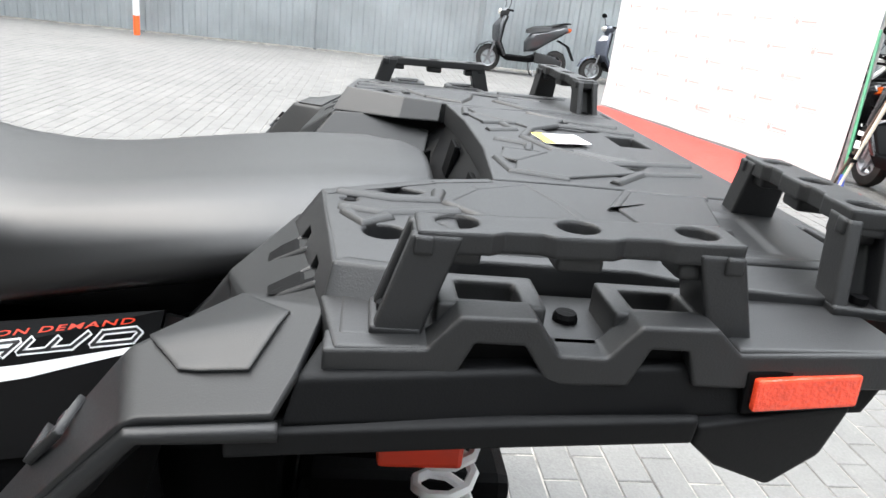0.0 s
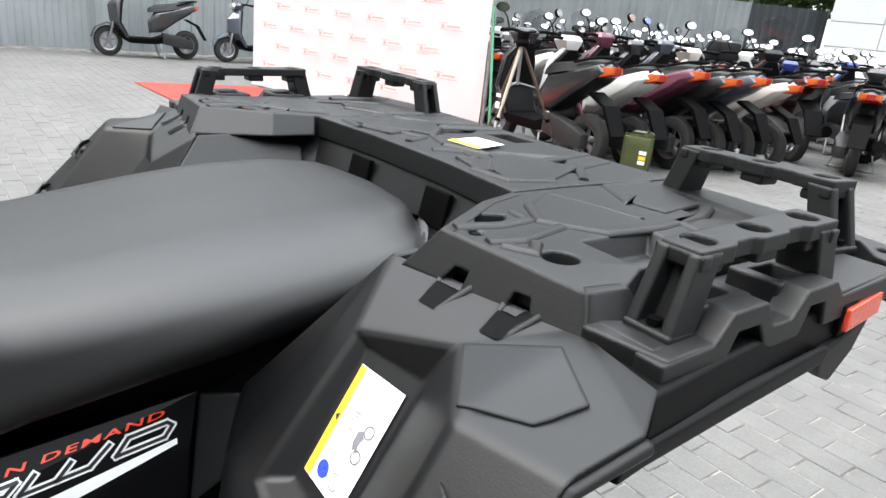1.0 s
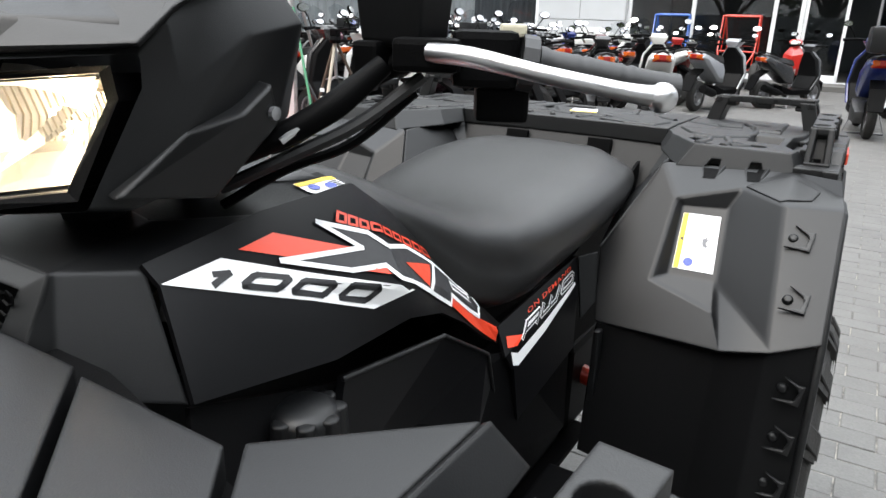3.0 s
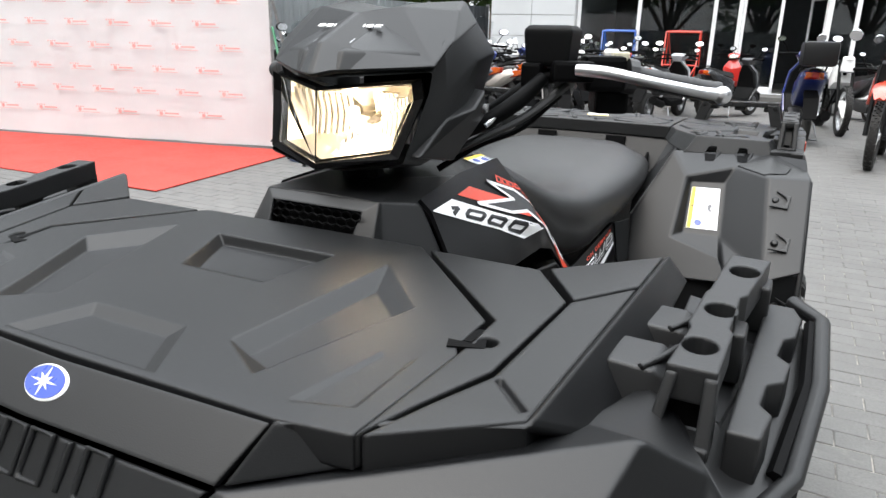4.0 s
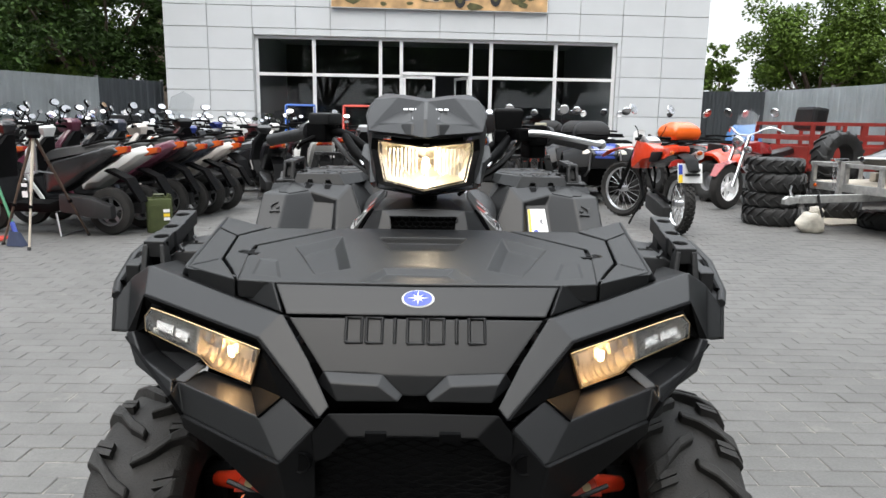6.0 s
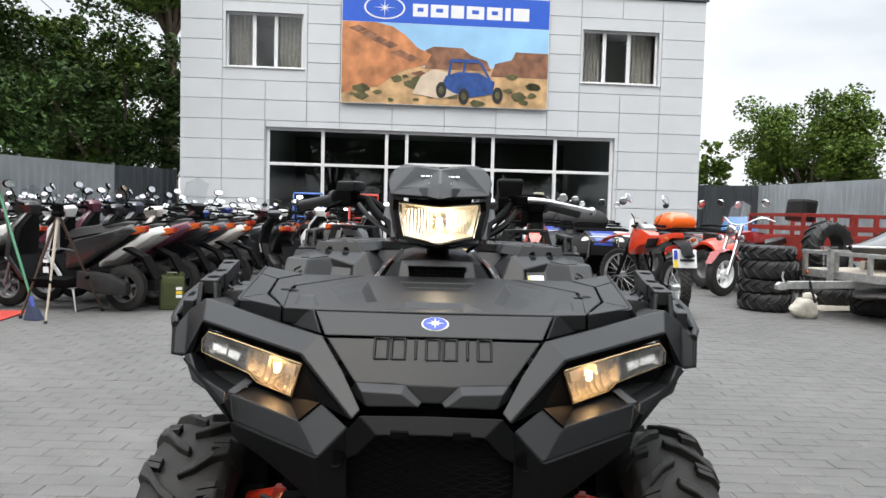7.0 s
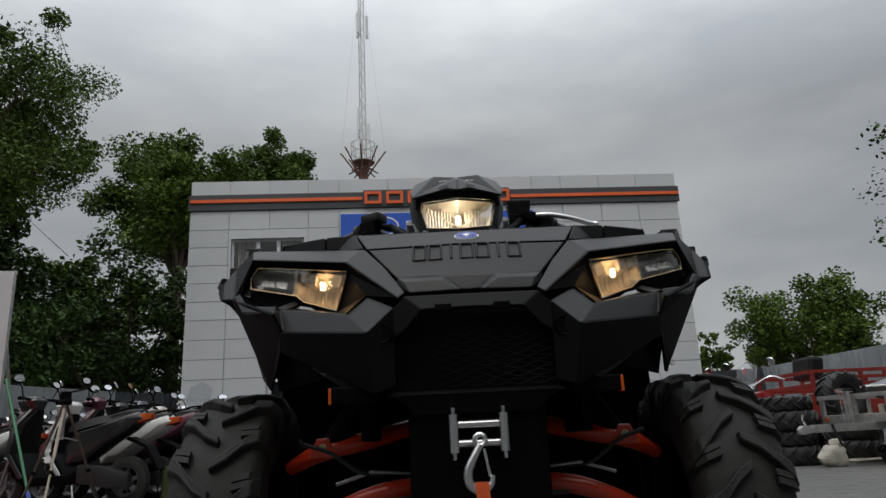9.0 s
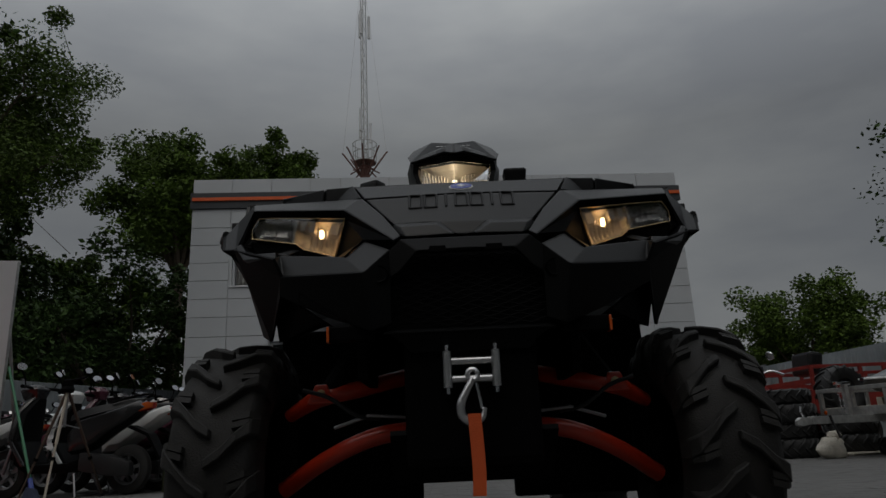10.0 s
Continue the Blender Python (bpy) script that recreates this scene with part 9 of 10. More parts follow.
buggy("red tube-frame buggy parked by the shop window", coloured("buggy_red", (0.50, 0.03, 0.015)), place(-2.05, 15.75, -85) @ Matrix.Diagonal((0.9, 0.75, 1, 1)))
buggy("blue tube-frame buggy parked by the shop window", coloured("buggy_blue", (0.02, 0.10, 0.42)), place(-3.5, 15.75, -80) @ Matrix.Diagonal((0.9, 0.75, 1, 1)))


# covered car: a sheet over bonnet, cabin and tail
def covered(name, label, category, size, mat, at, seed):
    r = random.Random(seed)
    w, l, h = size
    rings = []
    n = 12
    for i in range(n + 1):
        u = i / n
        top = h * (0.55 + 0.45 * math.sin(math.pi * min(1, max(0, (u - 0.12) / 0.76))) ** 0.6)
        ring = []
        for k in range(13):
            a = math.pi * k / 12
            sx = math.copysign(abs(math.cos(a)) ** 0.5, math.cos(a))
            sz = math.sin(a) ** 0.5
            ring.append((l * (u - 0.5) * (1 + 0.02 * r.uniform(-1, 1)), w / 2 * sx * (1 + 0.05 * r.uniform(-1, 1)), max(0.02, top * sz + 0.03 * r.uniform(-1, 1))))
        rings.append(ring)
    bm = loft(rings, closed=False, caps=False)
    for end in (rings[0], rings[-1]):
        bm.faces.new([bm.verts.new(p) for p in end])
    bmesh.ops.recalc_face_normals(bm, faces=bm.faces)
    ob = part(name, bm, mat, None, "", True)
    ob.matrix_basis = at
    return tagged(ob, label, category)


tarp_grey = material("grey_tarp", (0.34, 0.34, 0.33), 0.7, spot=0.15, size=4, fine=60, bump=0.3)
tarp_blue = material("blue_tarp", (0.03, 0.12, 0.30), 0.5, spot=0.15, size=4, fine=60, bump=0.3)
covered("covered_machine", "machine under a crumpled grey tarpaulin", "covered vehicle", (1.3, 2.3, 1.15), tarp_grey, place(-4.6, 13.6, 20), 3)
covered("covered_machine", "machine under a crumpled blue tarpaulin", "covered vehicle", (0.8, 1.3, 1.15), tarp_blue, place(6.6, 13.2, 70), 4)

# ---- things standing in the yard ----
def loose_tyre(label, m, wide=0.10, group="", mat=None):
    t = thing("tyre", label, "tyre", group, at=m)
    treaded(t, Matrix(), wide, mat or tyre_black, "", True).name = "tread"
    return t


tyre_black = material("new_tyre_rubber", (0.012, 0.012, 0.012), 0.62, spot=0.3, size=10, fine=200, bump=0.2)
z = 0.0
for i, (w, r, dx, dy) in enumerate(((0.105, 0.325, 0.0, 0.0), (0.085, 0.325, -0.01, 0.02), (0.105, 0.335, 0.015, -0.01), (0.085, 0.325, 0.0, 0.015))):
    k = r / 0.331
    loose_tyre("black knobbly quad tyre in a stack of four", Matrix.Translation((3.98 + dx, 6.22 + dy, z + w * 1.06 * k)) @ Matrix.Rotation(i * 0.5, 4, "Z") @ Matrix.Scale(k, 4), w, "tyres in the stack")
    z += 2 * w * 1.06 * k - 0.004
for x, y, r, w in ((5.20, 5.95, 0.30, 0.10), (5.75, 5.78, 0.32, 0.11)):
    k = r / 0.331
    loose_tyre("black knobbly tyre lying under the trailer", Matrix.Translation((x, y, w * 1.06 * k)) @ Matrix.Scale(k, 4), w, "tyres under the trailer")
loose_tyre("black knobbly tyre lying beside the red cart", Matrix.Translation((5.10, 6.90, 0.118)), 0.11)
loose_tyre("black knobbly tyre lying beside the red cart", Matrix.Translation((5.12, 6.92, 0.346)), 0.105)
loose_tyre("large black tyre standing on other tyres", Matrix.Translation((5.05, 6.85, 0.775)) @ Matrix.Rotation(radians(15), 4, "Z") @ Matrix.Rotation(radians(90), 4, "X"), 0.13)


def boulder(size, seed, at, label):
    r = random.Random(seed)
    bm = bmesh.new()
    bmesh.ops.create_icosphere(bm, subdivisions=3, radius=1.0)
    for v in bm.verts:
        n = noise.noise(v.co * 1.3 + Vector((seed, 0, 0))) * 0.35 + noise.noise(v.co * 3.1) * 0.12
        c = v.co * (1 + n)
        c.x, c.y, c.z = round(c.x * 3.0) / 3.0 * 0.35 + c.x * 0.65, round(c.y * 2.5) / 2.5 * 0.3 + c.y * 0.7, c.z
        v.co = Vector((c.x * size[0], c.y * size[1], max(-0.75, c.z) * size[2]))
    low = min(v.co.z for v in bm.verts)
    for v in bm.verts:
        v.co.z -= low
    ob = part("stone", bm, rock_mat, None, "", True)
    ob.matrix_basis = at
    return tagged(ob, label, "stone")


boulder((0.145, 0.12, 0.13), 4.7, Matrix.Translation((4.13, 5.60, 0)), "rough pale limestone block set under the trailer hitch")
boulder((0.07, 0.06, 0.055), 2.2, Matrix.Translation((4.17, 5.59, 0.20)), "small pale stone lying on the block")


# flat trailer: x runs back from the headboard, y across
TRAILER = Matrix.Translation((4.55, 5.43, 0)) @ Matrix.Rotation(radians(17), 4, "Z")


def trailer():
    t = thing("trailer", "galvanised flat trailer with a headboard rail and drawbar", "trailer", at=TRAILER)
    part("deck", box((2.7, 1.28, 0.03), Matrix.Translation((1.37, 0, 0.525)), 0.003), wood_pale, t, "worn plywood deck")
    for y in (-0.66, 0.66):
        part("side_beam", box((2.74, 0.04, 0.10), Matrix.Translation((1.37, y, 0.49)), 0.004), galvanised, t)
        part("side_rail", box((2.70, 0.035, 0.035), Matrix.Translation((1.40, y, 0.735)), 0.003), galvanised, t)
        for x in (0.70, 1.38, 2.05, 2.70):
            part("side_post", box((0.035, 0.035, 0.20), Matrix.Translation((x, y, 0.635)), 0.003), galvanised, t)
    for x in (0.0, 2.74):
        part("cross_beam", box((0.045, 1.36, 0.09), Matrix.Translation((x, 0, 0.49)), 0.004), galvanised, t)
    part("head_rail", box((0.045, 1.40, 0.045), Matrix.Translation((0, 0, 0.735)), 0.004), galvanised, t)
    for y in (-0.66, -0.22, 0.22, 0.66):
        part("head_post", box((0.045, 0.045, 0.20), Matrix.Translation((0.002, y, 0.625)), 0.004), galvanised, t)
    part("drawbar", box((1.5, 0.07, 0.08), Matrix.Translation((-0.10, 0.0, 0.405)), 0.005), galvanised, t)
    hitch = part("hitch", loft([[(-0.84, -0.03, 0.37), (-0.84, 0.03, 0.37), (-0.84, 0.03, 0.43), (-0.84, -0.03, 0.43)], [(-0.98, -0.04, 0.35), (-0.98, 0.04, 0.35), (-0.98, 0.03, 0.44), (-0.98, -0.03, 0.44)], [(-1.03, -0.025, 0.36), (-1.03, 0.025, 0.36), (-1.03, 0.02, 0.41), (-1.03, -0.02, 0.41)]], bevel=0.008), galvanised, t, "cast hitch coupling")
    part("hitch_lever", tube([(-0.92, 0, 0.44), (-0.95, 0, 0.50), (-0.94, 0, 0.55)], 0.012, 8), chrome, hitch)
    part("strap", tube([(-0.62, -0.04, 0.45), (-0.60, -0.05, 0.36), (-0.55, -0.06, 0.22)], 0.014, 6), cloth_black, t, "dark webbing strap")
    for y in (-0.60, 0.60):
        part("marker_lamp", lathe([(0.0, 0.01), (0.02, 0.008), (0.024, 0.0)], Matrix.Translation((-0.024, y, 0.49)) @ Matrix.Rotation(radians(-90), 4, "Y"), 14), amber_lens, t, "small amber marker")
    for y in (-0.62, 0.62):
        w = new("wheel")
        w.parent = t
        m = Matrix.Translation((1.55, y * 0.82, 0.27)) @ Matrix.Rotation(radians(90), 4, "X")
        part("tyre", lathe([(0.16, -0.07), (0.24, -0.075), (0.265, -0.05), (0.268, 0.0), (0.265, 0.05), (0.24, 0.075), (0.16, 0.07)], m, 32), rubber, w, smooth=True)
        part("rim", lathe([(0.0, 0.02), (0.06, 0.03), (0.13, 0.01), (0.165, 0.05), (0.165, -0.06), (0.0, -0.05)], m @ Matrix.Diagonal((1, 1, 1 if y < 0 else -1, 1)), 24), frame_white, w, smooth=True)
    part("axle", tube([(1.55, -0.5, 0.27), (1.55, 0.5, 0.27)], 0.025, 10), steel, t)
    part("axle_mount", box((0.3, 1.0, 0.16), Matrix.Translation((1.55, 0, 0.37)), 0.01), steel, t)
    part("winch_post", box((0.05, 0.05, 0.36), Matrix.Translation((-0.10, 0.20, 0.60)), 0.004), galvanised, t)
    part("bow_hook", box((0.20, 0.06, 0.035), Matrix.Translation((-0.12, 0.21, 0.795)), 0.008), chrome, t)
    return t


trailer()

chain = thing("chain", "galvanised steel chain hanging from the bow hook", "chain", at=TRAILER)
for k, y in enumerate((0.19, 0.25)):
    for i in range(11):
        ring = [(0.009 * math.cos(a), 0, 0.019 * math.sin(a)) for a in [j * math.pi / 5 for j in range(11)]]
        ob = part("link", tube(ring, 0.0032, 5), chrome, chain)
        ob.matrix_basis = Matrix.Translation((-0.16 + 0.004 * k, y - 0.002 * i * k, 0.775 - 0.030 * i)) @ Matrix.Rotation(radians(45 + 90 * (i % 2)), 4, "Z")

hull_black = material("black_gelcoat", (0.006, 0.007, 0.010), 0.12, spot=0.1, fine=40, bump=0.0, coat=0.6)


def watercraft():
    t = thing("jet_ski", "glossy black jet ski with a white line on its hull", "jet ski", at=TRAILER @ Matrix.Translation((-0.02, 0.05, 0)))
    # stations along the length: half beam, keel, chine, gunwale, top
    st = [(0.02, 0.03, 0.78, 0.80, 0.825, 0.84), (0.18, 0.14, 0.70, 0.76, 0.825, 0.86), (0.50, 0.30, 0.62, 0.72, 0.83, 0.95), (0.85, 0.42, 0.57, 0.70, 0.84, 1.10), (1.15, 0.48, 0.55, 0.69, 0.845, 1.24), (1.35, 0.50, 0.55, 0.69, 0.85, 1.27), (1.50, 0.50, 0.55, 0.69, 0.85, 1.10), (2.00, 0.50, 0.55, 0.69, 0.85, 1.08), (2.60, 0.46, 0.56, 0.70, 0.85, 1.02), (2.72, 0.42, 0.60, 0.72, 0.84, 0.90)]
    lower, upper, line = [], [], []
    for x, w, k, c, g, top in st:
        lower.append([(x, 0, k), (x, w * 0.75, c), (x, w, g), (x, -w, g), (x, -w * 0.75, c)])
        upper.append([(x, w * 0.99, g), (x, w * 0.80, g + (top - g) * 0.35), (x, w * 0.45, g + (top - g) * 0.82), (x, 0, top), (x, -w * 0.45, g + (top - g) * 0.82), (x, -w * 0.80, g + (top - g) * 0.35), (x, -w * 0.99, g)])
        line.append((x, -w - 0.004, g))
    part("hull", loft(lower), hull_black, t, smooth=True)
    part("bonnet", loft(upper), hull_black, t, smooth=True)
    part("rub_line", tube(line, 0.010, 6), decal_white, t, "white rubbing strip")
    part("rub_line", tube([(x, -y, z) for x, y, z in line], 0.010, 6), decal_white, t, "white rubbing strip")
    part("upper_line", tube([(0.62, -0.30, 0.93), (0.85, -0.345, 0.965), (1.15, -0.40, 1.0), (1.5, -0.44, 1.0)], 0.005, 6), decal_white, t)
    for i in range(4):
        part("name_mark", box((0.06, 0.004, 0.035 if i else 0.07), Matrix.Translation((0.80 + i * 0.085, -0.420 - 0.016 * i, 0.905)) @ Matrix.Rotation(radians(-10), 4, "Z") @ Matrix.Rotation(radians(-24), 4, "X"), 0.002), decal_white, t, "plain white mark")
    part("marker_lamp", box((0.06, 0.012, 0.025), Matrix.Translation((0.33, -0.235, 0.845)) @ Matrix.Rotation(radians(-27), 4, "Z"), 0.003), amber_lens, t, "amber side lamp")
    part("saddle", loft([[(1.55, 0.18, 1.05), (1.55, -0.18, 1.05), (1.55, -0.15, 1.22), (1.55, 0.15, 1.22)], [(2.45, 0.18, 1.0), (2.45, -0.18, 1.0), (2.45, -0.14, 1.16), (2.45, 0.14, 1.16)]], bevel=0.04), vinyl, t, smooth=True)
    part("steering_bar", tube([(1.38, -0.34, 1.40), (1.34, -0.1, 1.34), (1.34, 0.1, 1.34), (1.38, 0.34, 1.40)], 0.016, 8), plastic_deep, t)
    part("steering_pad", box((0.14, 0.2, 0.09), Matrix.Translation((1.34, 0, 1.31)), 0.02), plastic_deep, t)
    for y in (-0.3, 0.3):
        part("bunk", box((1.7, 0.08, 0.10), Matrix.Translation((1.4, y, 0.591)), 0.01), wood_pale, t)
    return t


watercraft()


def cart():
    red = material("red_steel_frame", (0.22, 0.022, 0.016), 0.5, spot=0.2, size=5, fine=40, bump=0.05)
    t = thing("cart", "red steel cargo box with railed sides", "cargo cart", at=Matrix.Translation((5.22, 7.85, 0)) @ Matrix.Rotation(radians(4), 4, "Z"))
    L, W, z0, z1 = 3.0, 1.5, 0.55, 1.18
    part("bed", box((L, W, 0.06), Matrix.Translation((L / 2, W / 2, z0)), 0.005), red, t)
    for y in (0.0, W):
        for z, h in ((z1, 0.05), (0.98, 0.07), (0.72, 0.28)):
            part("side_rail", box((L, 0.035, h), Matrix.Translation((L / 2, y, z)), 0.004), red, t)
        for i in range(9):
            part("side_post", box((0.05, 0.045, z1 - z0), Matrix.Translation((0.02 + i * (L - 0.04) / 8, y, (z0 + z1) / 2)), 0.004), red, t)
    for x in (0.0, L):
        for z, h in ((z1, 0.05), (0.98, 0.07), (0.72, 0.28)):
            part("end_rail", box((0.035, W, h), Matrix.Translation((x, W / 2, z)), 0.004), red, t)
    for x in (0.7, 2.3):
        for y in (0.12, W - 0.12):
            part("wheel", lathe([(0.0, -0.03), (0.15, -0.03), (0.16, -0.07), (0.24, -0.075), (0.27, -0.05), (0.275, 0.0), (0.27, 0.05), (0.24, 0.075), (0.16, 0.07), (0.15, 0.03), (0.0, 0.03)], Matrix.Translation((x, y, 0.275)) @ Matrix.Rotation(radians(90), 4, "X"), 28), rubber, t, smooth=True)
        part("axle", tube([(x, 0.1, 0.275), (x, W - 0.1, 0.275)], 0.03, 10), steel, t)
        part("spring_block", box((0.12, W - 0.3, 0.26), Matrix.Translation((x, W / 2, 0.40)), 0.01), steel, t)
    part("cushion", box((0.22, 0.5, 0.34), Matrix.Translation((0.25, 0.45, z0 + 0.70)) @ Matrix.Rotation(radians(8), 4, "Y"), 0.05), vinyl, t)
    return t


cart()
board_on = thing("plank", "pale plywood board lying under the trailer", "board", at=Matrix.Translation((4.9, 6.08, 0.0)))
part("sheet", box((1.1, 0.5, 0.02), Matrix.Translation((0.2, 0.35, 0.012)) @ Matrix.Rotation(radians(14), 4, "Z"), 0.002), wood_pale, board_on)


# surveyor's style tripod by the press wall
def tripod():
    t = thing("tripod", "weathered wooden tripod with a camera head", "tripod")
    top = Vector((-3.58, 4.27, 0.98))
    hub = part("head_plate", lathe([(0.0, -0.03), (0.05, -0.03), (0.06, 0.0), (0.05, 0.03), (0.0, 0.03)], Matrix.Translation(top), 14), plastic_deep, t)
    part("head", box((0.08, 0.07, 0.07), Matrix.Translation(top + Vector((0, 0, 0.06))), 0.015), plastic_deep, t)
    part("pan_handle", tube([top + Vector((0, 0, 0.08)), top + Vector((0.20, -0.06, 0.10))], 0.009, 8), plastic_deep, t)
    part("centre_post", tube([top, top - Vector((0, 0, 0.34))], 0.014, 10), steel, t)
    leg_brown = material("brown_wood", (0.075, 0.05, 0.035), 0.6, spot=0.2, fine=90, bump=0.1)
    for k, foot in enumerate(((-3.52, 3.95), (-3.90, 4.20), (-3.40, 4.75))):
        f = Vector((foot[0], foot[1], 0))
        stick = leg_brown if k else wood_pale
        leg = part("leg", tube([top, top.lerp(f, 0.5)], 0.014, 8), stick, t)
        part("lower_leg", tube([top.lerp(f, 0.45), top.lerp(f, 0.985)], 0.010, 8), stick, leg)
        part("leg_clamp", tube([top.lerp(f, 0.62), top.lerp(f, 0.645)], 0.021, 8), plastic_deep, leg)
        part("leg_tip", tube([top.lerp(f, 0.975), f], 0.016, 8), rubber_grip, leg)
        part("spreader", tube([top - Vector((0, 0, 0.32)), top.lerp(f, 0.36)], 0.007, 6), steel, t)
    for i, z in enumerate((0.62, 0.70)):
        part("paper_tag", box((0.045, 0.003, 0.055 if i == 0 else 0.03), Matrix.Translation((-3.60, 4.10, z - 0.15)) @ Matrix.Rotation(radians(12), 4, "Z")), decal_white, t, "small white paper tag")
    return t


tripod()

broom = thing("broom", "broom with a green handle and blue bristles", "broom")
part("handle", tube([(-4.34, 4.56, 1.25), (-3.80, 4.22, 0.16)], 0.013, 8), material("green_handle", (0.02, 0.16, 0.07), 0.4, bump=0.0), broom)
part("socket", tube([(-3.82, 4.23, 0.20), (-3.785, 4.21, 0.11)], 0.022, 8), coloured("broom_blue", (0.03, 0.06, 0.30)), broom)
bm = loft([[(-3.83, 4.19, 0.13), (-3.75, 4.17, 0.11), (-3.74, 4.22, 0.11), (-3.82, 4.24, 0.13)], [(-3.82, 4.11, 0.0), (-3.66, 4.08, 0.0), (-3.65, 4.17, 0.0), (-3.81, 4.20, 0.0)]], bevel=0.008)
part("bristles", bm, material("dark_blue_bristles", (0.012, 0.02, 0.05), 0.8, fine=300, bump=0.6), broom)


def jerrycan():
    olive = material("olive_steel", (0.048, 0.060, 0.018), 0.45, spot=0.22, size=9, fine=60, bump=0.06)
    t = thing("jerrycan", "dented olive green steel jerrycan with a yellow label", "jerrycan", at=Matrix.Translation((-2.80, 5.00, 0)) @ Matrix.Rotation(radians(24), 4, "Z") @ Matrix.Scale(0.86, 4))
    part("body", box((0.27, 0.15, 0.40), Matrix.Translation((0, 0, 0.20)), 0.025, None), olive, t, smooth=True)
    part("seam", box((0.29, 0.012, 0.42), Matrix.Translation((0, 0, 0.21)), 0.005), olive, t)
    part("pressing", prism([(-0.10, -0.078, 0.06), (0.10, -0.078, 0.06), (0.10, -0.078, 0.33), (-0.10, -0.078, 0.33)], 0.006, 0.002, out=(0, -1, 0)), olive, t)
    for y in (-0.045, 0.0, 0.045):
        part("handle", tube([(-0.06, y, 0.40), (-0.055, y, 0.445), (0.055, y, 0.445), (0.07, y, 0.40)], 0.009, 8), olive, t)
    part("spout", tube([(0.09, 0, 0.39), (0.115, 0, 0.45)], 0.026, 12), olive, t)
    for i, (mt, z) in enumerate(((decal_white, 0.26), (decal_yellow, 0.21), (decal_white, 0.165))):
        part("label_square", box((0.07, 0.003, 0.036), Matrix.Translation((0.075, -0.0855, z))), mt, t)
    return t


jerrycan()

# painted post by the far fence
post = thing("bollard", "orange and white painted post before the fence", "post", at=Matrix.Translation((-11.06, -3.05, 0)))
for i in range(4):
    part("band", lathe([(0.0, 0), (0.05, 0), (0.05, 0.3), (0.0, 0.3)], Matrix.Translation((0, 0, 0.3 * i)), 16), sign_orange if i % 2 == 0 else frame_white, post, smooth=True)

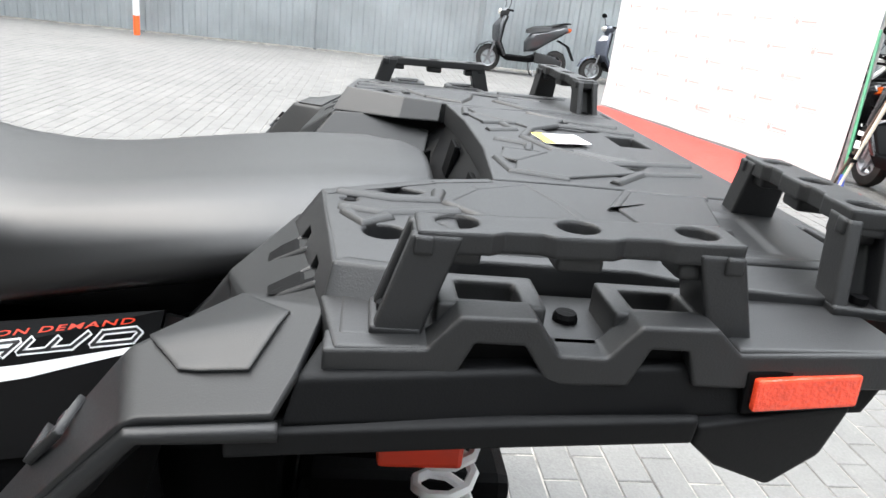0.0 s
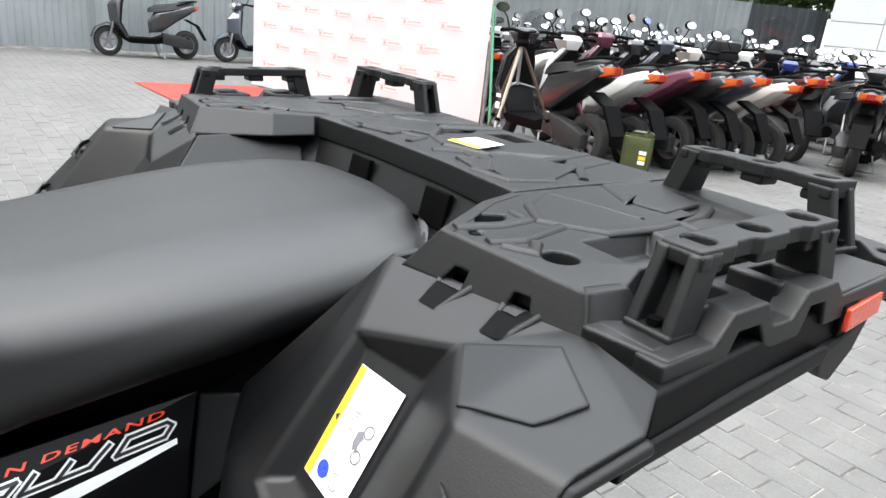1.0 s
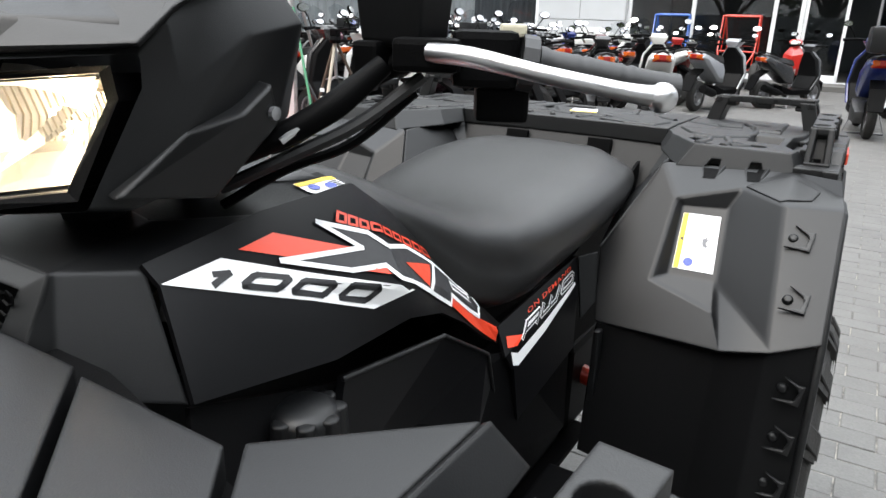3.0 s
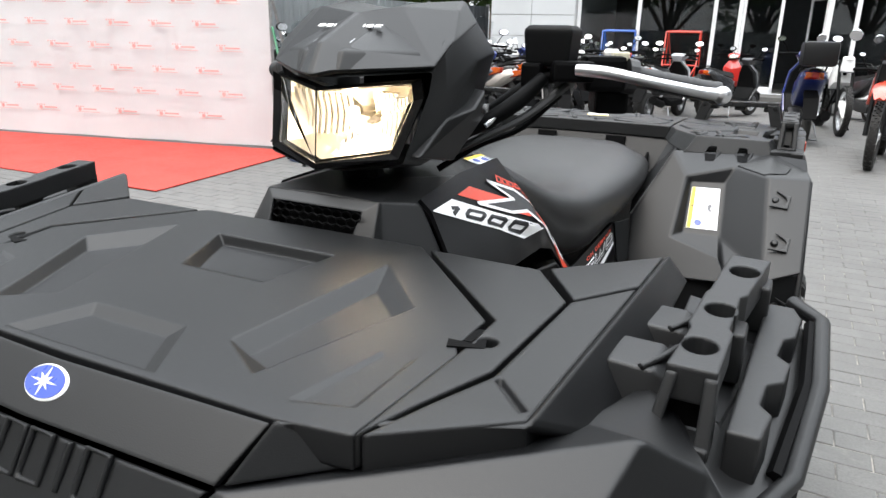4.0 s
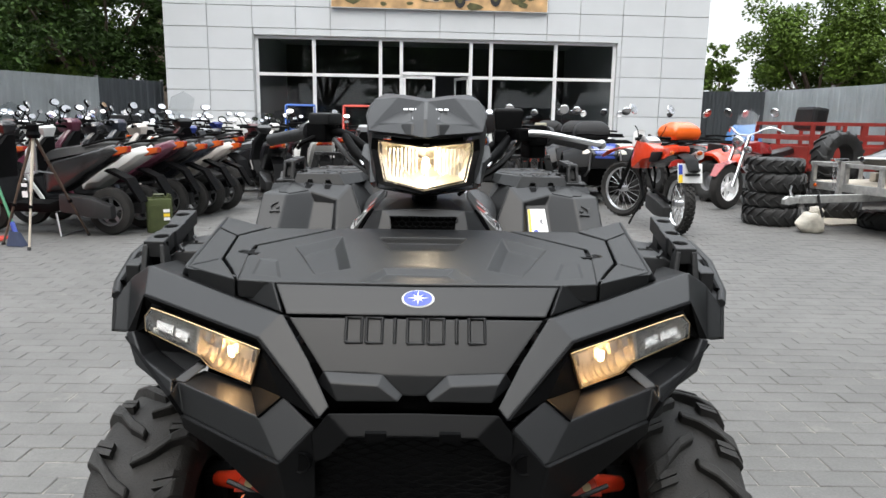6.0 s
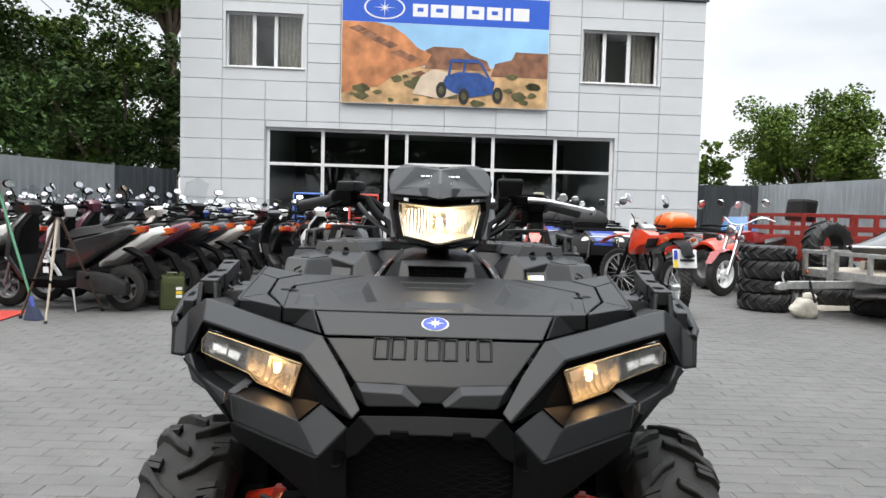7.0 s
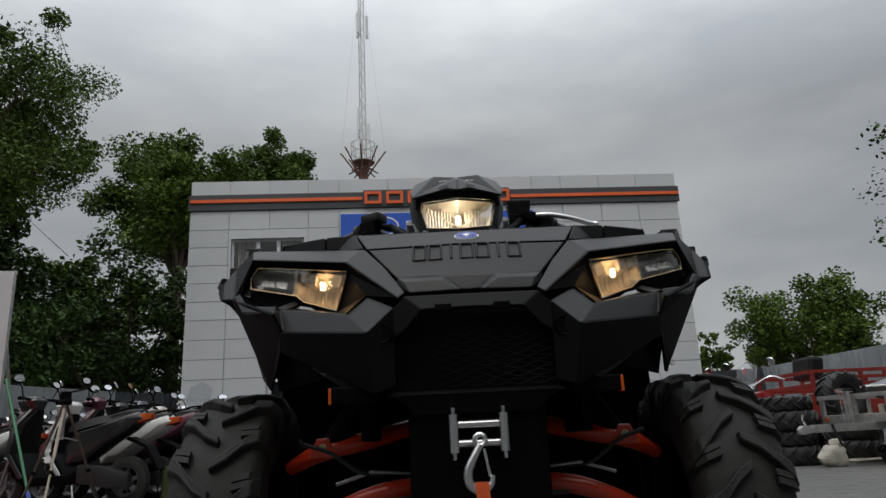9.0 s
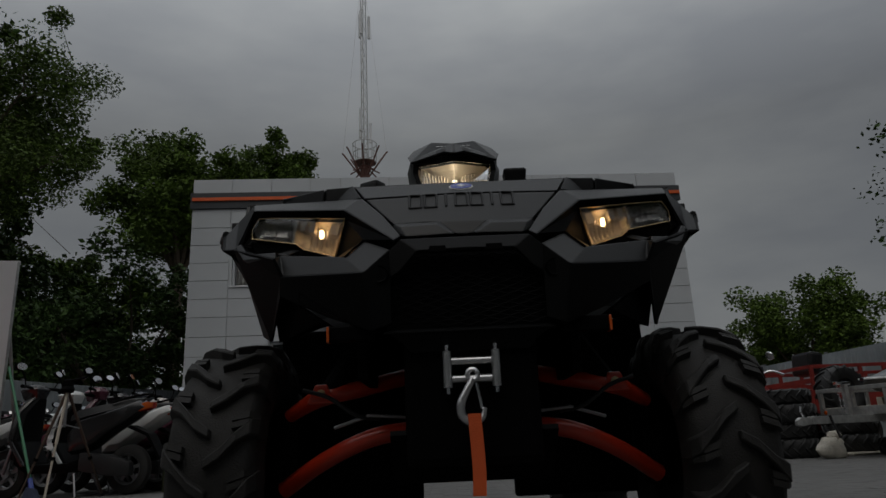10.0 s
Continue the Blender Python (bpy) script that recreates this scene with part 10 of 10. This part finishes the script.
# ---- printed billboard ----
def billboard_print():
    board = bpy.data.objects["billboard"]
    W, H = 5.70, 2.98
    blue = material("billboard_blue", (0.02, 0.10, 0.55), 0.45, spot=0.03, bump=0.0)
    sky_blue = material("printed_sky", (0.30, 0.55, 0.80), 0.5, spot=0.15, size=0.8, bump=0.0)
    rock = material("printed_red_rock", (0.50, 0.20, 0.08), 0.5, spot=0.45, size=2.2, fine=9, bump=0.0)
    mesa = material("printed_mesa", (0.22, 0.10, 0.055), 0.5, spot=0.5, size=3.5, fine=9, bump=0.0)
    sand = material("printed_sand", (0.52, 0.33, 0.16), 0.5, spot=0.4, size=2.5, fine=9, bump=0.0)
    scrub = material("printed_scrub", (0.09, 0.085, 0.03), 0.5, spot=0.5, size=6, fine=9, bump=0.0)
    dust = material("printed_dust", (0.62, 0.50, 0.38), 0.5, spot=0.12, size=3, bump=0.0)

    def flat(name, pts, mat, level, label=""):
        """Outline in shares of the board, from its lower left corner."""
        y = -0.033 - 0.003 * level
        return part(name, prism([(W * (u - 0.5), y, H * (v - 0.5)) for u, v in pts], 0.002, out=(0, -1, 0)), mat, board, label)

    def oval(u, v, a, b, k=28):
        return [(u + a * math.cos(i * 2 * math.pi / k), v + b * math.sin(i * 2 * math.pi / k)) for i in range(k)]

    r = random.Random(5)
    flat("header", [(0, 0.735), (1, 0.735), (1, 1), (0, 1)], blue, 0, "bright blue header")
    flat("oval", oval(0.20, 0.868, 0.098, 0.105), decal_white, 1)
    flat("oval_field", oval(0.20, 0.868, 0.090, 0.092), blue, 2)
    star = []
    for i in range(16):
        q = (0.085 if i % 4 == 0 else 0.05 if i % 2 == 0 else 0.012)
        a = i * math.pi / 8 + math.pi / 2
        star.append((0.20 + q * math.cos(a) * 0.62, 0.868 + q * math.sin(a)))
    flat("star", star, decal_white, 3)
    for i, w in enumerate((0.072, 0.085, 0.062, 0.085, 0.076, 0.026, 0.078)):
        u = 0.335 + sum((0.072, 0.085, 0.062, 0.085, 0.076, 0.026, 0.078)[:i]) + 0.0135 * i
        flat("name_block", [(u, 0.80), (u + w, 0.80), (u + w, 0.915), (u, 0.915)], decal_white, 1)
        if i in (0, 1, 3, 4):
            flat("block_gap", [(u + w * 0.3, 0.845), (u + w * 0.7, 0.845), (u + w * 0.7, 0.88), (u + w * 0.3, 0.88)], blue, 2)
    flat("sky", [(0, 0.30), (1, 0.30), (1, 0.733), (0, 0.733)], sky_blue, 0, "pale blue printed sky")
    flat("ground", [(0, 0.0), (1, 0.0), (1, 0.34), (0.7, 0.36), (0.45, 0.34), (0, 0.40)], sand, 1)
    flat("mesa", [(0.40, 0.33), (0.40, 0.50), (0.44, 0.535), (0.58, 0.53), (0.62, 0.47), (0.70, 0.42), (0.72, 0.33)], mesa, 2)
    flat("mesa", [(0.72, 0.28), (0.74, 0.40), (0.82, 0.44), (0.84, 0.515), (1.0, 0.51), (1.0, 0.28)], mesa, 2)
    flat("rock_slope", [(0, 0.08), (0, 0.732), (0.16, 0.732), (0.24, 0.70), (0.30, 0.63), (0.36, 0.52), (0.43, 0.46), (0.40, 0.36), (0.28, 0.30), (0.18, 0.16)], rock, 3, "orange printed rock slope")
    for i in range(7):
        u, v = 0.03 + 0.05 * i, 0.66 - 0.055 * i + r.uniform(-0.05, 0.05)
        flat("rock_shadow", [(u, v), (u + 0.05, v + 0.03), (u + 0.09, v - 0.01), (u + 0.05, v - 0.04)], mesa, 4)
    for i in range(34):
        u, v = r.uniform(0.02, 0.98), r.uniform(0.02, 0.30)
        if 0.45 < u < 0.78 and v > 0.03 and r.random() < 0.75:
            continue
        a = r.uniform(0.015, 0.045)
        flat("bush", [(u + a * (0.7 + 0.5 * r.random()) * math.cos(k * 0.7), v + 1.1 * a * (0.6 + 0.5 * r.random()) * math.sin(k * 0.7)) for k in range(9)], scrub, 5)
    flat("dust_cloud", [(0.34, 0.10), (0.38, 0.26), (0.44, 0.33), (0.52, 0.30), (0.58, 0.12), (0.48, 0.06)], dust, 6)
    deep = material("printed_blue_vehicle", (0.02, 0.07, 0.26), 0.45, spot=0.3, size=6, bump=0.0)
    flat("vehicle_body", [(0.48, 0.18), (0.50, 0.27), (0.56, 0.31), (0.66, 0.31), (0.74, 0.23), (0.73, 0.12), (0.62, 0.08), (0.54, 0.12)], deep, 7, "blue buggy in the print")
    flat("vehicle_roof", [(0.51, 0.40), (0.53, 0.43), (0.66, 0.43), (0.67, 0.40)], deep, 7)
    for a, b in (((0.52, 0.41), (0.51, 0.28)), ((0.66, 0.41), (0.71, 0.25)), ((0.59, 0.41), (0.58, 0.30))):
        flat("vehicle_pillar", [a, (a[0] + 0.012, a[1]), (b[0] + 0.012, b[1]), b], deep, 8)
    for u, v in ((0.48, 0.14), (0.59, 0.09), (0.755, 0.11)):
        flat("vehicle_wheel", oval(u, v, 0.026, 0.075, 16), decal_black, 8)
        flat("vehicle_rim", oval(u, v, 0.012, 0.035, 12), scrub, 9)


billboard_print()


# ---- trees, hedge and mast behind the yard ----
def leaf_cloud(name, centres, count, size, mat, parent, seed, hang=0.25):
    """Small folded leaves strewn round clump centres (x, y, z, spread)."""
    g = np.random.default_rng(seed)
    c = np.array(centres)
    k = g.integers(0, len(c), count)
    d = g.normal(size=(count, 3))
    d /= np.linalg.norm(d, axis=1)[:, None]
    d *= (g.random(count) ** 0.45)[:, None]
    p = c[k, :3] + d * c[k, 3][:, None] * np.array([1.0, 1.0, 0.75])
    u = g.normal(size=(count, 3)) * np.array([1, 1, 0.55])
    u[:, 2] -= hang
    u /= np.linalg.norm(u, axis=1)[:, None]
    v = np.cross(u, g.normal(size=(count, 3)))
    v /= np.linalg.norm(v, axis=1)[:, None]
    w = np.cross(u, v)
    s = (size * (0.6 + 0.8 * g.random(count)))[:, None]
    verts = np.stack([p - u * s * 0.5, p + v * s * 0.28 + w * s * 0.07, p + u * s * 0.5, p - v * s * 0.28 + w * s * 0.07], axis=1).reshape(-1, 3)
    me = bpy.data.meshes.new(name)
    i = np.arange(count) * 4
    me.from_pydata(verts.tolist(), [], np.concatenate([np.stack([i, i + 1, i + 2], 1), np.stack([i, i + 2, i + 3], 1)]).tolist())
    me.materials.append(mat)
    ob = new(name, me)
    ob.parent = parent
    ob["kind"] = "stuff"
    return ob


def grown_tree(label, x, y, height, spread, base, seed, leaves, size, mat, lean=(0, 0), clump=(0.10, 0.26)):
    """A trunk that forks into limbs and twigs, with leaves in clumps at their ends."""
    r = random.Random(seed)
    t = thing("tree", label, "tree", at=Matrix.Translation((x, y, 0)))
    fork = Vector((lean[0] * 0.3, lean[1] * 0.3, base + 0.3))
    part("trunk", tube([(0, 0, -0.1), (0.05 * lean[0], 0.03, base * 0.5), tuple(fork)], [0.05 + 0.022 * height, 0.03 + 0.019 * height, 0.02 + 0.016 * height], 10, smooth_steps=4), bark, t, smooth=True)
    centres = []
    mid_z, tall = (base + height) / 2 + 0.2, (height - base) / 2
    for i in range(11):
        a = i * 2.4 + r.uniform(-0.3, 0.3)
        up = -0.55 + 1.5 * (i + 0.5) / 11 + r.uniform(-0.12, 0.12)
        out = math.sqrt(max(0.05, 1 - min(0.97, abs(up)) ** 2)) * r.uniform(0.72, 1.0)
        tip = Vector((lean[0] + spread * out * math.cos(a), lean[1] + spread * out * math.sin(a), mid_z + tall * up * 0.88))
        bend = fork.lerp(tip, 0.5) + Vector((r.uniform(-0.3, 0.3), r.uniform(-0.3, 0.3), 0.12 * spread))
        part("limb", tube([tuple(fork), tuple(bend), tuple(tip)], [0.012 * height, 0.007 * height, 0.012], 6, smooth_steps=4), bark, t, smooth=True)
        for j in range(11):
            q = bend.lerp(tip, 0.3 + 0.085 * j) + Vector((r.gauss(0, 1), r.gauss(0, 1), r.gauss(0, 0.7))) * spread * 0.2
            centres.append((q.x, q.y, q.z, spread * r.uniform(*clump)))
            if j % 2 == 0:
                part("twig", tube([tuple(bend.lerp(tip, 0.25 + 0.085 * j)), (q.x, q.y, q.z)], [0.014, 0.005], 4), bark, t)
    leaf_cloud("crown", centres, leaves, size, mat, t, seed)
    return t


DARK = "tall dark green broadleaf tree behind the fence"
grown_tree(DARK, -14.6, 15.2, 13.2, 3.5, 5.2, 1, 64000, 0.105, leaf, (1.7, 0))
grown_tree(DARK, -17.7, 19.5, 14.0, 4.2, 2.5, 2, 20000, 0.24, leaf_dark)
grown_tree(DARK, -16.5, 11.5, 14.0, 4.6, 2.5, 3, 18000, 0.20, leaf_dark)
grown_tree(DARK, -13.4, 22.0, 7.4, 3.6, 1.2, 4, 18000, 0.20, leaf)
grown_tree(DARK, -21.5, 27.0, 10.4, 6.0, 1.5, 5, 16000, 0.32, leaf_dark)
grown_tree("broadleaf tree rising behind the showroom roof", -13.1, 31.0, 15.9, 3.1, 8.6, 6, 42000, 0.20, leaf, (0, 0), (0.2, 0.36))
grown_tree("broadleaf tree rising behind the showroom roof", -8.6, 31.5, 15.9, 2.3, 10.0, 7, 30000, 0.20, leaf, (0, 0), (0.22, 0.38))
grown_tree("light green young tree beyond the fence", 13.9, 24.0, 5.8, 2.1, 1.0, 8, 30000, 0.15, leaf, (0, 0), (0.2, 0.36))
grown_tree("light green tree beyond the corrugated fence", 20.8, 26.0, 4.0, 2.6, 0.8, 9, 12000, 0.20, leaf, (0, 0), (0.2, 0.36))
grown_tree("small bush beside the showroom corner", 10.4, 25.5, 3.9, 1.0, 0.8, 10, 5000, 0.16, leaf)
grown_tree("tall tree with hanging branches beyond the fence", 15.2, 12.6, 9.0, 3.6, 3.6, 11, 9000, 0.15, leaf_dark)
grown_tree("light green tree beyond the corrugated fence", 18.5, 20.0, 4.2, 2.4, 0.8, 12, 8000, 0.16, leaf)
grown_tree(DARK, -10.9, 20.5, 6.9, 2.9, 0.8, 14, 18000, 0.17, leaf_dark)
grown_tree(DARK, -17.0, 2.0, 6.5, 3.6, 1.5, 13, 9000, 0.22, leaf_dark)

# unseen trees added beside and behind the camera close the yard and darken reflections
for k, (x, y, h, w) in enumerate(((17.0, 5.0, 14.0, 4.2), (17.5, -1.0, 15.0, 4.4), (17.0, -7.0, 14.0, 4.4), (14.0, -13.5, 13.5, 4.4), (8.5, -16.5, 13.0, 4.2), (2.5, -17.5, 13.0, 4.2), (-3.5, -17.5, 13.0, 4.2), (-9.5, -18.5, 12.5, 4.2), (-16.5, -12.0, 8.0, 3.6), (-16.5, -5.0, 7.0, 3.4))):
    grown_tree("unseen dark broadleaf tree added outside the yard to darken reflections", x, y, h, w, 1.2, 40 + k, 11000, 0.42, leaf_dark, (0, 0), (0.2, 0.34))

hedge = thing("hedge", "dense ivy hedge growing over the corrugated fence", "hedge", kind="stuff")
r = random.Random(21)
centres = []
for i in range(150):
    s = r.random()
    x, y = -8.9 + (-12.4 + 8.9) * s, 15.6 + (5.0 - 15.6) * s
    centres.append((x - r.uniform(0.3, 1.6), y + r.uniform(-0.3, 0.3), r.uniform(0.8, 4.3 - 0.9 * s), r.uniform(0.4, 0.8)))
leaf_cloud("ivy", centres, 26000, 0.15, leaf_dark, hedge, 22, 0.6)
for i in range(7):
    s = (i + 0.5) / 7
    x, y = -9.8 - 3.4 * s, 15.6 - 10.4 * s
    part("stem", tube([(x, y, 0), (x + 0.1, y, 1.5), (x - 0.1, y + 0.2, 3.0)], [0.06, 0.05, 0.02], 6), bark, hedge)


def lattice_mast():
    t = thing("lattice_mast", "steel lattice radio mast on a brown pole", "radio mast", at=Matrix.Translation((-3.95, 33.0, 0)))
    rust = material("brown_mast_paint", (0.13, 0.055, 0.04), 0.6, spot=0.2, bump=0.1)
    part("pole", tube([(0, 0, 0), (0, 0, 15.2)], 0.26, 14), rust, t, "thick brown steel pole", True)
    for i in range(8):
        a = i * math.pi / 4
        part("bracket", tube([(0.25 * math.cos(a), 0.25 * math.sin(a), 14.6), (1.15 * math.cos(a), 1.15 * math.sin(a), 15.9), (1.25 * math.cos(a), 1.25 * math.sin(a), 16.0)], 0.045, 6), rust, t)
        part("bracket_tie", tube([(0.2 * math.cos(a), 0.2 * math.sin(a), 15.1), (0.8 * math.cos(a), 0.8 * math.sin(a), 14.75)], 0.04, 6), rust, t)
        part("rail_post", tube([(0.62 * math.cos(a), 0.62 * math.sin(a), 15.4), (0.66 * math.cos(a), 0.66 * math.sin(a), 16.5)], 0.02, 5), galvanised, t)
        part("guy_wire", tube([(1.2 * math.cos(a), 1.2 * math.sin(a), 16.0), (0.2 * math.cos(a), 0.2 * math.sin(a), 26.0)], 0.008, 4), galvanised, t) if i % 2 == 0 else None
    for rr, z in ((0.62, 15.4), (0.64, 15.95), (0.66, 16.5)):
        part("rail_ring", tube([(rr * math.cos(a), rr * math.sin(a), z) for a in [i * math.pi / 12 for i in range(25)]], 0.022, 5), galvanised, t)
    part("deck", lathe([(0.26, 0.0), (0.60, 0.0), (0.60, 0.05), (0.26, 0.05)], Matrix.Translation((0, 0, 15.35)), 20), rust, t)
    legs = [(0.20 * math.cos(a), 0.20 * math.sin(a)) for a in (0.5, 0.5 + 2.094, 0.5 + 4.189)]
    for x, y in legs:
        part("mast_leg", tube([(x, y, 15.2), (x * 0.8, y * 0.8, 31.0)], 0.028, 6), galvanised, t)
    for i in range(36):
        z0 = 15.4 + i * 0.43
        for k in range(3):
            a, b = legs[k], legs[(k + 1) % 3]
            if i % 2:
                a, b = b, a
            part("lacing", tube([(a[0] * 0.95, a[1] * 0.95, z0), (b[0] * 0.95, b[1] * 0.95, z0 + 0.43)], 0.013, 4), galvanised, t)
    for a, z, h in ((0.2, 16.6, 1.2), (2.4, 17.0, 1.5), (4.2, 17.2, 1.4), (0.3, 23.2, 1.5), (2.3, 23.4, 1.6), (4.4, 23.3, 1.5)):
        c = Vector((0.34 * math.cos(a), 0.34 * math.sin(a), z))
        part("antenna", box((0.16, 0.12, h), Matrix.Translation(c + Vector((0, 0, h / 2))) @ Matrix.Rotation(a, 4, "Z"), 0.02), frame_white, t, "grey antenna panel")
    return t


lattice_mast()

# ---- concrete pavers: those beside the quad one by one, the rest as one field ----
PL, PW, GAP = 0.20, 0.10, 0.0040


def paver_ring(l, w, z, top):
    return [(-l / 2, -w / 2, z), (l / 2, -w / 2, z), (l / 2, w / 2, z), (-l / 2, w / 2, z)]


def paver_mesh():
    l, w = PL - GAP, PW - GAP
    bm = loft([paver_ring(l, w, -0.03, 0), paver_ring(l, w, -0.0025, 0), paver_ring(l - 0.006, w - 0.006, 0.0, 0)])
    me = bpy.data.meshes.new("paver")
    bm.to_mesh(me)
    bm.free()
    me.materials.append(paver_mat)
    return me


pavement = thing("pavement", "grey concrete block paving laid in running bond", "paving", kind="structure")
paver_data = paver_mesh()
rp = random.Random(77)
NEAR = (0.9, 2.7, -1.2, 2.0)
field = []
for j in range(-80, 172):
    y = j * PW
    shift = PL / 2 if j % 2 else 0.0
    for i in range(-58, 52):
        x = i * PL + shift
        dz, tx, ty, tz = rp.uniform(-0.0016, 0.0012), rp.gauss(0, 0.003), rp.gauss(0, 0.004), rp.gauss(0, 0.005)
        if NEAR[0] <= x < NEAR[1] and NEAR[2] <= y < NEAR[3]:
            ob = new("paver", paver_data)
            ob.parent = pavement
            ob.matrix_basis = pose(x, y, dz - 0.0015, math.degrees(tx), math.degrees(ty), math.degrees(tz))
        else:
            field.append((x, y, dz - 0.0015, tx, ty, tz))
f = np.array(field)
l, w = (PL - GAP) / 2, (PW - GAP) / 2
shape = np.array([(sx * l, sy * w, -0.010) for sx, sy in ((-1, -1), (1, -1), (1, 1), (-1, 1))] + [(sx * l, sy * w, -0.0025) for sx, sy in ((-1, -1), (1, -1), (1, 1), (-1, 1))] + [(sx * (l - 0.003), sy * (w - 0.003), 0.0) for sx, sy in ((-1, -1), (1, -1), (1, 1), (-1, 1))])
vx = f[:, None, 0] + shape[None, :, 0] - f[:, None, 5] * shape[None, :, 1]
vy = f[:, None, 1] + shape[None, :, 1] + f[:, None, 5] * shape[None, :, 0]
vz = f[:, None, 2] + shape[None, :, 2] + f[:, None, 3] * shape[None, :, 1] - f[:, None, 4] * shape[None, :, 0]
verts = np.stack([vx, vy, vz], axis=2).reshape(-1, 3)
base = (np.arange(len(f)) * 12)[:, None]
quads = [(8, 9, 10, 11)] + [(a + o, (a + 1) % 4 + o, (a + 1) % 4 + o + 4, a + o + 4) for o in (0, 4) for a in range(4)]
faces = np.concatenate([base + np.array(q)[None, :] for q in quads])
me = bpy.data.meshes.new("paver_field")
me.from_pydata(verts.tolist(), [], faces.tolist())
me.materials.append(paver_far)
ob = new("paver_field", me)
ob.parent = pavement
ob["kind"] = "stuff"
